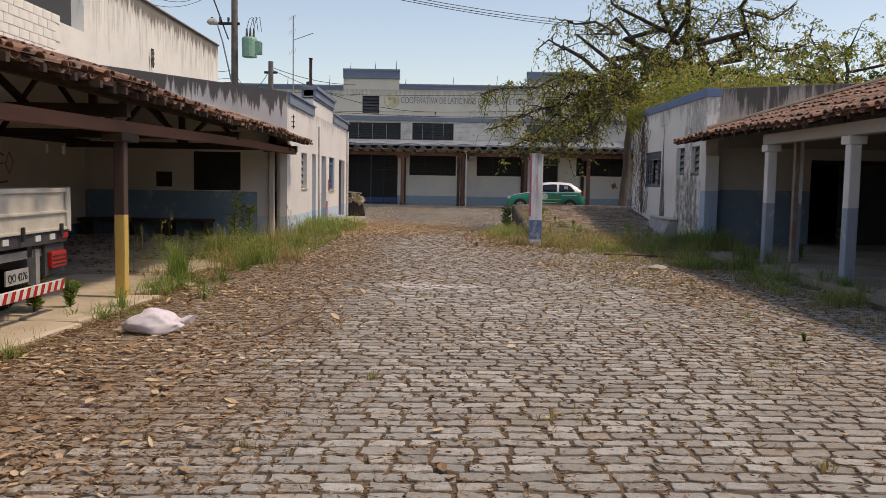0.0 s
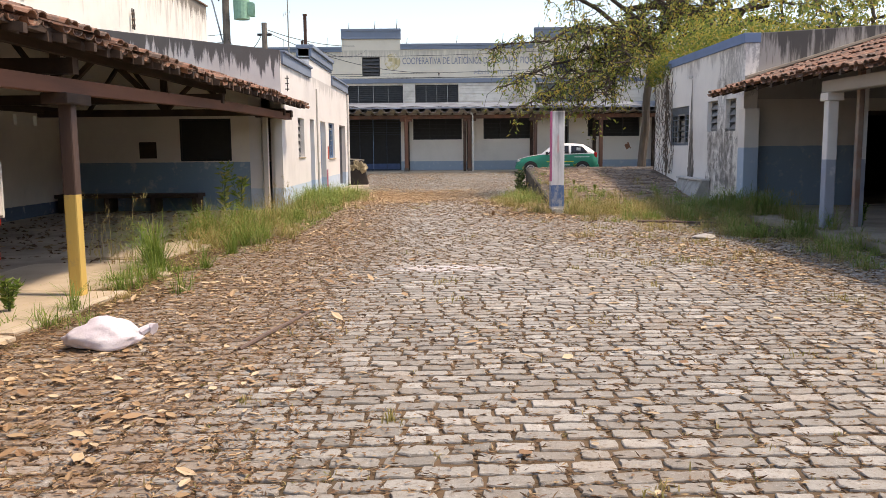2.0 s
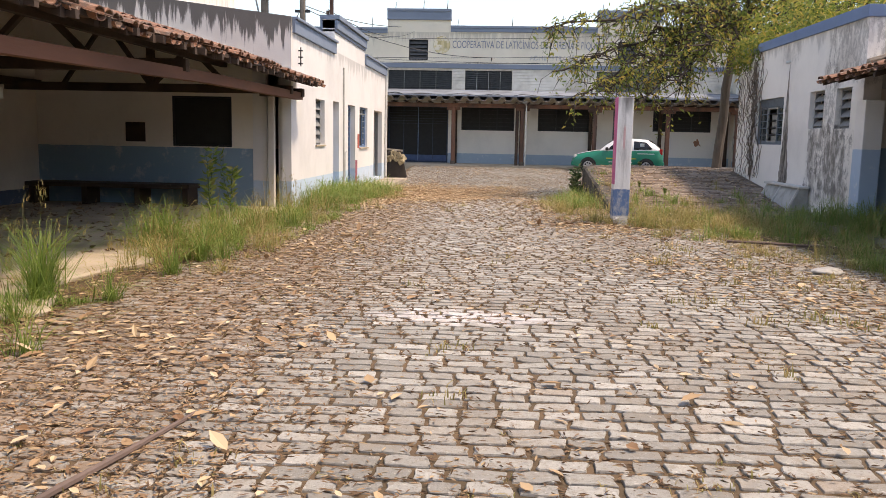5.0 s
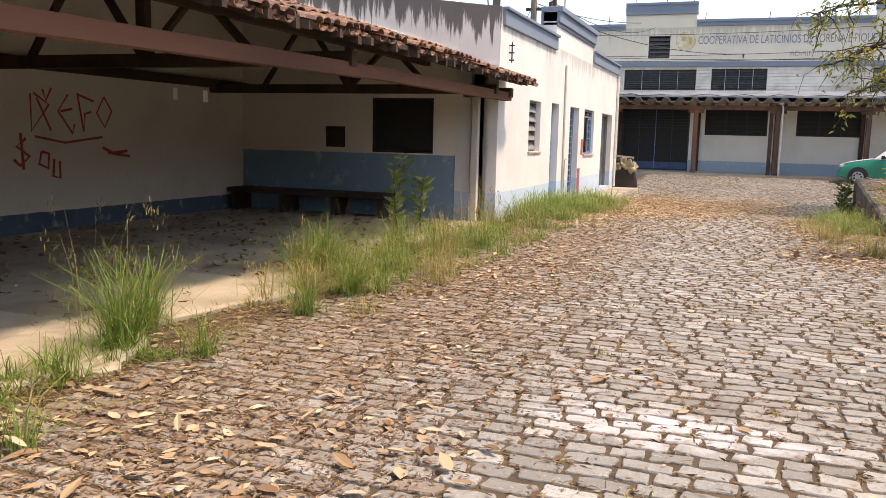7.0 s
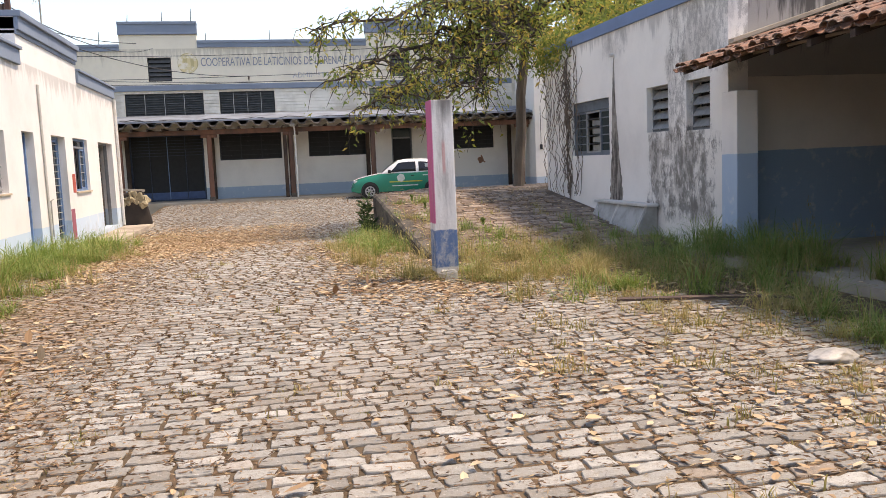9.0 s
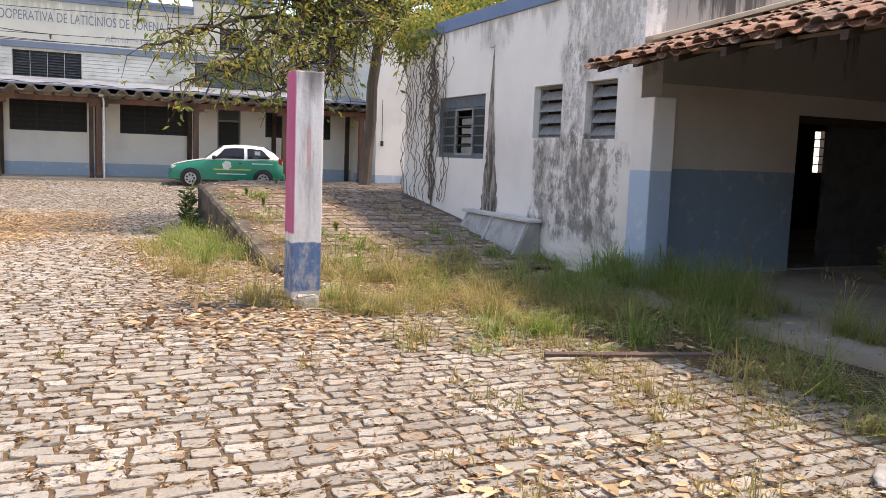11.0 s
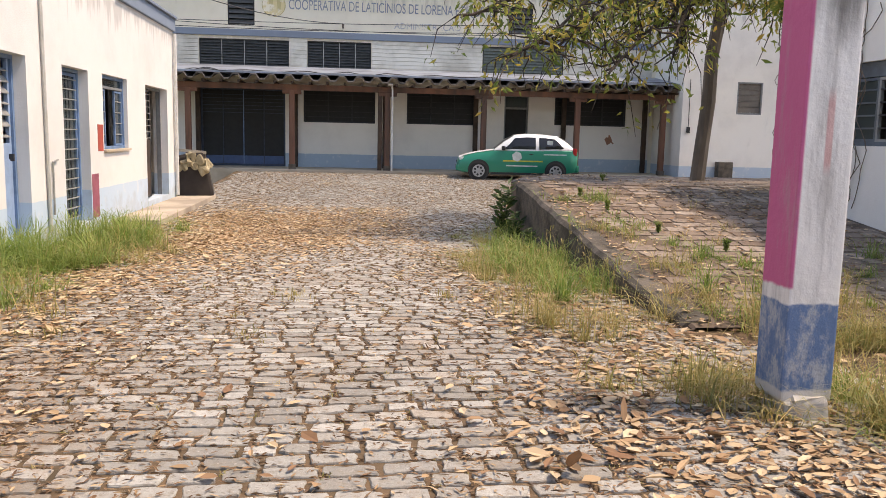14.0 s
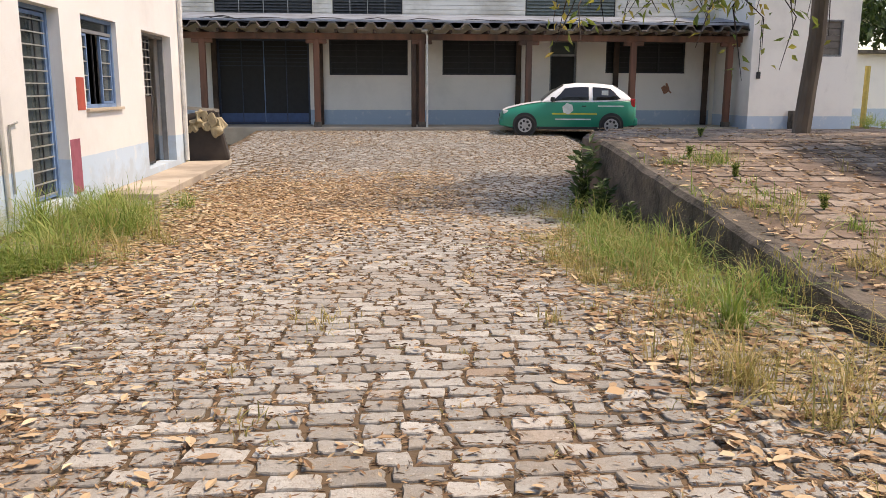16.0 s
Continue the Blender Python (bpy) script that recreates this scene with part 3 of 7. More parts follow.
# blue casement standing open
e = opening("window", fl, 28.0, 0.1, 1.05, "blue iron casement window standing ajar")
part("window_frame", frame_bm(fl, 27.332, 28.678, 1.052, 2.158, 0.045, 0.06, 0.14), M_PAINT_BLUE, e)
part("transom", wb(fl, 27.37, 28.64, 0.07, 0.13, 1.96, 2.0), M_FRAME_GREY, e)
for u0, u1 in ((27.38, 27.72), (28.22, 28.63)):
    s = part("sash", frame_bm(fl, u0, u1, 1.1, 1.95, 0.03, 0.08, 0.11), M_PAINT_BLUE, e)
    for k in range(1, 5):
        part("bar", wb(fl, u0 + 0.03, u1 - 0.03, 0.08, 0.10, 1.1 + 0.17 * k, 1.115 + 0.17 * k), M_IRON_LIGHT, s)
    part("pane", wb(fl, u0 + 0.03, u1 - 0.03, 0.10, 0.104, 1.13, 1.92), M_PANE, s)
part("bar", wb(fl, 27.95, 27.965, 0.09, 0.105, 1.1, 1.95), M_IRON, e)
part("pane", wb(fl, 27.38, 28.63, 0.10, 0.104, 2.0, 2.12), M_PANE, e)
part("window_sill", wb(fl, 27.30, 28.71, -0.04, 0.06, 1.02, 1.052), M_CONCRETE, e)
# louvred window sill
tagged(part("window_sill", wb(fl, 21.9, 22.86, -0.03, 0.08, 1.13, 1.158), M_CONCRETE), "concrete sill under the louvred window", "sill", kind="structure")

# right building
louvre_window("right", 20.49, 21.2, 1.68, 2.37, 4, "grey louvred window with a mould-stained surround", gap=0.75)
louvre_window("right", 19.31, 19.95, 1.66, 2.36, 4, "grey louvred window in the stained wall", gap=0.75)
fr = facing("right")
M_BLUEGREY = simple("faded_blue_grey_paint", (0.13, 0.16, 0.19), 0.6, var=0.3)
e = opening("window", fr, 23.6, 0.1, 1.36, "blue-grey steel window with an open grille leaf")
part("window_frame", frame_bm(fr, 22.662, 24.458, 1.362, 2.358, 0.05, 0.05, 0.13), M_BLUEGREY, e)
part("lintel_panel", wb(fr, 22.71, 24.41, 0.06, 0.12, 2.18, 2.31), M_BLUEGREY, e)
for u0, u1, open_leaf in ((22.72, 23.2, False), (23.2, 23.85, True), (23.85, 24.4, False)):
    s = part("sash", frame_bm(fr, u0, u1, 1.41, 2.17, 0.035, 0.06, 0.10), M_BLUEGREY if not open_leaf else M_IRON_LIGHT, e)
    for k in range(1, 5):
        z = 1.41 + 0.152 * k
        part("bar", wb(fr, u0 + 0.03, u1 - 0.03, 0.06, 0.085, z, z + 0.02), M_BLUEGREY if not open_leaf else M_IRON, s)
    if not open_leaf:
        part("pane", wb(fr, u0 + 0.03, u1 - 0.03, 0.085, 0.09, 1.44, 2.14), M_PANE, s)
    else:
        for k in range(4):
            part("pane", wb(fr, u0 + 0.06, u1 - 0.14, 0.12, 0.125, 1.45 + 0.152 * k, 1.55 + 0.152 * k), M_IRON_LIGHT, s)
# inner room behind: an added wall with its shade painted near-black
structure("wall_inner_right", box(8.4, 8.5, 19.15, 25.6, 0.1, 2.6), M_SHADE_BLACK, "added inner wall, painted near-black for room shade", "wall")

# porch doorway and the far lit window
e = empty("window_far", Matrix.Translation((15.27, 24.2, 1.3)), "bright far window with dark iron bars", "window", kind="structure")
bm = bmesh.new()
for k in range(6):
    add_box(bm, 14.7, 15.85, 24.22, 24.24, 1.3 + 0.18 * k, 1.325 + 0.18 * k)
for u in (14.7, 15.45, 15.66, 15.83):
    add_box(bm, u, u + 0.025, 24.21, 24.25, 1.3, 2.2)
part("window_bars", bm, M_IRON, e)
e = empty("door_porch", Matrix.Translation((9.95, 19.0, 0.1)), "dark grey sliding door leaf in the porch opening", "door", kind="structure")
leaf = part("door_leaf", box(9.22, 10.75, 19.12, 19.17, 0.105, 2.04, bev=0.006), simple("dark_grey_door", (0.10, 0.10, 0.105), 0.75, var=0.4), e)
for z in (0.2, 1.0, 1.86):
    part("rail", box(9.24, 10.73, 19.10, 19.12, z, z + 0.09, bev=0.006), bpy.data.materials["dark_grey_door"], leaf)
part("lintel", box(8.45, 10.7, 18.905, 19.095, 1.96, 2.048), M_WOOD_DARK, e)
# self-lit sheet stands in for daylight beyond the far window
M_DAYLIT = Mat("daylight_outside", 1.0)
M_DAYLIT.b.inputs["Emission Color"].default_value = (1.0, 0.97, 0.92, 1)
M_DAYLIT.b.inputs["Emission Strength"].default_value = 1.1
tagged(part("backdrop_window", box(14.0, 16.6, 25.2, 25.22, 0.8, 2.6), M_DAYLIT.m), "glowing sheet added as daylight outside the far window", "backdrop", kind="structure")

# facade: louvres, vents, windows, gate
ff = facing("front")
for u0, u1, z0, z1 in ((-5.2, -2.22, 3.55, 4.46), (-1.6, 0.57, 3.55, 4.48)):
    louvre_window("front", u0, u1, z0, z1, 9, "dark louvred clerestory opening with thin bars", M_SLAT_DARK, M_IRON, 0.06, 0.85, bars=3)
louvre_window("front", 4.45, 7.35, 3.5, 4.5, 9, "grey-green louvred clerestory opening", simple("grey_green_slat", (0.20, 0.23, 0.21), 0.7), M_IRON, 0.03, 0.95, bars=0)
louvre_window("front", -4.25, -3.36, 4.93, 5.86, 5, "dark louvred vent high on the facade", M_SLAT_DARK, M_IRON, 0.06)
louvre_window("front", 5.35, 6.2, 4.95, 5.86, 5, "dark louvred vent behind the foliage", M_SLAT_DARK, M_IRON, 0.06)
for u0, u1, z0, z1 in ((-1.73, 0.73, 1.74, 2.86), (1.83, 4.32, 1.76, 2.9), (7.1, 9.72, 1.84, 2.84)):
    e = opening("window", ff, (u0 + u1) / 2, 0.1, z0, "wide netted verandah window, inner shade painted near-black")
    part("window_frame", frame_bm(ff, u0 + 0.002, u1 - 0.002, z0 + 0.002, z1 - 0.002, 0.05, 0.03, 0.11), M_IRON, e)
    # solid sheet paints net and unlit room behind as one near-black
    part("net", wb(ff, u0 + 0.05, u1 - 0.05, 0.08, 0.09, z0 + 0.05, z1 - 0.05), M_NEAR_BLACK, e)
    for k in range(1, 6):
        z = z0 + (z1 - z0) * k / 6
        part("bar", wb(ff, u0 + 0.05, u1 - 0.05, 0.055, 0.07, z, z + 0.018), M_IRON, e)
    for k in (1, 2):
        u = u0 + (u1 - u0) * k / 3
        part("mullion", wb(ff, u, u + 0.04, 0.04, 0.08, z0 + 0.05, z1 - 0.05), M_IRON, e)
    part("window_sill", wb(ff, u0 - 0.04, u1 + 0.04, -0.05, 0.03, z0 - 0.05, z0), M_VERANDA, e)
# gate
M_GATE = simple("dark_blue_gate_paint", (0.035, 0.05, 0.085), 0.6, var=0.4)
e = opening("door", ff, -3.77, 0.1, 0.2, "wide dark gate with blue lower rail")
part("gate_frame", frame_bm(ff, -5.198, -2.352, 0.202, 2.828, 0.06, 0.04, 0.14), M_GATE, e)
for k in range(4):
    u0 = -5.13 + 0.685 * k
    p = part("gate_panel", wb(ff, u0, u0 + 0.665, 0.08, 0.11, 0.55, 2.76), M_NEAR_BLACK, e)
    part("lower_rail", wb(ff, u0, u0 + 0.665, 0.065, 0.10, 0.27, 0.55), simple("blue_gate_rail", (0.05, 0.09, 0.20), 0.55), p)
    for j in range(6):
        part("bar", wb(ff, u0, u0 + 0.665, 0.06, 0.08, 2.0 + 0.12 * j, 2.02 + 0.12 * j), M_GATE, p)
    part("stile", wb(ff, u0 - 0.015, u0 + 0.012, 0.055, 0.079, 0.27, 2.76), M_PAINT_BLUE if k == 2 else M_GATE, p)
# door with fanlight
e = opening("door", ff, 5.7, 0.1, 0.2, "dark door with a glazed fanlight")
part("door_frame", frame_bm(ff, 5.282, 6.148, 0.202, 2.848, 0.05, 0.04, 0.14, False), M_FRAME_GREY, e)
part("transom", wb(ff, 5.33, 6.1, 0.03, 0.10, 2.36, 2.43), M_FRAME_GREY, e)
part("door_leaf", wb(ff, 5.34, 6.09, 0.09, 0.12, 0.22, 2.35), M_NEAR_BLACK, e)
part("pane", wb(ff, 5.34, 6.09, 0.09, 0.1, 2.44, 2.79), M_PANE, e)
# verandah back wall is a shaded paler coat below the roof, with a blue-grey base
V_HOLES = [(h[0] - 0.002, h[1] + 0.002, h[2] - 0.002, h[3] + 0.002) for h in F_HOLES[5:10]]
wall("wall_verandah", "y", YF - 0.028, 0.024, -11, 10.6, 0.2, 3.05, M_VERANDA, V_HOLES, label="pale rendered verandah wall with blue-grey base")
# bare patch where the paint came off
bm = bmesh.new()
bmesh.ops.create_circle(bm, cap_ends=True, segments=14, radius=0.15, matrix=pose(9.13, YF - 0.031, 1.36, 90))
for v in bm.verts:
    v.co.z += 0.06 * math.sin(v.co.x * 31) - 0.5 * max(0, v.co.x - 9.2)
    v.co.x += 0.05 * math.sin(v.co.z * 27)
tagged(part("bare_patch", bm, simple("bare_brick_plaster", (0.36, 0.17, 0.10), 0.9, c2=(0.24, 0.12, 0.08), scale=9)), "small bare reddish patch on the verandah wall", "wall patch")
# wing hatch
fw = facing("wing")
e = opening("window", fw, 13.0, 0.1, 2.3, "grey-brown shuttered hatch in the wing wall")
part("window_frame", frame_bm(fw, 12.622, 13.498, 2.302, 3.358, 0.05, 0.0, 0.1), M_FRAME_GREY, e)
for k in range(5):
    part("slat", wb(fw, 12.68, 13.44, 0.05, 0.09, 2.36 + 0.19 * k, 2.54 + 0.19 * k), simple("grey_brown_shutter", (0.20, 0.17, 0.145), 0.8) if k == 0 else bpy.data.materials["grey_brown_shutter"], e)

# ribbed cream cladding between the clerestory openings
M_CLAD = simple("cream_ribbed_cladding", (0.80, 0.76, 0.68), 0.7, c2=(0.5, 0.46, 0.39), scale=1.2)
for u0, u1 in ((-7.4, -5.22), (-2.2, -1.62), (0.59, 4.43), (7.37, 10.6)):
    e = empty("cladding", Matrix.Translation(ff(u0, 0, 3.5)), "cream ribbed horizontal cladding boards", "cladding", kind="structure")
    for k in range(8):
        z = 3.5 + 0.132 * k
        part("board", wb(ff, u0, u1, -0.03, -0.001, z, z + 0.118, tilt=0.014), M_CLAD, e)

# back wall openings of the carport
fb = facing("back")
e = opening("window", fb, -5.45, 0.1, 1.11, "unglazed window opening, its shade painted near-black")
part("window_frame", frame_bm(fb, -6.018, -4.887, 1.112, 2.038, 0.03, 0.02, 0.1), M_IRON, e)
# near-black sheet paints the shade inside the empty opening
part("net", wb(fb, -5.98, -4.92, 0.05, 0.06, 1.15, 2.0), M_NEAR_BLACK, e)
e = opening("window", fb, -6.73, 0.05, 1.18, "small brown wooden hatch")
part("hatch_leaf", wb(fb, -6.94, -6.53, 0.02, 0.06, 1.17, 1.55), M_WOOD_DARK, e)

# ---- roofs ----
def clay_mat():
    m = Mat("weathered_clay_tile", 0.9)
    r = m.ramp(m.math("ADD", m.math("MULTIPLY", m.random(), 0.5), m.math("MULTIPLY", m.island(), 0.5)),
               [(0.0, (0.10, 0.06, 0.045)), (0.35, (0.23, 0.11, 0.07)), (0.7, (0.32, 0.16, 0.10)), (1.0, (0.27, 0.20, 0.16))])
    lichen = m.mask(m.noise(4.2, 7, 0.75, world=True), 0.42, 0.60)
    col = m.mix(m.math("MULTIPLY", lichen, 0.8), r, (0.10, 0.082, 0.068))
    col = m.mix(m.mask(m.noise(18, 5, 0.75, world=True), 0.54, 0.68), col, (0.38, 0.29, 0.23))
    m.color(col)
    m.bump(m.noise(60, 4, world=True), 0.008, 0.6)
    return m.m


M_CLAY = clay_mat()


def tile_verts(cover=True, length=0.46, segs=5):
    """A half-round clay tile lying along +x, narrower at its upper end."""
    vs, fs = [], []
    for s, r in ((0.0, 0.08), (length, 0.062)):
        for shell in (0.0, 0.014):
            for k in range(segs + 1):
                t = math.pi * k / segs
                z = math.sin(t) * (r - shell) * 0.6
                vs.append((s, math.cos(t) * (r - shell), z if cover else -z + 0.02))
    n = segs + 1
    for k in range(segs):
        fs += [(k, k + 1, 2 * n + k + 1, 2 * n + k), (n + k, 3 * n + k, 3 * n + k + 1, n + k + 1), (k, n + k, n + k + 1, k + 1)]
    return np.array(vs), fs


def tile_roof(name, label, eave_x, eave_z, slope, inward, y0, y1, nrows, near, pitch=0.182):
    """Tiles in courses from the eave up; those near the walk are objects of their own."""
    e = empty(name, Matrix.Translation((eave_x, (y0 + y1) / 2, eave_z)), label, "roof", kind="structure")
    rng = random.Random(5)
    ang = math.atan(slope)
    cv, cf = tile_verts(True)
    hv, hf = tile_verts(False)
    me = {}
    for key, (vv, f) in (("c", (cv, cf)), ("h", (hv, hf))):
        me[key] = bpy.data.meshes.new("roof_tile")
        me[key].from_pydata(vv.tolist(), [], f)
        me[key].materials.append(M_CLAY)
    V, F, base, singles = [], [], 0, 0
    cols = int((y1 - y0) / pitch)
    for c in range(cols):
        wob = rng.uniform(-0.06, 0.06)
        for r in range(nrows):
            for key, dy, dz in (("c", 0, 0.045), ("h", pitch / 2, 0.0)):
                y = y0 + pitch * (c + 0.5) + dy + rng.uniform(-0.012, 0.012)
                s = 0.36 * r + wob + rng.uniform(-0.02, 0.02) - (0.03 if key == "c" else 0)
                sag = 0.025 * math.sin(y * 0.9) + 0.015 * math.sin(y * 2.3 + 1)
                x = eave_x + inward * s * math.cos(ang)
                z = eave_z + s * math.sin(ang) + dz + sag + 0.012 * (r % 2)
                m = pose(x, y, z, 0, 0, 0 if inward > 0 else 180) @ pose(0, 0, 0, rng.uniform(-8, 8), -math.degrees(ang) + 2.0 + rng.uniform(-2.5, 2.5), rng.uniform(-6, 6))
                if near(y, r) and singles < 290 and key == "c":
                    singles += 1
                    ob = new("roof_tile", me[key])
                    ob.parent = e
                    ob.matrix_parent_inverse = e.matrix_basis.inverted()
                    ob.matrix_basis = m
                else:
                    vv, f = (cv, cf) if key == "c" else (hv, hf)
                    w = vv @ np.array(m.to_3x3()).T + np.array(m.translation)
                    V.append(w)
                    F += [[i + base for i in q] for q in f]
                    base += len(w)
    mesh = bpy.data.meshes.new("roof_tiles")
    mesh.from_pydata(np.concatenate(V).tolist(), [], F)
    mesh.materials.append(M_CLAY)
    ob = new("roof_tiles", mesh)
    ob.parent, ob.matrix_parent_inverse = e, e.matrix_basis.inverted()
    tagged(ob, kind="stuff")
    return e


def sloped_slab(x0, z0, x1, z1, y0, y1, t):
    bm = bmesh.new()
    v = [bm.verts.new(p) for y in (y0, y1) for p in ((x0, y, z0), (x1, y, z1), (x1, y, z1 + t), (x0, y, z0 + t))]
    for q in ((0, 1, 2, 3), (4, 5, 6, 7), (0, 1, 5, 4), (1, 2, 6, 5), (2, 3, 7, 6), (3, 0, 4, 7)):
        bm.faces.new([v[i] for i in q])
    return bm


# left carport roof
LX, LZ, LS = -3.22, 2.30, 0.285
tile_roof("roof_carport", "old red clay tile roof of the carport", LX, LZ, LS, -1, -6, 20.3, 6, lambda y, r: 6 < y < 20.3 and r < 4)
structure("ceiling_carport", sloped_slab(LX - 0.2, LZ + 0.005, XS, LZ + 0.02 + LS * (LX - XS), -8, 19.93, 0.03), M_WOOD_DARK, "dark underside of the carport roof", "ceiling")
trim = empty("roof_timbers", Matrix.Translation((-3.6, 9.2, 1.9)), "dark old timber frame of the carport roof", "roof frame", kind="structure")
beam_z = lambda y: 1.735 + 0.0165 * (y - 0)
bm = bmesh.new()
ring = []
for y in (-8, 2, 9.2, 15, 19.9):
    zz = beam_z(min(y, 16))
    ring.append([bm.verts.new(p) for p in ((-3.67, y, zz), (-3.53, y, zz), (-3.53, y, zz + 0.13), (-3.67, y, zz + 0.13))])
for r0, r1 in zip(ring, ring[1:]):
    for k in range(4):
        bm.faces.new((r0[k], r0[(k + 1) % 4], r1[(k + 1) % 4], r1[k]))
bm.faces.new(ring[0]), bm.faces.new(ring[-1])
part("beam", bm, M_WOOD_RED, trim, "reddish-brown squared timber beam")
for k in range(46):
    y = -5.8 + 0.56 * k + random.uniform(-0.04, 0.04)
    part("rafter", sloped_slab(LX - 0.03, LZ - 0.085, XS, LZ - 0.085 + LS * (LX - XS) * 0.985, y, y + 0.075, 0.08), M_WOOD_DARK, trim)
for k in range(30):
    y = 3.2 + 0.56 * k + random.uniform(-0.04, 0.04)
    part("rafter_end", sloped_slab(LX + 0.05, LZ - 0.085, LX - 0.06, LZ - 0.065, y, y + 0.06, 0.07), M_WOOD_DARK, trim)
for y in (4.2, 9.2, 14.2, 19.0):
    part("tie_beam", box(XS, -3.5, y - 0.06, y + 0.06, 2.06, 2.2), M_WOOD_DARK, trim)
    for xa, xb in ((-7.6, -6.8), (-6.0, -6.8), (-6.0, -5.3), (-4.6, -5.3)):
        part("strut", tube([(xa, y, 2.15), (xb, y, LZ + LS * (LX - xb) - 0.06)], 0.05, 6), M_WOOD_DARK, trim)
    part("king_post", box(-6.06, -5.94, y - 0.05, y + 0.05, 2.2, LZ + LS * (LX + 6) - 0.06), M_WOOD_DARK, trim)
for x in (-5.0, -6.4, -7.8):
    z = LZ + LS * (LX - x) - 0.18
    part("purlin", box(x - 0.05, x + 0.05, -7.9, 19.9, z - 0.06, z + 0.09), M_WOOD_DARK, trim)
part("batten", box(-3.34, -3.26, -7.9, 20.4, LZ - 0.02, LZ + 0.03), M_WOOD_DARK, trim)
part("wall_plate", box(XS + 0.02, XS + 0.14, -7.9, 19.9, 2.14, 2.28), M_WOOD_DARK, trim)

# carport post: dark above, yellow below
post_mat = Mat("post_paint", 0.6)
zz = post_mat.math("ADD", post_mat.axis(2), post_mat.math("MULTIPLY", post_mat.noise(30, 3), 0.015))
yel = post_mat.mix(post_mat.mask(post_mat.noise(7, 5, 0.7), 0.55, 0.75), (0.62, 0.43, 0.12), (0.42, 0.31, 0.14))
brn = post_mat.mix(post_mat.noise(4, 4, stretch=(1, 1, 0.2)), (0.11, 0.065, 0.05), (0.035, 0.022, 0.018))
post_mat.color(post_mat.mix(post_mat.mask(zz, 0.985, 0.99), yel, brn))
post_mat.bump(post_mat.noise(25, 4, stretch=(1, 1, 0.15)), 0.01, 0.5)
e = empty("carport_post", Matrix.Translation((-3.6, 9.2, 0)), "squared timber post, dark brown over a yellow base", "post")
part("shaft", box(-3.66, -3.54, 9.14, 9.26, 0.0, beam_z(9.2), bev=0.015), post_mat.m, e)
part("capital", box(-3.72, -3.48, 8.95, 9.45, beam_z(9.2) - 0.10, beam_z(9.2) - 0.002, bev=0.015), M_WOOD_DARK, e)
part("footing", box(-3.78, -3.42, 9.02, 9.38, -0.05, 0.035, bev=0.02), M_CONCRETE, e)
e = empty("corner_post", Matrix.Translation((-4.1, 19.85, 0)), "flaking white post beside the doorway", "post")
part("shaft", box(-4.16, -4.05, 19.78, 19.9, 0, 2.05, bev=0.012), plaster("flaking_white_paint", (0.62, 0.58, 0.52), patches=0.6), e)
part("beam_end", box(-4.3, -3.5, 19.72, 19.9, 2.05, 2.2, bev=0.015), M_WOOD_DARK, e)
# added panel: shade of the gap painted as a near-black slab
structure("wall_gap_shade", box(-4.22, -3.93, 20.06, 20.1, 0, 2.6), M_SHADE_BLACK, "near-black panel painting the gap's shade by the post", "wall")

# right porch roof
RX, RZ, RS = 5.24, 2.40, 0.30
tile_roof("roof_porch", "weathered red clay tile roof of the porch", RX, RZ, RS, 1, 1.0, 18.85, 18, lambda y, r: y > 11.5 and r < 9)
structure("ceiling_porch", sloped_slab(RX + 0.18, RZ - 0.005, 12.6, RZ - 0.005 + RS * (12.6 - RX - 0.18), -8, 18.84, 0.03), M_WOOD_GREY, "grey-brown boarded underside of the porch roof", "ceiling")
structure("trim", sloped_slab(6.0, 2.72, 12.5, 2.72 + RS * 6.5, 18.72, 18.852, 0.05), M_CONCRETE, "cement flashing where the tiles meet the wall", "trim")
M_PORCH_POST = plaster("porch_post_paint", (0.84, 0.81, 0.77), band=(1.14, (0.36, 0.40, 0.48)), patches=0.3)
pw = empty("porch_frame", Matrix.Translation((5.65, 12, 2.1)), "whitewashed timber frame of the porch roof", "roof frame", kind="structure")
part("beam", box(5.55, 5.75, -6, 14.38, 2.14, 2.32, bev=0.015), plaster("beam_whitewash", (0.42, 0.38, 0.33), patches=0.5), pw)
for k in range(30):
    y = 1.2 + 0.6 * k
    part("rafter", sloped_slab(RX + 0.03, RZ - 0.08, 12.5, RZ - 0.08 + RS * 7.35, y, y + 0.07, 0.07), M_WOOD_DARK, pw)
for y in (14.24, 11.4, 8.2, 4.8):
    e = empty("porch_post", Matrix.Translation((5.65, y, 0.1)), "white porch post with grey-blue lower part", "post", "posts of the porch")
    part("shaft", box(5.57, 5.73, y - 0.08, y + 0.08, 0.0, 2.02, bev=0.018), M_PORCH_POST, e)
    part("capital", box(5.53, 5.77, y - 0.13, y + 0.13, 2.02, 2.138, bev=0.012), M_PORCH_POST, e)
e = empty("thin_post", Matrix.Translation((6.17, 14.4, 0.1)), "thin reddish wooden prop under the porch", "post")
part("shaft", box(6.12, 6.2, 14.34, 14.44, 0.1, 2.55, bev=0.012), simple("bleached_red_wood", (0.36, 0.22, 0.17), 0.85, c2=(0.42, 0.36, 0.31), scale=3), e)
part("cleat", box(6.2, 6.27, 14.36, 14.42, 0.1, 2.5), M_PORCH_POST, e)

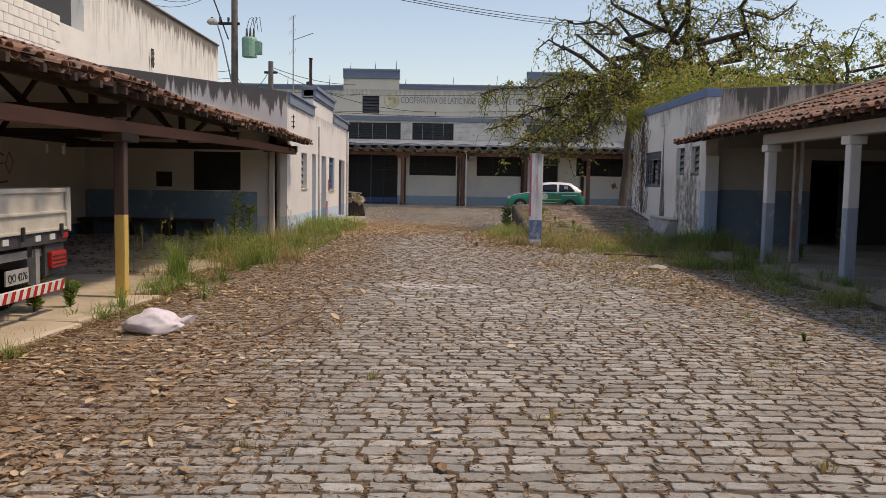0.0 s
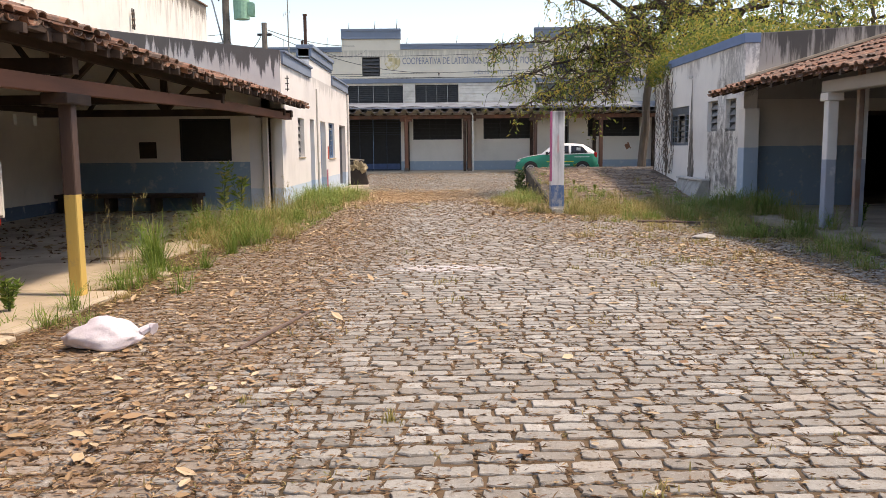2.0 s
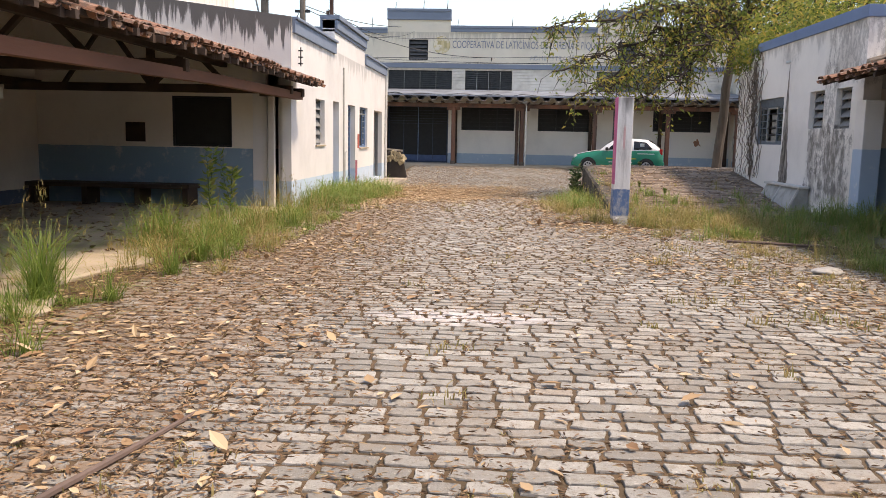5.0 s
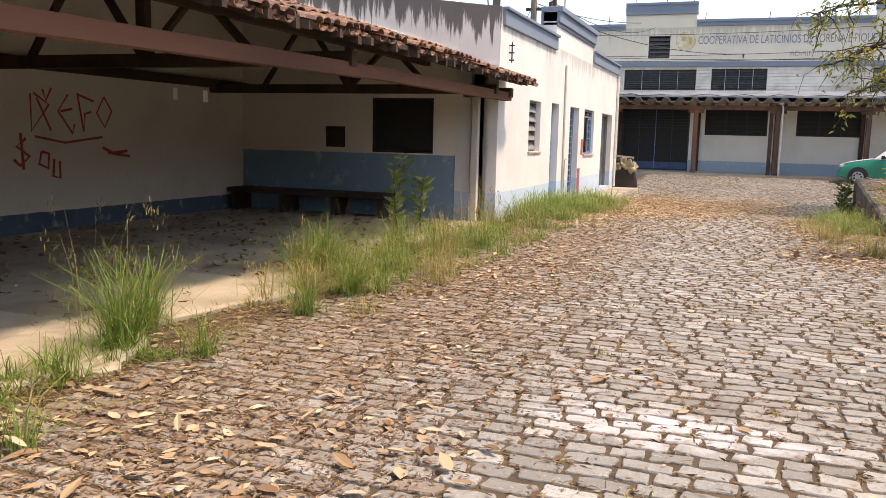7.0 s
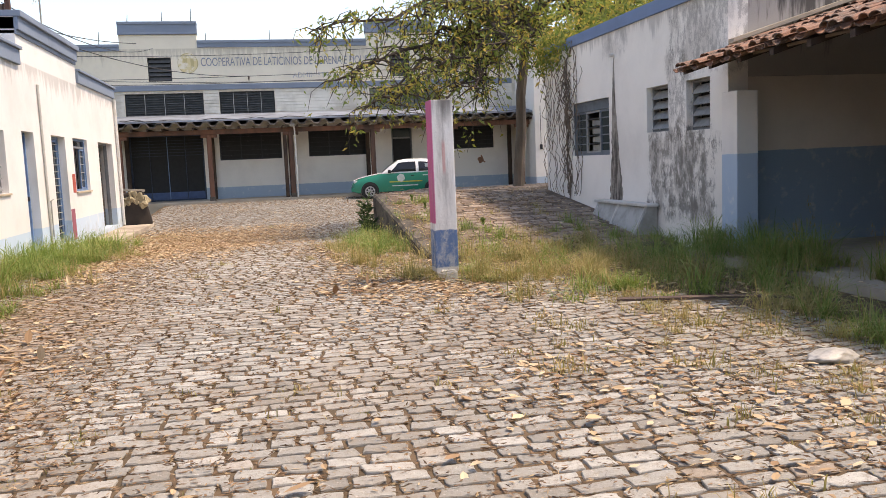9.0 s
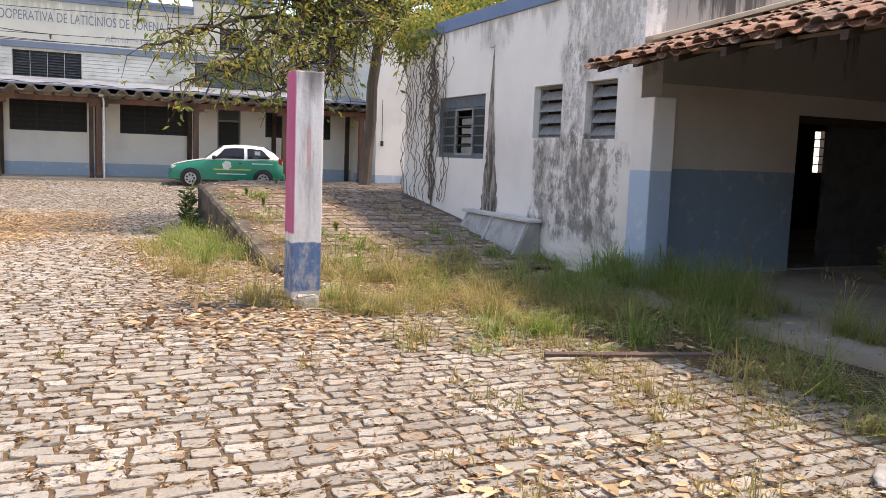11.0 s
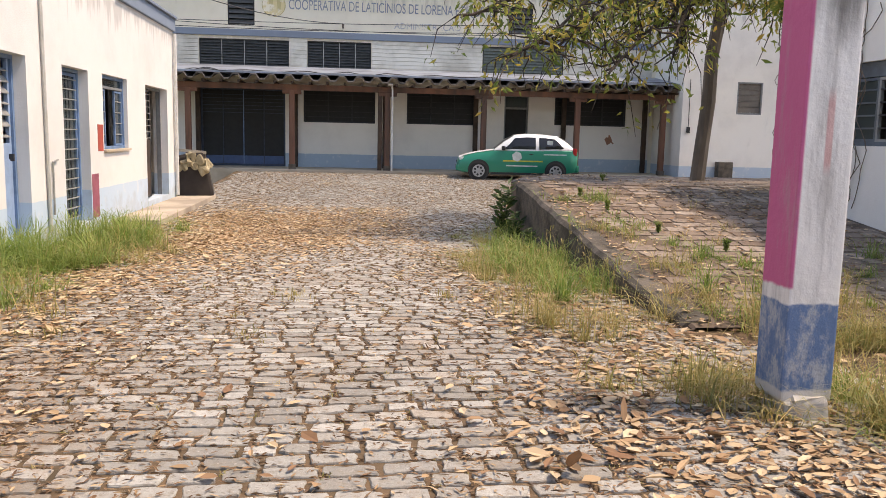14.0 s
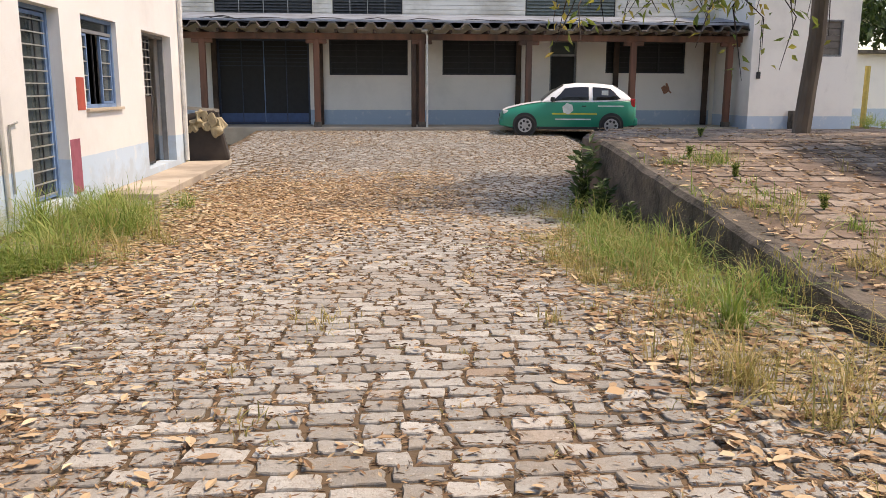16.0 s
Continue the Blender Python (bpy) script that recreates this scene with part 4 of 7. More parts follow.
# verandah of the main building
C_X = [-5.25, -2.0, 1.07, 4.25, 7.42, 10.4]
ve = empty("roof_verandah", Matrix.Translation((0, 41.5, 3.1)), "low verandah roof of ribbed sheets, blue-grey on top", "roof", kind="structure")
bm = bmesh.new()
n = 400
rows = []
for y, z in ((41.22, 3.06), (43.6, 3.46)):
    rows.append([bm.verts.new((-11 + 22 * k / n, y, z + 0.075 * max(-1, min(1, 2.2 * math.sin(2 * math.pi * (22 * k / n) / 0.55))))) for k in range(n + 1)])
for k in range(n):
    bm.faces.new((rows[0][k], rows[0][k + 1], rows[1][k + 1], rows[1][k]))
r = bmesh.ops.extrude_face_region(bm, geom=bm.faces[:])
bmesh.ops.translate(bm, verts=[v for v in r["geom"] if isinstance(v, bmesh.types.BMVert)], vec=(0, 0, 0.03))
part("ribbed_sheet", bm, simple("grey_ribbed_sheet", (0.15, 0.135, 0.125), 0.85, c2=(0.06, 0.055, 0.05), scale=2), ve)
bm = bmesh.new()
vs = [bm.verts.new(p) for p in ((-11, 41.3, 3.19), (11, 41.3, 3.19), (11, 43.5, 3.53), (-11, 43.5, 3.53), (-11, 41.3, 3.25), (11, 41.3, 3.25), (11, 43.5, 3.59), (-11, 43.5, 3.59))]
for q in ((0, 1, 2, 3), (4, 5, 6, 7), (0, 1, 5, 4), (1, 2, 6, 5), (2, 3, 7, 6), (3, 0, 4, 7)):
    bm.faces.new([vs[i] for i in q])
part("top_sheet", bm, M_SHEET, ve, "blue-grey sheet cover")
part("plate_beam", box(-11, 10.75, 41.68, 41.82, 2.72, 2.9, bev=0.01), M_COLUMN, ve)
for k in range(40):
    x = -10.8 + 0.55 * k
    part("joist", box(x, x + 0.07, 41.3, YF - 0.03, 2.9, 2.98), M_WOOD_DARK, ve)
for k, x in enumerate(C_X):
    e = empty("verandah_column", Matrix.Translation((x, 41.75, 0.2)), "reddish weathered timber verandah column", "column", "columns of the verandah")
    bm = box(x - 0.09, x + 0.09, 41.66, 41.84, 0.18, 2.72, bev=0.025)
    part("shaft", bm, M_COLUMN, e)
    part("base", box(x - 0.11, x + 0.11, 41.64, 41.86, 0.14, 0.36, bev=0.02), M_CONC_DARK, e)
    part("bracket", box(x - 0.3, x + 0.3, 41.69, 41.81, 2.6, 2.718, bev=0.02), M_COLUMN, e)
    p = empty("wall_pilaster", Matrix.Translation((x, YF - 0.09, 0.2)), "dark timber pilaster against the verandah wall", "column", "pilasters of the verandah")
    part("shaft", box(x - 0.08, x + 0.08, YF - 0.16, YF - 0.03, 0.2, 3.0, bev=0.015), M_WOOD_DARK, p)
e = empty("verandah_prop", Matrix.Translation((0.83, 41.75, 0.2)), "dark timber prop beside a verandah column", "column")
part("shaft", box(0.76, 0.9, 41.7, 41.82, 0.18, 2.72, bev=0.02), M_WOOD_DARK, e)
e = empty("downpipe", Matrix.Translation((1.22, 41.6, 0.2)), "thin white downpipe with a bent top", "pipe")
part("pipe", tube([(1.22, 41.6, 0.15), (1.22, 41.6, 2.8), (1.18, 41.5, 2.95)], 0.03, 8), simple("white_pipe", (0.72, 0.70, 0.66), 0.5), e)
part("outlet", tube([(1.05, 41.4, 2.97), (1.2, 41.45, 2.98)], 0.05, 8), bpy.data.materials["white_pipe"], e)
# loose cable on the verandah roof
bm = tube([(-11 + 0.4 * k, 41.35 + 0.05 * math.sin(k), 3.28 + 0.03 * math.sin(k * 1.7) - (0.02 if k % 3 else 0)) for k in range(55)], 0.014, 5)
add_tube(bm, [(-5 + 0.12 * k, 41.33, 3.22 + 0.10 * math.sin(k * 0.45)) for k in range(14)], 0.014, 5)
tagged(part("cable", bm, M_IRON), "loose black cable along the verandah roof", "cable")

# ---- things of the yard ----
# painted free-standing pillar
def pillar_mat():
    m = Mat("pillar_paint", 0.85)
    x, y, z = m.axis(0), m.axis(1), m.axis(2)
    wob = m.math("MULTIPLY", m.math("SUBTRACT", m.noise(9, 4), 0.5), 0.05)
    zz = m.math("ADD", z, wob)
    white = m.mix(m.mask(m.noise(6, 6, 0.7, (1, 1, 0.12)), 0.45, 0.7), (0.84, 0.81, 0.77), (0.50, 0.47, 0.44))
    white = m.mix(m.mask(m.math("ADD", z, m.math("MULTIPLY", m.noise(8, 4, 0.6, (1, 1, 0.1)), 1.2)), 2.35, 2.8), white, (0.20, 0.185, 0.17))
    pink = m.mix(m.mask(m.noise(7, 5, 0.7, (1, 1, 0.2)), 0.5, 0.75), (0.60, 0.13, 0.27), (0.50, 0.24, 0.30))
    face = m.mask(m.math("ADD", x, m.math("MULTIPLY", wob, 0.12)), 1.99, 1.975)
    col = m.mix(m.math("MULTIPLY", face, m.mask(zz, 0.66, 0.68)), white, pink)
    mark = m.math("MULTIPLY", m.math("MULTIPLY", m.mask(x, 2.08, 2.09), m.mask(x, 2.125, 2.115)), m.math("MULTIPLY", m.mask(zz, 1.2, 1.3), m.mask(zz, 1.65, 1.55)))
    col = m.mix(m.math("MULTIPLY", mark, 0.6), col, (0.6, 0.22, 0.2))
    blue = m.mix(m.mask(m.noise(10, 6, 0.8, (1, 1, 0.5)), 0.44, 0.62), (0.12, 0.20, 0.36), (0.42, 0.44, 0.47))
    col = m.mix(m.mask(zz, 0.60, 0.585), col, blue)
    col = m.mix(m.mask(zz, 0.17, 0.15), col, (0.62, 0.59, 0.55))
    m.color(col)
    m.bump(m.noise(22, 5), 0.01, 0.5)
    return m.m


e = empty("pillar", Matrix.Translation((2.1, 18.46, 0)), "free-standing square pillar, white and pink over blue", "pillar")
part("shaft", box(1.965, 2.23, 18.33, 18.60, 0.1, 2.07, bev=0.012), pillar_mat(), e)
bm = box(1.99, 2.22, 18.30, 18.58, -0.05, 0.13, bev=0.04)
for v in bm.verts:
    v.co += Vector((random.uniform(-1, 1), random.uniform(-1, 1), random.uniform(-1, 1))) * 0.012
part("foot", bm, simple("white_mortar_foot", (0.6, 0.57, 0.53), 0.9), e)

# white sack on the setts
def sack(c, size, rot, name, label, mat, seed):
    bm = bmesh.new()
    bmesh.ops.create_icosphere(bm, subdivisions=4, radius=1)
    noise.seed_set(seed)
    for v in bm.verts:
        p = v.co.copy()
        k = 1 + 0.20 * noise.noise(p * 1.5) + 0.12 * noise.noise(p * 4) + 0.05 * noise.noise(p * 10)
        sx = abs(p.x) ** 1.5
        v.co = Vector((p.x * size[0] * k, p.y * size[1] * k * (1 - 0.35 * sx), max(p.z, -0.45) * size[2] * k * (1 - 0.55 * sx) + size[2] * 0.42))
    bmesh.ops.transform(bm, matrix=pose(*c, 0, 0, rot), verts=bm.verts[:])
    return tagged(part(name, bm, mat, smooth=True), label, "sack")


M_SACK = simple("white_woven_plastic", (0.82, 0.78, 0.82), 0.6, c2=(0.66, 0.60, 0.67), scale=7, fine=90, bump=0.004)
sk = sack((-2.58, 7.32, 0.02), (0.27, 0.165, 0.15), 16, "sack", "stuffed white plastic sack lying on leaf litter", M_SACK, 4)
part("tied_end", tube([(-2.36, 7.40, 0.10), (-2.30, 7.42, 0.13), (-2.27, 7.41, 0.12)], [0.035, 0.03, 0.045], 7), M_SACK, sk)
# stick
tagged(part("stick", tube([(-1.62, 7.2, 0.02), (-1.52, 7.6, 0.03), (-1.43, 8.0, 0.028), (-1.33, 8.55, 0.02)], [0.014, 0.017, 0.016, 0.011], 7), simple("grey_brown_stick", (0.17, 0.12, 0.10), 0.9)), "long dry brown stick on the setts", "stick")
tagged(part("branch", tube([(3.2, 16.1, 0.05), (3.7, 15.9, 0.06), (4.4, 15.75, 0.05), (4.9, 15.3, 0.04)], [0.02, 0.022, 0.018, 0.01], 6), bpy.data.materials["grey_brown_stick"]), "dry fallen branch in the grass", "branch")
# crumpled plastic bag
sack((3.62, 13.68, 0.01), (0.2, 0.12, 0.055), 10, "plastic_bag", "flattened pale plastic bag on the setts", simple("pale_plastic", (0.48, 0.46, 0.43), 0.45, c2=(0.33, 0.31, 0.28), scale=12, bump=0.006), 9)

# broken upholstered seat leaning at the far corner of the white building
e = empty("broken_sofa", Matrix.Translation((-3.4, 32.9, ground_z(-3.4, 32.9))), "upturned broken sofa with torn foam", "sofa")
gz = ground_z(-3.4, 32.9)
bm = box(-0.40, 0.34, -0.12, 0.35, 0, 0.98, bev=0.06, m=pose(-3.36, 32.7, gz, 0, -12, 8))
part("back", bm, simple("dark_brown_upholstery", (0.045, 0.035, 0.03), 0.85), e)
bm = bmesh.new()
for k in range(7):
    r = bmesh.ops.create_icosphere(bm, subdivisions=3, radius=0.11, matrix=pose(-3.66 + 0.085 * k, 32.52 + 0.03 * (k % 2), gz + 0.70 + 0.06 * ((k * 2) % 5 - 1), 0, 14 * (k % 3) - 14, 30 * k) @ Matrix.Diagonal((1.1, 0.35, 0.6 + 0.25 * (k % 3), 1)))
    for v in r["verts"]:
        v.co += Vector((noise.noise(v.co * 9), noise.noise(v.co * 9 + Vector((5, 0, 0))), noise.noise(v.co * 9 + Vector((0, 7, 0))))) * 0.09
part("foam", bm, simple("torn_yellow_foam", (0.44, 0.37, 0.24), 0.95, bump=0.02), e)
part("board", box(-0.3, 0.32, -0.02, 0.02, 0, 0.06, m=pose(-3.5, 32.6, gz + 0.98, 0, 5, 5)), simple("pale_board", (0.5, 0.44, 0.36), 0.9), e)

# apron slab beside the white building
structure("pavement_apron", box(XL + 0.001, -3.05, 27.6, 33.0, -0.35, -0.01, bev=0.015), M_FLOOR_DIRT, "worn concrete apron along the white wall", "pavement")
# paint marks: red by the casement, magenta jamb foot, pipes
M_RED = simple("red_paint_mark", (0.50, 0.09, 0.06), 0.8)
tagged(part("paint_mark", wb(fl, 27.02, 27.28, -0.004, 0, 1.04, 1.42), M_RED), "red painted rectangle beside the window", "paint mark")
tagged(part("paint_mark", wb(fl, 26.69, 27.0, -0.004, 0, 0.1, 0.72), simple("magenta_paint_mark", (0.36, 0.10, 0.14), 0.85)), "faded magenta strip beside the grille door", "paint mark")
e = empty("wall_pipe", Matrix.Translation(fl(24.9, -0.03, 0.2)), "thin grey pipe on the white wall", "pipe")
part("pipe", tube([fl(24.95, -0.025, 0.1), fl(24.93, -0.025, 1.2), fl(24.9, -0.025, 3.0)], 0.022, 7), simple("grey_white_pipe", (0.55, 0.53, 0.49), 0.7), e)
part("pipe", tube([fl(25.12, -0.02, 0.3), fl(25.12, -0.02, 0.95), fl(25.3, -0.02, 0.97)], 0.012, 6), M_IRON_LIGHT, e)
e = empty("wall_rod", Matrix.Translation(fl(20.4, -0.04, 2.6)), "small rusty bracket near the parapet", "bracket")
part("rod", tube([fl(20.45, -0.05, 2.65), fl(20.45, -0.05, 3.0)], 0.012, 6), M_IRON, e)
for z in (2.7, 2.82, 2.94):
    part("peg", tube([fl(20.45, 0.01, z), fl(20.45, -0.09, z)], 0.012, 6), M_IRON, e)
e = empty("corner_downpipe", Matrix.Translation((XL + 0.05, 32.2, 0)), "white downpipe at the building corner", "pipe")
part("pipe", tube([(XL + 0.05, 32.24, 0.03), (XL + 0.05, 32.24, 3.3)], 0.04, 8), bpy.data.materials["white_pipe"], e)

# low built-in bench inside the carport
e = empty("bench", Matrix.Translation((-7, 19.6, 0)), "low dark built-in bench along the wall", "bench")
part("seat", box(-8.6, -5.5, 19.35, 19.92, 0.34, 0.42, bev=0.01), M_WOOD_DARK, e)
for x in (-8.5, -7.5, -6.5, -5.6):
    part("leg", box(x - 0.05, x + 0.05, 19.4, 19.9, 0.02, 0.34), M_WOOD_DARK, e)

# red painted scrawl on the side wall
def scrawl(name, strokes, label, w=0.018):
    e = empty(name, Matrix.Translation((XS, strokes[0][0][0], strokes[0][0][1])), label, "graffiti")
    for st in strokes:
        bm = tube([(XS + 0.004, y, z) for y, z in st], w, 5)
        bmesh.ops.scale(bm, vec=(0.15, 1, 1), space=Matrix.Translation((-XS - 0.004, 0, 0)), verts=bm.verts[:])
        part("stroke", bm, M_RED, e)
    return e



scrawl("graffiti", [
    [(15.15, 1.83), (15.15, 1.35), (15.45, 1.7), (15.2, 1.84)], [(15.25, 1.78), (15.47, 1.36)], [(15.35, 1.9), (15.4, 1.75), (15.5, 1.92)],
    [(15.78, 1.85), (15.6, 1.62), (15.85, 1.32), (15.88, 1.45)], [(15.64, 1.62), (15.85, 1.66)],
    [(15.95, 1.88), (16.05, 1.35), (16.08, 1.6), (16.2, 1.63)], [(15.96, 1.86), (16.25, 1.78)],
    [(16.45, 1.85), (16.3, 1.62), (16.45, 1.42), (16.6, 1.65), (16.45, 1.85)],
    [(15.2, 1.28), (15.7, 1.2), (16.4, 1.28)]], "red painted initials scrawled on the wall")
scrawl("graffiti", [[(15.05, 1.25), (14.9, 1.15), (15.1, 1.02), (14.95, 0.9), (14.85, 0.98)], [(14.97, 1.32), (15.0, 0.85)],
                    [(15.3, 1.08), (15.25, 0.92), (15.4, 0.86), (15.42, 1.05), (15.3, 1.08)], [(15.5, 0.98), (15.48, 0.75), (15.6, 0.72), (15.6, 0.95)],
                    [(16.4, 1.13), (16.6, 1.05), (16.9, 1.08)], [(16.5, 1.06), (16.95, 1.0)]], "smaller red painted squiggles on the wall", 0.024)

# low white cover leaning at the right-hand wall
M_BOXW = simple("dirty_white_board", (0.47, 0.465, 0.44), 0.8, c2=(0.32, 0.31, 0.28), scale=5)
e = empty("hatch_cover", Matrix.Translation((5.75, 21.8, 0.2)), "low dirty white concrete hatch against the wall", "hatch")
bm = bmesh.new()
for y in (20.85, 22.8):
    for p in ((5.98, y, 0.54), (5.82, y, 0.54), (5.60, y, 0.05), (5.98, y, 0.05)):
        bm.verts.new(p)
bm.verts.ensure_lookup_table()
for q in ((0, 1, 2, 3), (4, 5, 6, 7), (0, 1, 5, 4), (1, 2, 6, 5), (2, 3, 7, 6), (3, 0, 4, 7)):
    bm.faces.new([bm.verts[i] for i in q])
part("body", bm, M_BOXW, e)
part("lid", box(5.77, 5.97, 20.78, 22.86, 0.54, 0.585, bev=0.01), simple("white_lid", (0.68, 0.66, 0.62), 0.7), e)
for y in (20.9, 21.9, 22.74):
    part("rib", tube([(5.81, y, 0.53), (5.58, y, 0.06)], 0.02, 6), bpy.data.materials["white_lid"], e)

# tapering dark stain with a spout on the right-hand wall
bm = bmesh.new()
pts = [(22.43, 3.0, 0.01), (22.44, 2.6, 0.05), (22.45, 2.0, 0.10), (22.42, 1.4, 0.17), (22.43, 0.9, 0.26), (22.43, 0.5, 0.31)]
prev = None
pts = [tuple(a + (b - a) * k / 7 for a, b in zip(p, q)) for p, q in zip(pts, pts[1:]) for k in range(7)] + pts[-1:]
for y, z, w in pts:
    cur = [bm.verts.new((XR - 0.004, y - w * random.uniform(0.82, 1.12), z)), bm.verts.new((XR - 0.004, y + w * random.uniform(0.72, 1.0), z))]
    if prev:
        bm.faces.new((*prev, *cur[::-1]))
    prev = cur
m = Mat("dark_mould_stain", 0.9)
m.color(m.mix(m.mask(m.noise(9, 7, 0.75, (1, 1, 0.2)), 0.42, 0.62), (0.085, 0.07, 0.058), (0.40, 0.355, 0.31)))
tagged(part("wall_stain", bm, m.m), "tapering dark water stain below a spout", "stain")
tagged(part("spout", tube([(XR + 0.02, 22.44, 3.05), (XR - 0.09, 22.44, 3.03)], 0.03, 7), bpy.data.materials["white_pipe"]), "small white rain spout in the wall", "spout")

# ---- lettering and badge on the facade ----
def lettering(text, u, z, size, length, mat, label):
    cu = bpy.data.curves.new("lettering", "FONT")
    cu.body, cu.size, cu.extrude = text, size, 0.004
    tmp = bpy.data.objects.new("tmp_text", cu)
    scene.collection.objects.link(tmp)
    dg = bpy.context.evaluated_depsgraph_get()
    me = bpy.data.meshes.new_from_object(tmp.evaluated_get(dg))
    bpy.data.objects.remove(tmp)
    xs = [v.co.x for v in me.vertices]
    k = length / (max(xs) - min(xs))
    for v in me.vertices:
        v.co = (u + (v.co.x - min(xs)) * k, YF - 0.006 - v.co.z, z + v.co.y)
    me.materials.clear()
    me.materials.append(mat)
    return tagged(new("lettering", me), label, "lettering")


def letter_mat(name, c, wear):
    m = Mat(name, 0.85)
    m.color(m.mix(m.mask(m.noise(4, 6, 0.75, world=True), wear, wear + 0.13), c, CREAM))
    return m.m


M_LET = letter_mat("faded_blue_lettering", (0.20, 0.23, 0.30), 0.56)
lettering("COOPERATIVA DE LATICÍNIOS DE LORENA E PIQUETE", -2.22, 5.50, 0.47, 7.0, M_LET, "faded blue painted capitals on the facade")
lettering("ADMINISTRAÇÃO", 1.35, 4.98, 0.29, 2.3, letter_mat("very_faded_lettering", (0.33, 0.35, 0.40), 0.5), "faint painted capitals below the main line")
e = empty("badge", Matrix.Translation((-2.72, YF - 0.005, 5.62)), "round faded yellow painted emblem", "emblem")
bm = bmesh.new()
bmesh.ops.create_circle(bm, cap_ends=True, segments=32, radius=0.40, matrix=pose(-2.72, YF - 0.004, 5.62, 90))
part("disc", bm, letter_mat("faded_yellow_disc", (0.66, 0.56, 0.32), 0.45), e)
part("ring", tube([(-2.72 + 0.38 * math.cos(t), YF - 0.004, 5.62 + 0.38 * math.sin(t)) for t in np.linspace(0, 6.3, 33)], 0.012, 4), letter_mat("olive_ring", (0.42, 0.36, 0.20), 0.5), e)
bm = bmesh.new()
for x0 in (-2.9, -2.63):
    vs = [bm.verts.new((x0 + dx, YF - 0.008, 5.62 + dz)) for dx, dz in ((0, 0.22), (0.09, 0.16), (0.17, 0.22), (0.13, -0.2), (0.04, -0.2))]
    bm.faces.new(vs)
part("device", bm, letter_mat("faded_olive_device", (0.50, 0.42, 0.22), 0.45), e)

# cables across the facade, insulator bracket
for z0, z1, sag in ((5.0, 5.35, 0.15), (4.86, 5.1, 0.2), (5.15, 4.95, 0.25), (6.0, 6.35, 0.3)):
    bm = tube([(-11 + 2.2 * k, 43.2, z0 + (z1 - z0) * k / 9.5 - sag * math.sin(math.pi * k / 9.5)) for k in range(10)], 0.012, 5)
    tagged(part("cable", bm, M_IRON), "thin slack cable strung along the facade", "cable")
e = empty("insulator_bracket", Matrix.Translation((-0.4, YF, 4.9)), "small iron insulator bracket on the facade", "bracket")
part("arm", tube([(-0.4, YF, 4.92), (-0.4, YF - 0.25, 4.92)], 0.02, 6), M_IRON, e)
part("insulator", tube([(-0.4, YF - 0.22, 4.92), (-0.4, YF - 0.22, 5.06)], [0.03, 0.045], 8), simple("brown_porcelain", (0.12, 0.08, 0.06), 0.4), e)
for k, (x, z) in enumerate(((-4.9, 7.24), (-3.6, 7.24), (-2.5, 7.24), (-2.0, 6.5), (0.5, 6.5), (2.8, 6.5), (4.6, 7.24), (-8.2, 6.38), (-6.0, 6.38))):
    tagged(part("lightning_rod", tube([(x, YF + 0.1, z), (x + 0.03, YF + 0.1, z + 0.3 + 0.1 * (k % 3))], [0.02, 0.008], 5), M_IRON), "short rusty rod on the parapet", "rod", "rods on the parapet")

# ---- beyond the walls ----
# utility pole with transformer
px, py = -10.3, 41.0
M_POLE = simple("weathered_concrete_pole", (0.20, 0.17, 0.145), 0.9, c2=(0.10, 0.085, 0.075), scale=2)
e = empty("utility_pole", Matrix.Translation((px, py, -0.45)), "weathered utility pole with crossarms and transformer", "utility pole")
part("shaft", tube([(px, py, -0.45), (px, py, 12.5)], [0.2, 0.14], 10), M_POLE, e)
for z, l, dx in ((10.6, 2.2, -0.5), (8.9, 1.5, -0.5), (12.0, 2.4, 0)):
    arm = part("crossarm", box(px + dx - l / 2, px + dx + l / 2, py - 0.06, py + 0.06, z, z + 0.12), M_WOOD_DARK, e)
    for k in range(4):
        x = px + dx - l / 2 + 0.15 + k * (l - 0.3) / 3
        part("insulator", tube([(x, py, z + 0.12), (x, py, z + 0.35)], [0.05, 0.07], 7), bpy.data.materials["brown_porcelain"], arm)
part("brace", tube([(px - 1.2, py, 10.6), (px - 0.3, py, 8.2)], 0.035, 6), M_IRON, e)
M_TRAFO = simple("mint_green_enamel", (0.28, 0.52, 0.38), 0.5)
tr = part("transformer", tube([(px + 0.75, py - 0.05, 7.35), (px + 0.75, py - 0.05, 8.2), (px + 0.75, py - 0.05, 8.3)], [0.36, 0.38, 0.34], 16), M_TRAFO, e, "mint green transformer tank")
for k in range(4):
    part("fin", box(px + 1.08, px + 1.32, py - 0.25 + 0.14 * k, py - 0.22 + 0.14 * k, 7.5, 8.1), M_TRAFO, tr)
for k in range(3):
    x = px + 0.6 + 0.17 * k
    part("bushing", tube([(x, py, 8.3), (x, py, 8.75)], [0.07, 0.04], 8), bpy.data.materials["brown_porcelain"], tr)
    part("lead", tube([(x, py, 8.75), (x + 0.12, py, 9.2), (x + 0.3, py, 9.3), (x + 0.38, py, 8.6)], 0.015, 5), M_IRON, tr)
part("lamp_arm", tube([(px - 0.1, py - 0.1, 6.0), (px - 0.5, py - 0.3, 8.0), (px - 0.75, py - 0.4, 8.9)], 0.035, 6), M_SHEET, e)
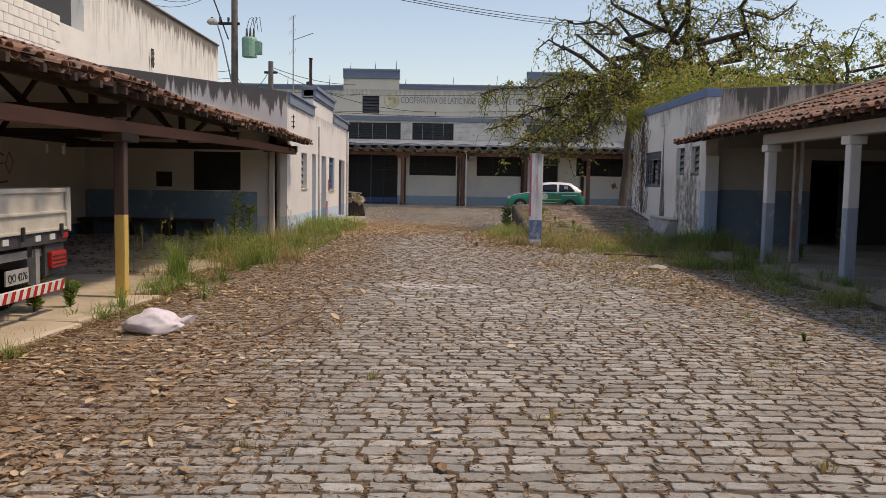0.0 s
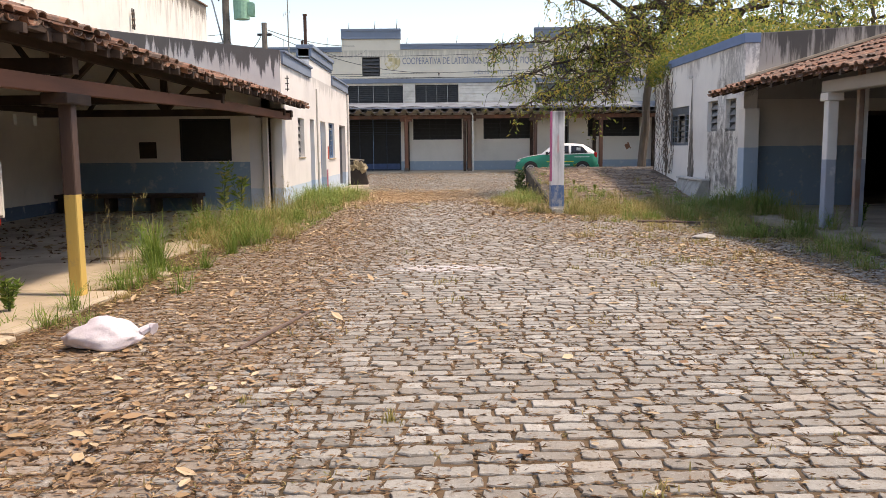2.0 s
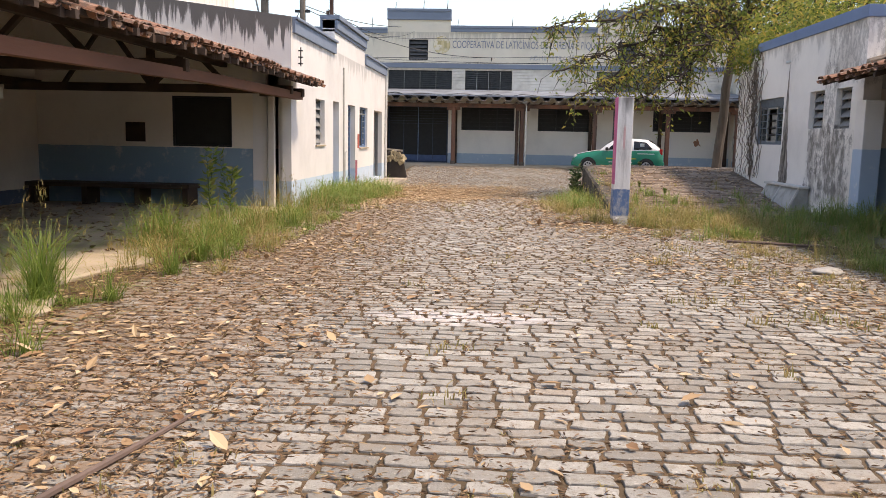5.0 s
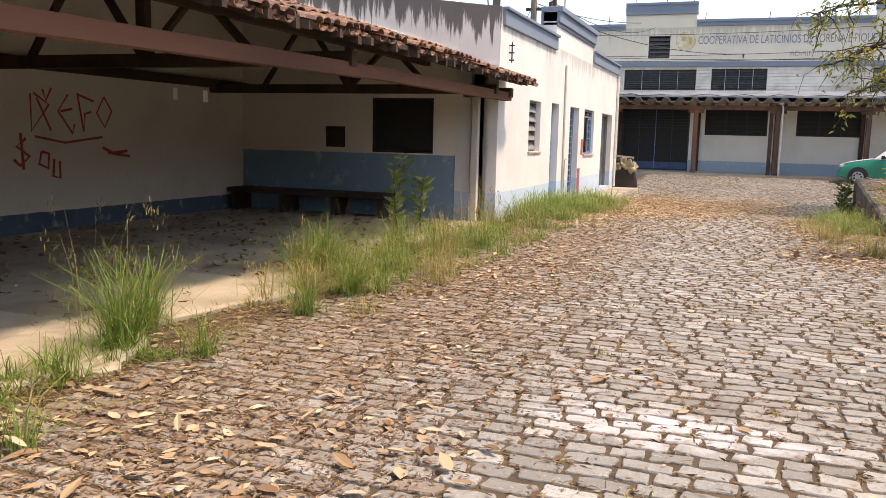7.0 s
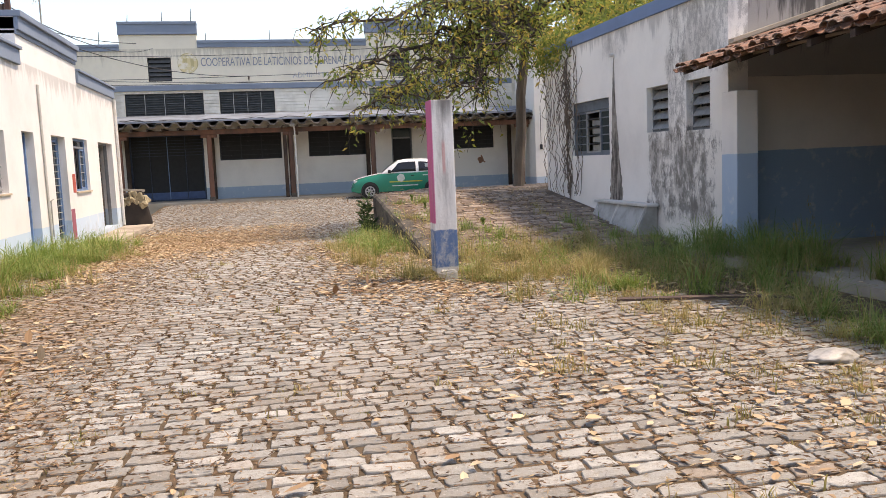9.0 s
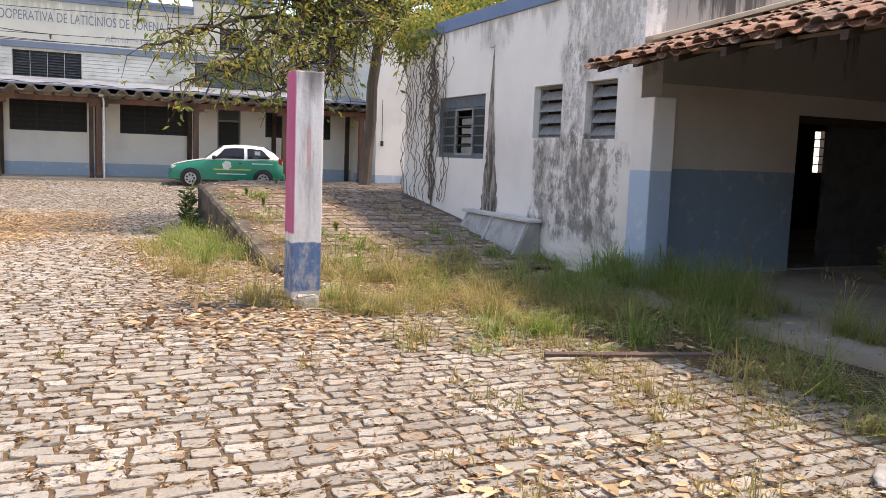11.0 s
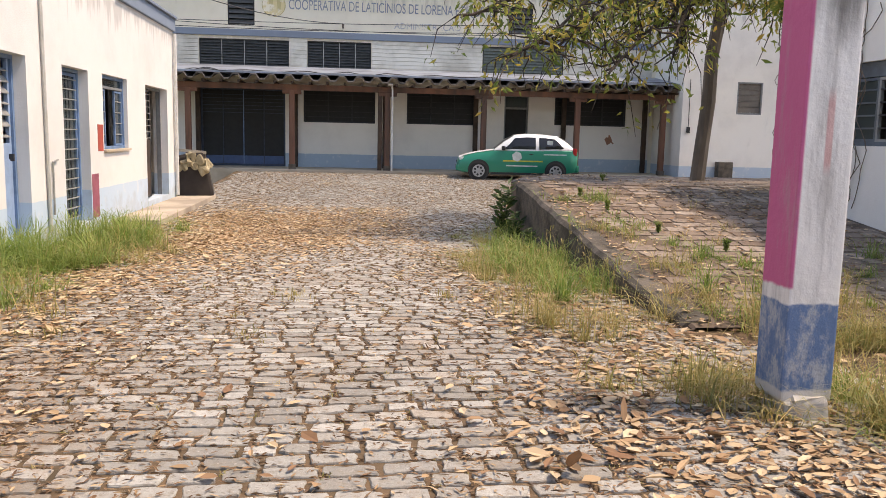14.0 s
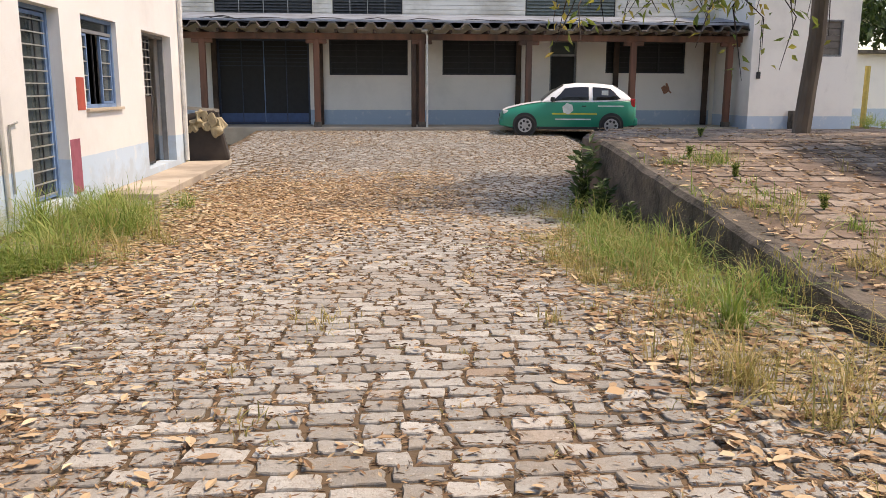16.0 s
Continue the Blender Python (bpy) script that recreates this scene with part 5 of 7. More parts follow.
part("lamp_head", tube([(px - 0.70, py - 0.4, 8.92), (px - 0.85, py - 0.42, 8.98), (px - 1.1, py - 0.45, 8.95), (px - 1.22, py - 0.45, 8.93)], [0.07, 0.16, 0.15, 0.05], 9), simple("grey_lamp_head", (0.55, 0.54, 0.5), 0.5), e)
# second small pole, antenna, rusty post on the parapet
e = empty("small_pole", Matrix.Translation((-7.9, 38.0, -0.45)), "short concrete service pole", "utility pole")
part("shaft", tube([(-7.9, 38, -0.45), (-7.9, 38, 6.75)], [0.15, 0.12], 8), M_POLE, e)
part("crossarm", box(-8.2, -7.6, 37.95, 38.05, 6.2, 6.3), M_IRON, e)
e = empty("tv_antenna", Matrix.Translation((-7.6, 42.0, 6.0)), "tall thin television antenna mast", "antenna")
part("mast", tube([(-7.6, 42.0, 5.5), (-7.6, 42.0, 9.6)], 0.03, 6), M_IRON_LIGHT, e)
part("boom", tube([(-7.55, 42.0, 8.4), (-6.6, 42.0, 8.75)], 0.02, 5), M_IRON_LIGHT, e)
for z in (7.6, 8.6, 9.3):
    for k in range(4):
        part("element", tube([(-7.8 + 0.1 * k, 41.85, z + 0.05 * k), (-7.8 + 0.1 * k, 42.15, z + 0.25 + 0.05 * k)], 0.01, 4), M_IRON_LIGHT, e)
e = empty("parapet_post", Matrix.Translation((XL - 0.1, 24.05, 4.1)), "rusty iron post on the parapet", "post")
part("shaft", box(XL - 0.14, XL - 0.06, 24.0, 24.08, 4.10, 4.86, bev=0.01), simple("rusty_iron", (0.10, 0.05, 0.035), 0.85), e)
part("cap", box(XL - 0.15, XL - 0.05, 23.99, 24.09, 4.86, 4.90), bpy.data.materials["rusty_iron"], e)
for y, x in ((24.1, XL - 0.2), (23.0, XL - 0.2)):
    tagged(part("insulator", tube([(x, y, 3.5 if y < 23.9 else 4.1), (x, y, 3.62 if y < 23.9 else 4.22)], [0.03, 0.045], 7), bpy.data.materials["brown_porcelain"]), "small insulator on the parapet", "insulator")
# tall wall bracket
e = empty("service_bracket", Matrix.Translation((XS + 0.05, 24.4, 4.7)), "iron service bracket on the tall wall", "bracket")
for dy in (0, 0.12):
    part("rod", tube([(XS + 0.08, 24.4 + dy, 4.6), (XS + 0.08, 24.4 + dy, 5.15)], 0.02, 5), M_IRON, e)
for z in (4.7, 4.85, 5.0):
    part("insulator", tube([(XS + 0.08, 24.36, z), (XS + 0.16, 24.36, z)], 0.04, 6), bpy.data.materials["brown_porcelain"], e)
# wires
def wire(a, b, sag, n=14, r=0.014):
    a, b = Vector(a), Vector(b)
    bm = tube([a.lerp(b, k / n) - Vector((0, 0, sag * 4 * (k / n) * (1 - k / n))) for k in range(n + 1)], r, 4)
    return tagged(part("wire", bm, M_IRON), "thin overhead electric wire", "wire", "overhead wires")


for dz in (0, 0.28, 0.5):
    wire((px, py, 12.15 - dz * 0.4), (26, 70, 15.2 - dz), 1.4, r=0.02)
    wire((px, py, 12.15 - dz), (-45, 38, 12.8 - dz), 1.0, r=0.02)
for k in range(4):
    wire((px - 1.2 + 0.3 * k, py, 11.0), (-13.5 - 0.4 * k, 36, 11.5 - 0.5 * k), 1.3, r=0.012)
wire((px, py, 6.6), (-7.9, 38, 6.5), 0.9)
wire((-7.9, 38, 6.5), (-4.6, YF - 0.1, 6.4), 0.2)
wire((-7.9, 38, 6.4), (-0.4, YF - 0.25, 5.05), 0.5)
wire((XL - 0.2, 24.1, 4.25), (-4.0, YF - 0.1, 6.2), 0.4, r=0.01)
for k in range(3):
    wire((px, py, 6.0 + 0.35 * k), (-16, 36, 5.7 + 0.4 * k), 0.3, r=0.012)
# red roof behind the parapet
e = empty("red_shed", Matrix.Translation((-12.0, 44, 0)), "far shed with a red metal roof", "shed")
part("wall", box(-13.8, -11.0, 44, 48, -0.45, 6.0), M_TALL, e)
part("roof", sloped_slab(-13.9, 6.0, -10.9, 6.25, 43.8, 48.2, 0.25), simple("red_sheet_roof", (0.42, 0.06, 0.05), 0.6), e)

# far end on the right: tank house, yellow post, wall
e = empty("tank_house", Matrix.Translation((20.5, 52, 0)), "small pale building with a water tank", "building")
part("wall", box(18.4, 23.5, 52, 56, -0.45, 2.9), M_WING, e)
part("roof", box(18.2, 23.7, 51.6, 56.2, 2.9, 3.05), M_CONC_DARK, e)
part("tank", tube([(19.4, 53.5, 3.05), (19.4, 53.5, 4.3), (19.4, 53.5, 4.5)], [0.75, 0.8, 0.5], 16), simple("grey_tank", (0.40, 0.39, 0.36), 0.8), e)
part("tank_base", box(18.6, 20.4, 52.6, 54.4, 3.05, 3.3), M_CONCRETE, e)
# near-black box paints the unlit inside of this window
part("window", box(18.9, 20.3, 51.95, 52.02, 1.5, 2.2), M_SHADE_BLACK, e)
for k in range(5):
    part("slat", box(18.9, 20.3, 51.9, 51.95, 1.55 + 0.13 * k, 1.6 + 0.13 * k), M_SLAT_GREY, e)
e = empty("yellow_post", Matrix.Translation((15.6, 43.0, -0.45)), "thin yellow painted post", "post")
part("shaft", tube([(15.6, 43, -0.45), (15.6, 43, 2.1)], 0.09, 8), simple("dull_yellow_paint", (0.55, 0.42, 0.12), 0.7), e)
# meter box and dangling cable on the wing wall
e = empty("meter_box", Matrix.Translation((11.0, 40.95, 1.7)), "small dark switch box with a cable", "switch box")
part("box", box(10.93, 11.03, 40.93, 41.0, 1.65, 1.85, bev=0.008), M_IRON, e)
part("cable", tube([(10.98, 40.97, 1.85), (10.97, 40.97, 3.4)], 0.012, 5), M_IRON, e)
e = empty("plinth_box", Matrix.Translation((11.9, 40.8, 0.3)), "low grey block at the foot of the wing", "block")
part("block", box(12.0, 12.5, 40.7, 41.0, -0.2, 0.72, bev=0.015), M_CONC_DARK, e)

# broken concrete slabs at the carport edge
def slab(outline, z, label):
    """A broken slab with an uneven rim: outline points, top height."""
    bm = bmesh.new()
    c = Vector((sum(p[0] for p in outline) / len(outline), sum(p[1] for p in outline) / len(outline)))
    pts = []
    for (xa, ya), (xb, yb) in zip(outline, outline[1:] + outline[:1]):
        for k in range(6):
            t = k / 6
            pts.append((xa + (xb - xa) * t + random.uniform(-0.035, 0.035), ya + (yb - ya) * t + random.uniform(-0.035, 0.035)))
    lo = [bm.verts.new((x, y, -0.1)) for x, y in pts]
    hi = [bm.verts.new((x, y, z - 0.02)) for x, y in pts]
    top = [bm.verts.new((c.x + (x - c.x) * 0.97, c.y + (y - c.y) * 0.97, z + random.uniform(-0.004, 0.004))) for x, y in pts]
    n = len(pts)
    for a, b in ((lo, hi), (hi, top)):
        for k in range(n):
            bm.faces.new((a[k], a[(k + 1) % n], b[(k + 1) % n], b[k]))
    bm.faces.new(top)
    return tagged(part("concrete_slab", bm, M_CONCRETE), label, "slab", "slabs at the carport edge")


for outline, z in (([(-4.95, 11.9), (-3.75, 11.75), (-3.45, 13.2), (-4.9, 13.5)], 0.05), ([(-5.2, 9.5), (-3.7, 9.55), (-3.2, 10.6), (-3.55, 11.3), (-5.1, 11.4)], 0.045),
                   ([(-5.2, 5.2), (-3.55, 5.1), (-3.35, 7.6), (-5.2, 7.7)], 0.045), ([(-5.2, 7.75), (-3.4, 7.7), (-3.25, 9.45), (-5.2, 9.4)], 0.05)):
    slab(outline, z, "pale broken concrete slab with crumbling edge")

# ---- vehicles ----
M_GREEN = Mat("green_car_paint", 0.3).color((0.006, 0.215, 0.135)).m
M_CARWHITE = Mat("white_car_paint", 0.3).color((0.75, 0.75, 0.75)).m
M_CARGLASS = Mat("dark_car_glass", 0.06).color((0.012, 0.013, 0.015)).m
M_TYRE = simple("tyre_rubber", (0.018, 0.018, 0.018), 0.85)
M_RIM = simple("silver_rim", (0.45, 0.45, 0.46), 0.4, 0.5, bump=0)
M_BLACK = simple("black_plastic", (0.02, 0.02, 0.02), 0.6)
M_LAMPRED = Mat("red_lamp_plastic", 0.25).color((0.45, 0.02, 0.02)).m
M_LAMPCLEAR = Mat("clear_lamp_plastic", 0.15).color((0.65, 0.66, 0.66)).m
M_YELLOW = simple("yellow_decal", (0.62, 0.55, 0.06), 0.5, bump=0)
M_DECAL = simple("white_decal", (0.72, 0.74, 0.70), 0.5, bump=0)


def loft(bm, sections):
    """Skins closed rings of equal count, capped at both ends."""
    rings = [[bm.verts.new(p) for p in s] for s in sections]
    n = len(rings[0])
    for r0, r1 in zip(rings, rings[1:]):
        for k in range(n):
            bm.faces.new((r0[k], r0[(k + 1) % n], r1[(k + 1) % n], r1[k]))
    bm.faces.new(rings[0]), bm.faces.new(rings[-1])
    return bm


def wheel(parent, x, y, r, w, side):
    t = part("tyre", tube([(x, y - w / 2, r), (x, y - w / 2 + 0.02, r), (x, y + w / 2 - 0.02, r), (x, y + w / 2, r)], [r - 0.03, r, r, r - 0.03], 28), M_TYRE, None)
    wh = t
    wh.name = "wheel"
    wh.parent, wh.matrix_parent_inverse = parent, place_of(parent).inverted()
    face = y + side * (w / 2 + 0.004)
    part("rim", tube([(x, face - side * 0.02, r), (x, face, r)], [r * 0.70, r * 0.66], 24), M_RIM, wh)
    for k in range(7):
        a = 2 * math.pi * k / 7
        part("vent", tube([(x + 0.42 * r * math.cos(a), face + side * 0.001, r + 0.42 * r * math.sin(a)), (x + 0.42 * r * math.cos(a), face + side * 0.004, r + 0.42 * r * math.sin(a))], 0.13 * r, 7), M_BLACK, wh)
    part("hub", tube([(x, face, r), (x, face + side * 0.01, r)], 0.16 * r, 10), M_RIM, wh)
    return wh


def build_car():
    """A three-door hatchback built about its own origin: nose to -x, width along y."""
    car = empty("hatchback_car", Matrix.Identity(4), "green and white three-door hatchback parked on the setts", "car")
    hw = 0.80
    # x, sill z, top z, half width at sill, half width at belt, half width at top
    st = [(-1.87, 0.36, 0.55, 0.55, 0.58, 0.50), (-1.80, 0.24, 0.68, 0.70, 0.72, 0.62), (-1.62, 0.20, 0.75, 0.76, 0.79, 0.70), (-1.3, 0.19, 0.83, 0.78, 0.81, 0.72),
          (-0.95, 0.19, 0.89, 0.78, 0.815, 0.74), (-0.6, 0.20, 0.94, 0.78, 0.82, 0.77), (0.0, 0.20, 0.94, 0.78, 0.82, 0.79), (0.7, 0.20, 0.95, 0.78, 0.82, 0.79),
          (1.2, 0.20, 0.97, 0.78, 0.815, 0.78), (1.6, 0.22, 0.98, 0.76, 0.80, 0.75), (1.78, 0.26, 0.97, 0.72, 0.76, 0.70), (1.86, 0.36, 0.92, 0.62, 0.68, 0.62)]
    secs = []
    for x, z0, z1, a, b, c in st:
        zm = z0 + 0.62 * (z1 - z0)
        half = [(a * 0.5, z0), (a, z0 + 0.04), (b, z0 + 0.3 * (z1 - z0)), (b + 0.01, zm), (c + 0.3 * (b - c), z1 - 0.05), (c - 0.04, z1), (c * 0.45, z1 + 0.018)]
        secs.append([(x, -y, z) for y, z in half] + [(x, y, z) for y, z in reversed(half)])
    bm = loft(bmesh.new(), secs)
    body = part("body", bm, M_GREEN, car, "green painted body", smooth=False)
    body.data.polygons.foreach_set("use_smooth", [True] * len(body.data.polygons))
    body.data.set_sharp_from_angle(angle=radians(35))
    # hood
    bm = bmesh.new()
    rows = []
    for x, z0, z1, a, b, c in st[1:6]:
        rows.append([bm.verts.new((x, y, z1 + dz)) for y, dz in ((-c * 0.98, 0.006), (-c * 0.45, 0.026), (c * 0.45, 0.026), (c * 0.98, 0.006))])
    for r0, r1 in zip(rows, rows[1:]):
        for k in range(3):
            bm.faces.new((r0[k], r0[k + 1], r1[k + 1], r1[k]))
    part("hood", bm, M_CARWHITE, car, "white painted hood")
    # greenhouse
    def gh(x, zb, zt, wb_, wt):
        half = [(wb_, zb), (wb_ * 0.985, zb + 0.3 * (zt - zb)), (wt + 0.02, zt - 0.06), (wt - 0.05, zt), (wt * 0.5, zt + 0.018)]
        return [(x, -y, z) for y, z in half] + [(x, y, z) for y, z in reversed(half)]
    secs = [gh(-0.72, 0.92, 0.95, 0.76, 0.72), gh(-0.42, 0.92, 1.20, 0.775, 0.66), gh(-0.12, 0.92, 1.385, 0.785, 0.60), gh(0.25, 0.92, 1.425, 0.785, 0.60), gh(0.8, 0.93, 1.415, 0.785, 0.60),
            gh(1.25, 0.95, 1.37, 0.775, 0.59), gh(1.52, 0.96, 1.22, 0.75, 0.60), gh(1.74, 0.96, 1.02, 0.71, 0.64)]
    roof = part("roof", loft(bmesh.new(), secs), M_CARWHITE, car, "white painted roof and pillars", smooth=True)
    roof.data.set_sharp_from_angle(angle=radians(40))
    for s in (-1, 1):
        def side_pt(x, t):
            k = max(i for i in range(len(secs) - 1) if secs[i][0][0] <= x + 1e-6)
            f = (x - secs[k][0][0]) / (secs[k + 1][0][0] - secs[k][0][0])
            lo = Vector(secs[k][1]).lerp(Vector(secs[k + 1][1]), f)
            hi = Vector(secs[k][2]).lerp(Vector(secs[k + 1][2]), f)
            base = Vector(secs[k][0]).lerp(Vector(secs[k + 1][0]), f)
            z = base.z + (hi.z - base.z) * t
            g = (z - lo.z) / max(hi.z - lo.z, 1e-4)
            p = lo.lerp(hi, g) if g > 0 else base.lerp(lo, (z - base.z) / max(lo.z - base.z, 1e-4))
            return Vector((x, s * (abs(p.y) + 0.012), z))
        for nm, xa, xb, poly in (("front_window", -0.5, 0.58, ((-0.48, 0.14), (-0.1, 0.93), (0.55, 0.93), (0.55, 0.10))), ("rear_window", 0.66, 1.5, ((0.66, 0.10), (0.66, 0.93), (1.16, 0.92), (1.42, 0.25), (1.36, 0.12)))):
            bm = bmesh.new()
            xs_ = np.linspace(min(p[0] for p in poly), max(p[0] for p in poly), 9)
            cols = []
            for x in xs_:
                ts = []
                for (xa_, ta), (xb_, tb) in zip(poly, poly[1:] + poly[:1]):
                    if abs(xa_ - xb_) < 1e-6:
                        if abs(x - xa_) < 1e-6:
                            ts += [ta, tb]
                    elif min(xa_, xb_) - 1e-6 <= x <= max(xa_, xb_) + 1e-6:
                        ts.append(ta + (tb - ta) * (x - xa_) / (xb_ - xa_))
                lo_t, hi_t = min(ts), max(ts)
                cols.append([bm.verts.new(side_pt(x, lo_t + (hi_t - lo_t) * q / 4)) for q in range(5)])
            for c0, c1 in zip(cols, cols[1:]):
                for q in range(4):
                    bm.faces.new((c0[q], c0[q + 1], c1[q + 1], c1[q]))
            bmesh.ops.remove_doubles(bm, verts=bm.verts[:], dist=0.0005)
            part(nm, bm, M_CARGLASS, car)
        part("mirror", box(-0.50, -0.38, s * 0.84 - 0.07, s * 0.84 + 0.07, 0.93, 1.06, bev=0.03), M_CARWHITE if s > 0 else M_BLACK, car)
        part("door_handle", box(0.36, 0.48, s * 0.822, s * 0.836, 0.80, 0.83, bev=0.004), M_BLACK, car)
        for xw in (-1.19, 1.18):
            # black disc paints the shaded wheel well; the body has no cut-out
            part("wheel_well_shade", tube([(xw, s * 0.70, 0.30), (xw, s * 0.830, 0.30)], 0.335, 28), M_BLACK, car)
        part("side_stripe", box(-0.45, 0.78, s * 0.828, s * 0.834, 0.585, 0.625), M_YELLOW, car, "yellow side stripe")
        part("badge_decal", tube([(-0.02, s * 0.827, 0.745), (-0.02, s * 0.835, 0.745)], [0.16, 0.16], 6), M_DECAL, car, "pale shield decal")
        part("decal_text", box(-0.35, 0.62, s * 0.826, s * 0.831, 0.44, 0.475), M_DECAL, car)
        part("decal_text", box(0.8, 1.5, s * 0.828, s * 0.832, 0.80, 0.835), M_DECAL, car)
        part("sill_trim", box(-0.82, 0.82, s * 0.78, s * 0.80, 0.18, 0.25), M_BLACK, car)
        part("headlight", box(-1.80, -1.58, s * 0.60 - 0.12, s * 0.60 + 0.12, 0.60, 0.70, bev=0.03), M_LAMPCLEAR, car)
        part("tail_light", box(1.70, 1.83, s * 0.66 - 0.09, s * 0.66 + 0.09, 0.78, 1.02, bev=0.03), M_LAMPRED, car)
        part("notice", box(0.90, 1.08, s * 0.752, s * 0.757, 1.06, 1.24, m=pose(0, 0, 0, s * 0.0)), M_DECAL, car, "white paper notice in the window")
    for i, (x0, z0, x1, z1, w0, w1) in enumerate(((-0.70, 0.955, -0.16, 1.375, 0.70, 0.57), (1.73, 1.03, 1.28, 1.36, 0.62, 0.55))):
        bm = bmesh.new()
        rows = []
        for sec in (secs[0:3] if i == 0 else secs[5:8]):
            edge = [Vector(sec[3]) * 0.75 + Vector(sec[2]) * 0.25, Vector(sec[4]), Vector(sec[5]), Vector(sec[6]) * 0.75 + Vector(sec[7]) * 0.25]
            rows.append([bm.verts.new(p + Vector((-0.012 if i == 0 else 0.012, 0, 0.012))) for p in edge])
        for r0, r1 in zip(rows, rows[1:]):
            for k in range(3):
                bm.faces.new((r0[k], r0[k + 1], r1[k + 1], r1[k]))
        part("windscreen" if i == 0 else "rear_screen", bm, M_CARGLASS, car)
    part("front_bumper", box(-1.90, -1.70, -0.72, 0.72, 0.27, 0.46, bev=0.06), M_GREEN, car)
    part("rear_bumper", box(1.72, 1.92, -0.72, 0.72, 0.28, 0.50, bev=0.06), M_GREEN, car)
    part("grille", box(-1.885, -1.84, -0.3, 0.3, 0.50, 0.58, bev=0.01), M_BLACK, car)
    part("number_plate", box(-1.915, -1.895, -0.2, 0.2, 0.33, 0.45), M_SLAT_GREY, car)
    for xw in (-1.19, 1.18):
        for s in (-1, 1):
            wheel(car, xw, s * 0.757, 0.285, 0.17, s)
    return car


car = build_car()
car.matrix_basis = pose(5.10, 40.4, ground_z(4.5, 39.8) + 0.0, 0, 0, math.degrees(math.atan2(39.485 - 39.809, 6.399 - 4.021)))


def truck():
    """Dropside truck backed out of the carport: its tail faces the yard."""
    t = empty("truck", Matrix.Translation((-5.5, 7.3, 0)), "white dropside truck backed into the carport", "truck")
    X, y0, y1 = -3.83, 6.3, 8.37
    M_TW = simple("chalky_white_truck_paint", (0.66, 0.63, 0.55), 0.5, c2=(0.52, 0.48, 0.40), scale=4)
    M_CH = simple("dark_chassis_paint", (0.06, 0.06, 0.065), 0.7)
    tg = part("tailgate", box(X - 0.03, X, y0, y1, 0.86, 1.28, bev=0.008), M_TW, t, "white ribbed tailgate")
    for z, h in ((1.235, 0.045), (1.03, 0.03), (0.86, 0.03)):
        part("rib", box(X, X + 0.022, y0, y1, z, z + h, bev=0.008), M_TW, tg)
    for y in (y0, y1 - 0.05):
        part("rib", box(X, X + 0.03, y, y + 0.05, 0.86, 1.28, bev=0.008), M_TW, tg)
    for y in (y0 + 0.45, y1 - 0.2, y1 - 0.95):
        part("latch", box(X + 0.022, X + 0.05, y - 0.02, y + 0.02, 0.80, 0.93, bev=0.006), M_IRON, tg)
    part("corner_post", box(X - 0.08, X + 0.03, y1, y1 + 0.03, 0.84, 1.29, bev=0.006), M_TW, t)
    part("side_board", box(X - 3.0, X - 0.03, y1 - 0.03, y1, 0.86, 1.28, bev=0.008), M_TW, t)
    part("side_board", box(X - 3.0, X - 0.03, y0, y0 + 0.03, 0.86, 1.28, bev=0.008), M_TW, t)
    part("bed", box(X - 3.0, X + 0.0, y0, y1, 0.74, 0.86, bev=0.01), M_CH, t, "dark steel bed frame")
    for y in (y1 - 0.33, y1 - 0.62, y1 - 1.2):
        part("reflector", box(X, X + 0.01, y - 0.05, y + 0.05, 0.78, 0.835), M_DECAL, t)
    part("reflector", box(X, X + 0.012, y1 - 0.14, y1 - 0.01, 0.78, 0.835), M_LAMPRED, t)
    for y in (y0 + 0.5, y1 - 0.65):
        part("chassis_rail", box(X - 3.6, X - 0.06, y - 0.05, y + 0.05, 0.52, 0.74), M_CH, t)
    part("cross_member", box(X - 0.14, X - 0.06, y0 + 0.3, y1 - 0.38, 0.62, 0.70, bev=0.01), M_IRON_LIGHT, t)
    part("bracket", box(X - 0.12, X - 0.04, y1 - 0.58, y1 - 0.50, 0.36, 0.70), M_IRON_LIGHT, t)
    lb = part("lamp_board", box(X - 0.06, X - 0.03, y1 - 0.42, y1 - 0.02, 0.43, 0.74), M_CH, t)
    part("tail_lamp", box(X - 0.03, X + 0.02, y1 - 0.37, y1 - 0.06, 0.50, 0.66, bev=0.012), M_LAMPRED, lb, "red rear lamp cluster")
    for k in range(3):
        part("lamp_rib", box(X + 0.018, X + 0.026, y1 - 0.36, y1 - 0.07, 0.53 + 0.04 * k, 0.54 + 0.04 * k), M_BLACK, lb)
    pl = part("number_plate", box(X - 0.05, X - 0.035, y1 - 1.13, y1 - 0.73, 0.41, 0.545), simple("grey_plate", (0.42, 0.42, 0.41), 0.5), t, "grey number plate with black characters")
    cu = bpy.data.curves.new("plate_text", "FONT")
    cu.body, cu.size, cu.extrude = "QO 4276", 0.1, 0.002
    tmp = bpy.data.objects.new("tmp_text", cu)
    scene.collection.objects.link(tmp)
    me = bpy.data.meshes.new_from_object(tmp.evaluated_get(bpy.context.evaluated_depsgraph_get()))
    bpy.data.objects.remove(tmp)
    w = max(v.co.x for v in me.vertices)
    for v in me.vertices:
        v.co = (X - 0.032 + v.co.z, y1 - 1.10 + v.co.x * 0.34 / w, 0.44 + v.co.y)
    me.materials.clear()
    me.materials.append(M_BLACK)
    tx = new("plate_text", me)
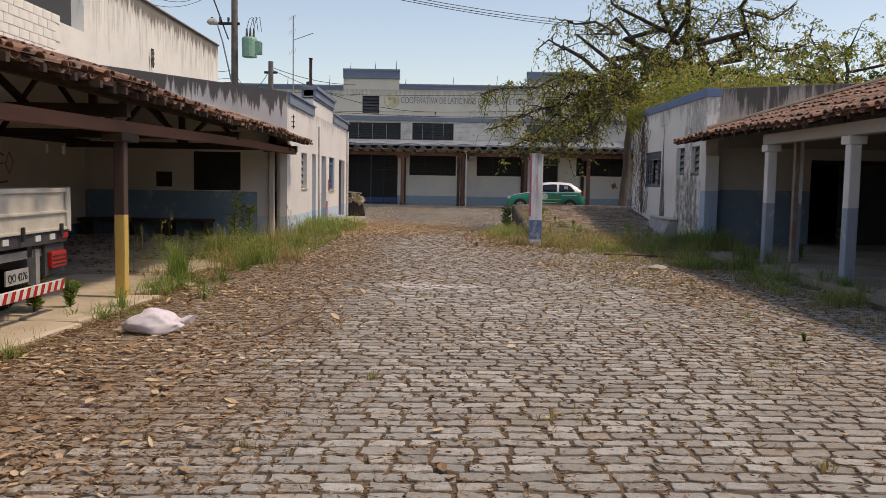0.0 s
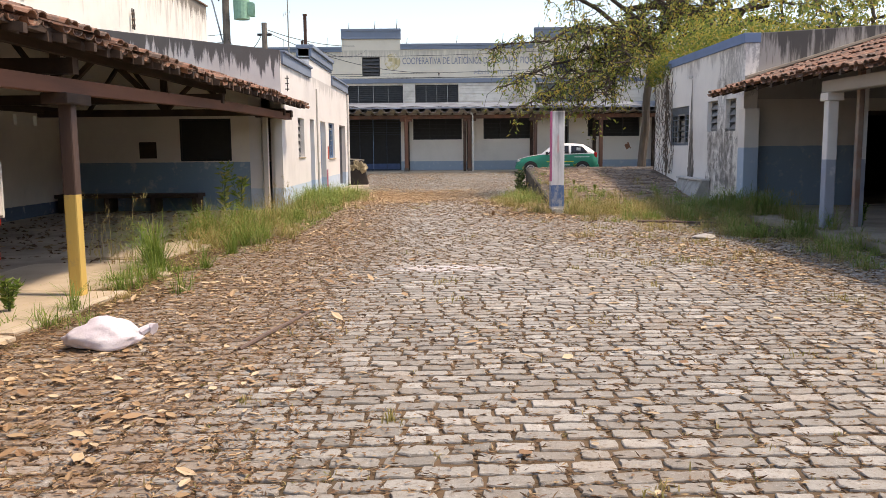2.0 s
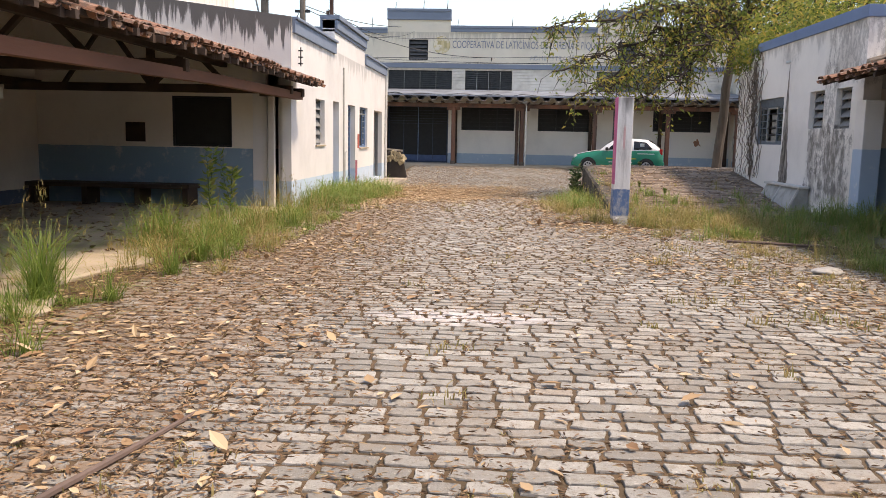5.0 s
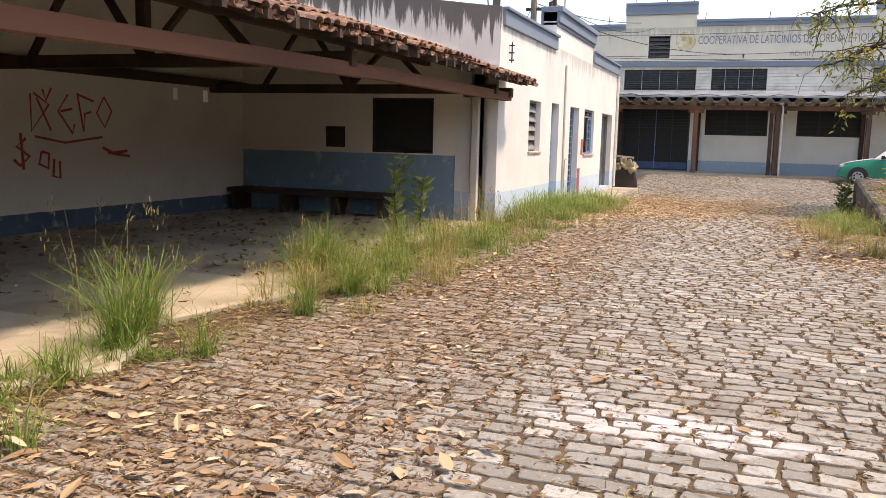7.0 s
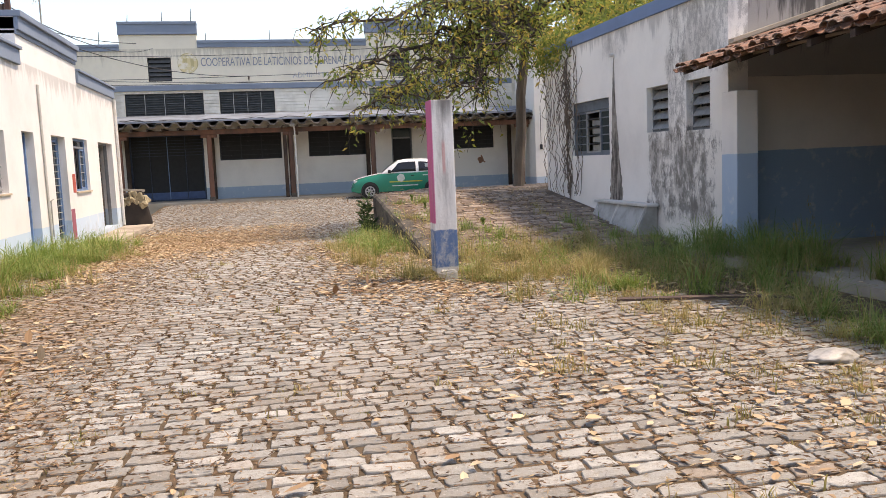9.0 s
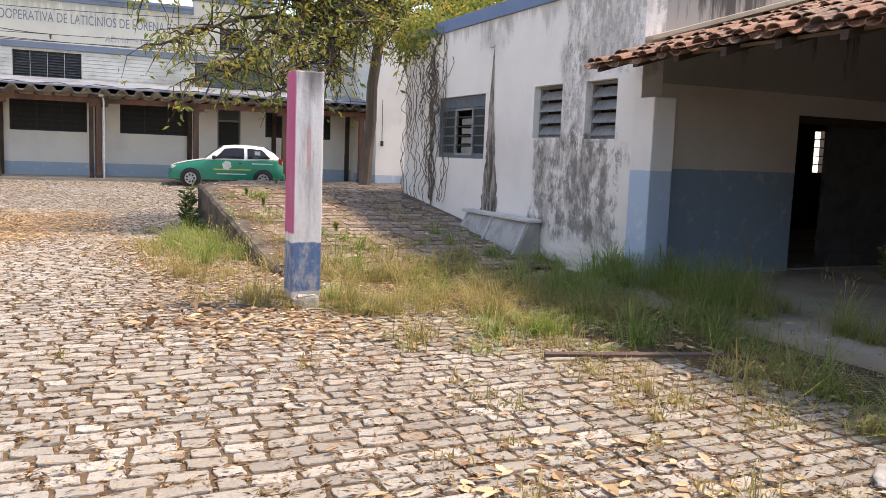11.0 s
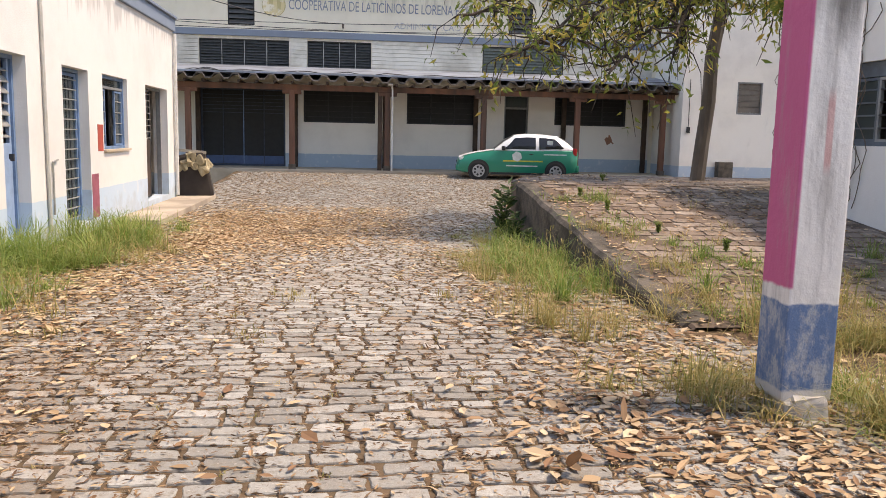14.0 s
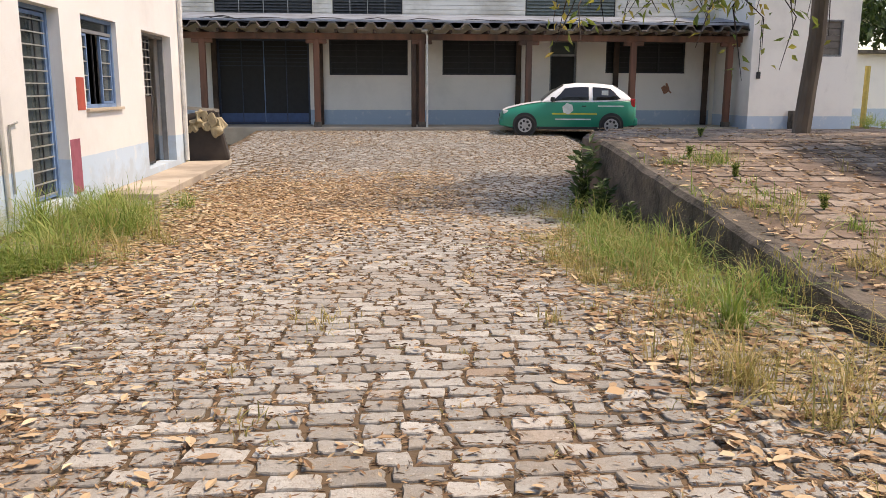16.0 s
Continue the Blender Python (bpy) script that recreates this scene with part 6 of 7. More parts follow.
    tx.parent, tx.matrix_parent_inverse = pl, place_of(pl).inverted()
    bp = part("bumper", box(X - 0.02, X + 0.02, y0 + 0.05, y1 - 0.12, 0.27, 0.37, bev=0.008), M_DECAL, t, "red and white striped bumper bar")
    for k in range(14):
        y = y0 + 0.08 + 0.135 * k
        bm = bmesh.new()
        bm.faces.new([bm.verts.new((X + 0.023, yy, z)) for yy, z in ((y, 0.272), (y + 0.065, 0.272), (y + 0.115, 0.368), (y + 0.05, 0.368))])
        part("stripe", bm, M_LAMPRED, bp)
    for x in (X - 0.75, X - 3.6):
        for y in (y0 + 0.2, y1 - 0.2):
            wheel(t, x, y, 0.36, 0.22, 1 if y > 7.3 else -1)
    cab = part("cab", box(X - 4.45, X - 3.1, y0 + 0.08, y1 - 0.08, 0.5, 1.95, bev=0.12), M_TW, t, "white cab")
    part("rear_window", box(X - 3.1, X - 3.09, y0 + 0.4, y1 - 0.4, 1.35, 1.75), M_CARGLASS, cab)
    return t


truck()

# ---- plants ----
rng = np.random.default_rng(7)


def mesh_obj(name, V, F, mat, smooth=False):
    me = bpy.data.meshes.new(name)
    me.from_pydata(V.tolist() if hasattr(V, "tolist") else V, [], F.tolist() if hasattr(F, "tolist") else F)
    me.materials.append(mat)
    if smooth:
        me.polygons.foreach_set("use_smooth", [True] * len(me.polygons))
    return new(name, me)


def foliage_mat(name, stops, trans=0.35, rough=0.6, patchy=0.0):
    m = Mat(name, rough)
    pick = m.island()
    if patchy:
        pick = m.math("ADD", m.math("MULTIPLY", pick, 0.6), m.math("MULTIPLY", m.math("SUBTRACT", m.noise(1.3, 3, world=True), 0.3), patchy))
    col = m.ramp(pick, stops)
    m.color(col)
    tr = m.node("ShaderNodeBsdfTranslucent")
    m.link(col, tr.inputs[0])
    mix = m.node("ShaderNodeMixShader")
    mix.inputs[0].default_value = trans
    m.link(m.b.outputs[0], mix.inputs[1])
    m.link(tr.outputs[0], mix.inputs[2])
    m.link(mix.outputs[0], m.nt.nodes["Material Output"].inputs[0])
    return m.m


M_GRASS = foliage_mat("green_grass", [(0.0, (0.10, 0.18, 0.035)), (0.45, (0.20, 0.30, 0.06)), (0.75, (0.34, 0.37, 0.11)), (1.0, (0.54, 0.45, 0.22))], 0.4, 0.6, 1.1)
M_DRYGRASS = foliage_mat("dry_grass", [(0.0, (0.20, 0.23, 0.07)), (0.4, (0.36, 0.31, 0.11)), (0.75, (0.50, 0.38, 0.17)), (1.0, (0.40, 0.24, 0.14))], 0.4, 0.6, 0.9)
M_LITTER = foliage_mat("dry_leaf_litter", [(0.0, (0.23, 0.12, 0.06)), (0.3, (0.39, 0.25, 0.135)), (0.65, (0.53, 0.38, 0.225)), (1.0, (0.68, 0.54, 0.36))], 0.15, 0.7)
M_STRAW = foliage_mat("brown_straw_litter", [(0.0, (0.10, 0.06, 0.036)), (0.5, (0.21, 0.125, 0.07)), (0.85, (0.30, 0.20, 0.11)), (1.0, (0.48, 0.35, 0.20))], 0.1, 0.8)
M_MAT = foliage_mat("brown_leaf_crumbs", [(0.0, (0.12, 0.065, 0.035)), (0.5, (0.25, 0.145, 0.075)), (0.85, (0.38, 0.25, 0.135)), (1.0, (0.56, 0.41, 0.25))], 0.1, 0.8)
M_LEAF = foliage_mat("tree_leaf", [(0.0, (0.11, 0.17, 0.035)), (0.45, (0.23, 0.28, 0.06)), (0.8, (0.42, 0.38, 0.08)), (1.0, (0.60, 0.42, 0.10))], 0.55, 0.5)
M_DARKLEAF = foliage_mat("dark_shrub_leaf", [(0.0, (0.03, 0.06, 0.018)), (1.0, (0.09, 0.14, 0.04))], 0.3, 0.5)
M_BARK = simple("dark_bark", (0.075, 0.055, 0.042), 0.95, c2=(0.035, 0.027, 0.022), scale=4, fine=30, bump=0.02)


def surf_z(x, y):
    if 2.28 < x and 20.2 < y < 40:
        if x > ramp_left(y):
            return ramp_z(y)
    if x < -3.78:
        return 0.02
    if x > 5.35 and y < 18.9:
        return 0.10
    return ground_z(x, y)


M_TRUNK = simple("grey_brown_trunk_bark", (0.20, 0.165, 0.135), 0.95, c2=(0.11, 0.09, 0.075), scale=4, fine=30, bump=0.02, stretch=(1, 1, 0.25))


def blades(P, H, lean=0.35, width=0.006):
    """Tapering grass blades rooted at P with heights H."""
    n = len(P)
    a = rng.uniform(0, 2 * np.pi, n)
    tilt = np.abs(rng.normal(0, lean, n)) + 0.08
    d = np.stack([np.cos(a), np.sin(a), np.zeros(n)], 1)
    s = np.stack([-np.sin(a), np.cos(a), np.zeros(n)], 1) * (width * rng.uniform(0.6, 1.5, n))[:, None]
    up = np.array([0, 0, 1.0])
    H = H[:, None]
    t = tilt[:, None]
    p1 = P + up * H * 0.5 + d * H * t * 0.25
    p2 = P + up * H * 0.85 * (1 - 0.15 * t) + d * H * t * 0.65
    p3 = P + up * H * np.maximum(0.5, 1 - 0.4 * t) + d * H * t * 1.15
    V = np.stack([P - s, P + s, p1 - s * 0.85, p1 + s * 0.85, p2 - s * 0.5, p2 + s * 0.5, p3], 1).reshape(-1, 3)
    b = np.arange(n)[:, None] * 7
    F = [*(b + np.array([0, 1, 3, 2])).tolist(), *(b + np.array([2, 3, 5, 4])).tolist(), *(b + np.array([4, 5, 6])).tolist()]
    return V, F


def patch_points(patches, hscale=1.0):
    """Clumps in boxes: x0, x1, y0, y1, clumps, blades in one, height."""
    P, H = [], []
    for x0, x1, y0, y1, nc, nb, h in patches:
        cx, cy = rng.uniform(x0, x1, nc), rng.uniform(y0, y1, nc)
        for i in range(nc):
            if noise.noise(Vector((cx[i] * 1.5, cy[i] * 1.1, h * 9))) < -0.12:
                continue
            k = int(nb * 1.9 * rng.uniform(0.25, 1.7))
            r = np.abs(rng.normal(0, rng.uniform(0.05, 0.15), k))
            a = rng.uniform(0, 6.283, k)
            hx, hy = cx[i] + r * np.cos(a), cy[i] + r * np.sin(a)
            hh = h * 0.85 * rng.uniform(0.25, 1.5) * rng.uniform(0.25, 1.2, k)
            for x, y, q in zip(hx, hy, hh):
                P.append((x, y, surf_z(x, y) - 0.01))
                H.append(q)
    return np.array(P), np.array(H)


GREEN = [(-3.9, -2.9, 13.3, 20.0, 80, 34, 0.40), (-3.3, -2.5, 13.0, 20.0, 50, 22, 0.2), (-4.2, -3.3, 14.0, 18.5, 46, 40, 0.56), (-3.65, -2.65, 20.5, 25.6, 120, 40, 0.46), (-3.4, -2.6, 25, 28.0, 34, 34, 0.3),
         (-3.6, -3.0, 9.6, 11.0, 20, 36, 0.28), (-3.7, -3.2, 8.0, 9.0, 12, 26, 0.22), (4.4, 6.2, 16.6, 19.0, 90, 38, 0.46), (5.2, 5.98, 18.8, 20.9, 40, 34, 0.42), (4.2, 5.9, 13.2, 16.8, 80, 32, 0.36), (4.4, 5.5, 9.5, 13.4, 55, 28, 0.28),
         (1.45, 2.25, 21.0, 25.8, 62, 34, 0.33), (1.9, 2.25, 22, 26.2, 40, 30, 0.45), (2.5, 5.8, 20.2, 22.5, 40, 24, 0.26), (2.6, 3.6, 22.0, 25.6, 22, 20, 0.2), (14.2, 18, 41.5, 46, 60, 30, 0.5), (2.4, 4.6, 16.2, 20.4, 50, 26, 0.26)]
DRY = [(-3.7, -3.1, 5.0, 13.0, 46, 16, 0.15), (-3.6, -2.5, 12.6, 20.0, 85, 24, 0.34), (-3.9, -3.0, 13.0, 19.5, 40, 20, 0.6), (-3.3, -2.2, 20.5, 26, 50, 22, 0.32), (2.2, 4.8, 16.8, 20.8, 190, 24, 0.30), (2.8, 5.4, 13.2, 16.6, 110, 18, 0.16), (4.2, 5.4, 8, 13.2, 70, 18, 0.16), (1.1, 2.2, 19.4, 25.5, 75, 28, 0.27), (4.0, 5.9, 14.0, 19.5, 70, 22, 0.36), (1.7, 2.5, 18.0, 19.0, 18, 24, 0.24),
       (2.4, 2.9, 20.5, 23.5, 24, 20, 0.24), (1.0, 2.0, 23.5, 27.5, 34, 22, 0.26), (2.2, 5.6, 20.2, 25.5, 40, 16, 0.18), (0.7, 1.9, 18.6, 22, 26, 18, 0.2)]
V, F = blades(*patch_points(GREEN), 1.35, 0.0036)
tagged(mesh_obj("grass", V, F, M_GRASS), "uncut green grass along the walls", "grass", kind="stuff")
V, F = blades(*patch_points(DRY), 1.3, 0.0028)
tagged(mesh_obj("dry_grass", V, F, M_DRYGRASS), "yellowed dry grass in tufts", "grass", kind="stuff")
# small tufts between the setts
TUFT = [(-2.6, 5.0, 3.5, 20, 95, 14, 0.07), (-2.4, 2.0, 20, 34, 50, 14, 0.08), (1.5, 5.0, 11, 18, 150, 16, 0.11)]
V, F = blades(*patch_points(TUFT), 0.6, 0.004)
tagged(mesh_obj("sett_tufts", V, F, M_DRYGRASS), "small weeds sprouting between the setts", "grass", kind="stuff")
# feathery seed heads above the grass
P, H = patch_points([(-3.8, -3.0, 12.5, 19.5, 40, 3, 0.62), (-4.5, -3.9, 11.2, 12.8, 12, 3, 0.75), (4.4, 6, 15, 19, 30, 3, 0.6), (1.5, 2.2, 21, 25, 18, 3, 0.5)])
V1, F1 = blades(P, H, 0.3, 0.003)
tips = V1.reshape(-1, 7, 3)[:, 6]
Q = np.repeat(tips, 12, 0) + rng.normal(0, 0.018, (len(tips) * 12, 3)) - np.array([0, 0, 1]) * rng.uniform(0, 0.12, (len(tips) * 12, 1))
V2, F2 = blades(Q, rng.uniform(0.03, 0.06, len(Q)), 0.8, 0.003)
tagged(mesh_obj("seed_stalks", np.concatenate([V1, V2]), F1 + [[i + len(V1) for i in f] for f in F2], M_DRYGRASS), "thin stalks with feathery seed heads", "grass", kind="stuff")


def grass_tuft(x, y, h, n, label, mat, spread=0.055):
    """One clump of long blades that arch outwards from a narrow foot."""
    r, a = np.abs(rng.normal(0, spread, n)), rng.uniform(0, 6.283, n)
    px_, py_ = x + r * np.cos(a), y + r * np.sin(a) * 1.4
    P = np.array([(u, v, surf_z(u, v) - 0.01) for u, v in zip(px_, py_)])
    V, F = blades(P, h * rng.uniform(0.3, 1.2, n), 1.0, 0.003)
    return tagged(mesh_obj("grass_tuft", V, F, mat), label, "grass", "tufts at the carport edge", "stuff")


for x, y, h, n in ((-3.5, 10.95, 0.72, 240), (-3.75, 11.5, 0.66, 200), (-3.3, 10.3, 0.3, 90), (-2.98, 11.1, 0.36, 90), (-2.75, 9.5, 0.38, 60), (-3.0, 12.4, 0.4, 130), (-3.35, 8.55, 0.32, 90), (-3.85, 14.3, 0.6, 240), (-3.05, 13.3, 0.46, 180), (-2.95, 7.9, 0.2, 60), (-3.3, 6.2, 0.2, 90), (-3.5, 5.2, 0.22, 90)):
    grass_tuft(x, y, h, n, "arching clump of long green grass", M_GRASS)
for x, y, h, n in ((2.45, 18.2, 0.34, 240), (2.75, 17.9, 0.26, 160), (1.72, 18.75, 0.28, 180), (3.6, 17.6, 0.36, 240), (4.7, 15.4, 0.2, 120), (3.4, 15.3, 0.14, 90), (4.1, 14.2, 0.16, 100), (1.3, 20.4, 0.3, 200), (-0.6, 21.65, 0.09, 80), (-0.9, 13.6, 0.06, 60), (3.3, 8.8, 0.10, 60), (2.6, 6.4, 0.08, 50)):
    grass_tuft(x, y, h, n, "yellowing clump of dry grass", M_DRYGRASS, 0.12)


def leaf_cloud(C, N, L, W, curl=0.25):
    """Diamond leaves bent along the midrib: centres C, directions N."""
    n = len(C)
    d = N / np.linalg.norm(N, axis=1, keepdims=True)
    r = rng.normal(0, 1, (n, 3))
    s = np.cross(d, r)
    s /= np.linalg.norm(s, axis=1, keepdims=True) + 1e-9
    u = np.cross(s, d)
    l, w = (L * rng.uniform(0.65, 1.3, n))[:, None], (W * rng.uniform(0.7, 1.25, n))[:, None]
    V = np.stack([C, C + d * l * 0.45 + s * w * 0.5 + u * w * curl, C + d * l - u * l * curl * 0.5, C + d * l * 0.45 - s * w * 0.5 + u * w * curl, C + d * l * 0.5], 1).reshape(-1, 3)
    b = np.arange(n)[:, None] * 5
    F = [*(b + np.array([0, 1, 4])).tolist(), *(b + np.array([1, 2, 4])).tolist(), *(b + np.array([2, 3, 4])).tolist(), *(b + np.array([3, 0, 4])).tolist()]
    return V, F


def flat_leaves(C, N, L, W):
    """Fallen leaves: pointed ovals, cupped a little, lying at odd angles."""
    n = len(C)
    d = N / np.linalg.norm(N, axis=1, keepdims=True)
    up = np.array([0, 0, 1.0]) + rng.normal(0, 0.16, (n, 3))
    s = np.cross(d, up)
    s /= np.linalg.norm(s, axis=1, keepdims=True) + 1e-9
    u = np.cross(s, d)
    l, w = (L * rng.uniform(0.5, 1.3, n))[:, None], (W * rng.uniform(0.6, 1.3, n))[:, None]
    c = (rng.uniform(0.0, 0.30, n) * W)[:, None]
    ring = [(0, 0, 0.2), (0.25, 0.42, 0.8), (0.6, 0.5, 1.0), (1, 0.05, 0.3), (0.62, -0.46, 0.9), (0.28, -0.44, 0.7)]
    P = [C + d * l * a + s * w * b + u * c * k for a, b, k in ring] + [C + d * l * 0.3, C + d * l * 0.62]
    V = np.stack(P, 1).reshape(-1, 3)
    b = np.arange(n)[:, None] * 8
    F = []
    for q in ((0, 6, 1), (1, 6, 7, 2), (2, 7, 3), (3, 7, 4), (4, 7, 6, 5), (5, 6, 0)):
        F += (b + np.array(q)).tolist()
    return V, F


def litter(patches, mat, name, label, L, W, flat=0.25, lift=0.018):
    C = []
    for x0, x1, y0, y1, n in patches:
        # drifts: points gather round random centres
        k = max(4, n // 40)
        cx, cy = rng.uniform(x0, x1, k), rng.uniform(y0, y1, k)
        i = rng.integers(0, k, n)
        X, Y = cx[i] + rng.normal(0, 0.35, n), cy[i] + rng.normal(0, 0.35, n)
        u = rng.random(n) < 0.35
        X[u], Y[u] = rng.uniform(x0, x1, u.sum()), rng.uniform(y0, y1, u.sum())
        for x, y in zip(X, Y):
            if -3.72 < x < 5.9:
                C.append((x, y, surf_z(x, y) + lift + rng.uniform(0, 0.012)))
    C = np.array(C)
    N = rng.normal(0, 1, (len(C), 3))
    N[:, 2] *= flat * 0.25
    V, F = flat_leaves(C, N, L, W)
    low = np.repeat(C[:, 2] - 0.012, 8)
    V[:, 2] = np.maximum(V[:, 2], low)
    return tagged(mesh_obj(name, V, F, mat), label, "leaves", kind="stuff")


litter([(-3.7, -2.9, 4, 14, 420), (-3.2, -1.0, 3.6, 9.0, 480), (-3.0, -1.3, 9.0, 15.0, 480), (-2.9, -1.4, 15, 21, 380), (-0.8, 4.5, 3.4, 12, 120), (2.4, 5.4, 5, 13.5, 600), (2.6, 4.2, 9.5, 12.5, 380), (-1.2, 2.6, 12, 20, 170), (1.6, 5.4, 13.0, 18.5, 700),
        (-2.6, 1.0, 26.0, 32.5, 6400), (-2.6, -0.2, 25.0, 31.0, 4500), (-2.9, -2.1, 20.0, 23.0, 500), (-2.8, -0.6, 22.5, 26.0, 800), (-2.9, -1.7, 22.0, 30.0, 2000), (0.9, 2.3, 17.0, 25.5, 2300), (2.4, 5.9, 17, 26, 2000), (2.5, 9, 26, 32, 700), (-3.0, 4.0, 33, 41.3, 900), (-3.0, -2.1, 19.5, 26, 700), (-1.5, 1.2, 19, 26, 160)],
       M_LITTER, "leaf_litter", "brown and tan fallen leaves strewn over the setts", 0.078, 0.035, 0.25, 0.018)
# larger pale leaves, curled up at the rim
litter([(-3.2, -1.2, 3.6, 9.0, 120), (-3.0, -1.4, 9.0, 20.0, 150), (0.6, 5.2, 4, 13, 60), (1.0, 5.2, 13, 20, 150), (-1.5, 1.0, 4, 20, 30), (0.9, 2.3, 18, 25, 170), (-2.9, -1.6, 20, 27, 90)],
       M_LITTER, "curled_leaves", "large pale curled leaves lying on the litter", 0.115, 0.05, 0.9, 0.022)
# matted brown litter
litter([(-3.7, -3.1, 4, 14, 8000), (-3.3, -0.9, 3.5, 9.5, 14000), (-3.2, -1.0, 9.5, 16.0, 13000), (-3.1, -0.9, 16, 22, 7000), (2.6, 5.4, 5, 13.5, 6000), (2.6, 4.4, 9.5, 12.5, 2500), (1.0, 5.4, 13, 20, 12000), (0.7, 2.3, 17, 25, 5000), (-2.8, 1.6, 20, 32, 6000), (-1.2, 2.4, 11, 20, 5000), (-1.0, 2.6, 3, 11, 2200), (2.4, 5.8, 20.3, 26, 3500)],
       M_MAT, "brown_litter", "matted brown leaf crumbs over the setts", 0.042, 0.010, 0.15, 0.013)
# debris on the carport floor
n = 900
C = np.stack([rng.uniform(-8.4, -4.0, n), rng.uniform(11, 19.5, n), np.full(n, 0.03)], 1)
N = rng.normal(0, 1, (n, 3)) * np.array([1, 1, 0.2])
V, F = leaf_cloud(C, N, 0.11, 0.045)
V[:, 2] = np.maximum(V[:, 2], 0.022)
tagged(mesh_obj("floor_debris", V, F, M_STRAW), "dark leaves and rubbish on the carport floor", "debris", kind="stuff")


# broad-leaved weeds
def weed(x, y, h, n, label, seed, mat=None, category="weed", name="weed"):
    r = np.random.default_rng(seed)
    e = empty(name, Matrix.Translation((x, y, surf_z(x, y))), label, category)
    bm, C, N = bmesh.new(), [], []
    for k in range(n):
        a, sp = r.uniform(0, 6.28), r.uniform(0.05, 0.35) * h
        pts = [Vector((x, y, surf_z(x, y))) + Vector((math.cos(a) * sp * t * t, math.sin(a) * sp * t * t, h * t * r.uniform(0.8, 1.1))) for t in (0, 0.35, 0.7, 1.0)]
        add_tube(bm, pts, [0.008, 0.006, 0.005, 0.002], 5)
        for t in np.linspace(0.2, 1, 14):
            i = min(int(t * 3), 2)
            p = pts[i].lerp(pts[i + 1], t * 3 - i)
            for j in range(2):
                b = r.uniform(0, 6.28)
                C.append(p)
                N.append((math.cos(b), math.sin(b), r.uniform(0.1, 0.9)))
    part("stem", bm, M_DARKLEAF, e)["kind"] = "stuff"
    V, F = leaf_cloud(np.array(C), np.array(N), 0.16 * min(1, h * 1.6), 0.05 * min(1, h * 1.6))
    ob = mesh_obj("leaves", V, F, mat or M_GRASS)
    ob.parent, ob.matrix_parent_inverse = e, e.matrix_basis.inverted()
    ob["kind"] = "stuff"
    return e


for i, (x, y, h, n) in enumerate(((-4.05, 8.1, 0.42, 8), (-4.3, 7.2, 0.34, 7), (-4.6, 6.9, 0.3, 6), (-3.85, 8.45, 0.3, 6))):
    weed(x, y, h, n, "leafy green weed at the slab edge", 20 + i)
for i, (x, y, h, n) in enumerate(((-4.35, 17.2, 1.0, 3), (-4.15, 17.6, 0.9, 3))):
    weed(x, y, h, n, "tall thin weed beside the carport", 30 + i)
for i, (x, y, h, n) in enumerate(((8.6, 17.6, 0.42, 6), (8.2, 16.6, 0.35, 6), (6.4, 14.6, 0.3, 5))):
    weed(x, y, h, n, "leafy weed growing on the porch floor", 40 + i)
for i, (x, y, h, n) in enumerate(((2.06, 26.35, 0.85, 6), (2.1, 25.6, 0.5, 4), (2.12, 24.6, 0.35, 4))):
    weed(x, y, h, n, "dark green shrub against the ramp wall", 50 + i, M_DARKLEAF, "shrub", "shrub")
for i, (x, y) in enumerate(((3.0, 24.4), (3.2, 23.2), (2.9, 25.3), (3.9, 27.5), (3.6, 22.4))):
    weed(x, y, 0.13, 9, "small green weed on the ramp paving", 60 + i)
weed(3.3, 7.4, 0.09, 8, "small weed between the setts", 72)
# yellow flowers by the slab
for i, (x, y) in enumerate(((-4.05, 7.6), (-4.0, 6.6), (-3.95, 6.55))):
    e = empty("flower", Matrix.Translation((x, y, 0)), "small yellow flower on a thin stem", "flower")
    part("stem", tube([(x, y, 0), (x + 0.02, y, 0.3 - 0.06 * i)], 0.004, 4), M_GRASS, e)
    bm = bmesh.new()
    for k in range(7):
        a = 6.283 * k / 7
        c = Vector((x + 0.02, y, 0.3 - 0.06 * i))
        bm.faces.new([bm.verts.new(c + Vector((math.cos(a + o) * r_, math.sin(a + o) * r_, z))) for o, r_, z in ((0, 0.0, 0), (-0.3, 0.03, 0.012), (0, 0.045, 0.01), (0.3, 0.03, 0.012))])
    part("petals", bm, simple("yellow_petal", (0.75, 0.55, 0.03), 0.6) if i == 0 else bpy.data.materials["yellow_petal"], e)


# ---- trees ----
def bend(a, b, n, wob, r, sag=0.0):
    a, b = Vector(a), Vector(b)
    off = [Vector((r.normal(), r.normal(), r.normal() * 0.7)) * wob for _ in range(n + 1)]
    out = []
    for k in range(n + 1):
        t = k / n
        p = a.lerp(b, t) + off[k] * math.sin(math.pi * min(t * 1.0, 1)) + Vector((0, 0, 1)) * (sag * math.sin(math.pi * t))
        out.append(p)
    return out


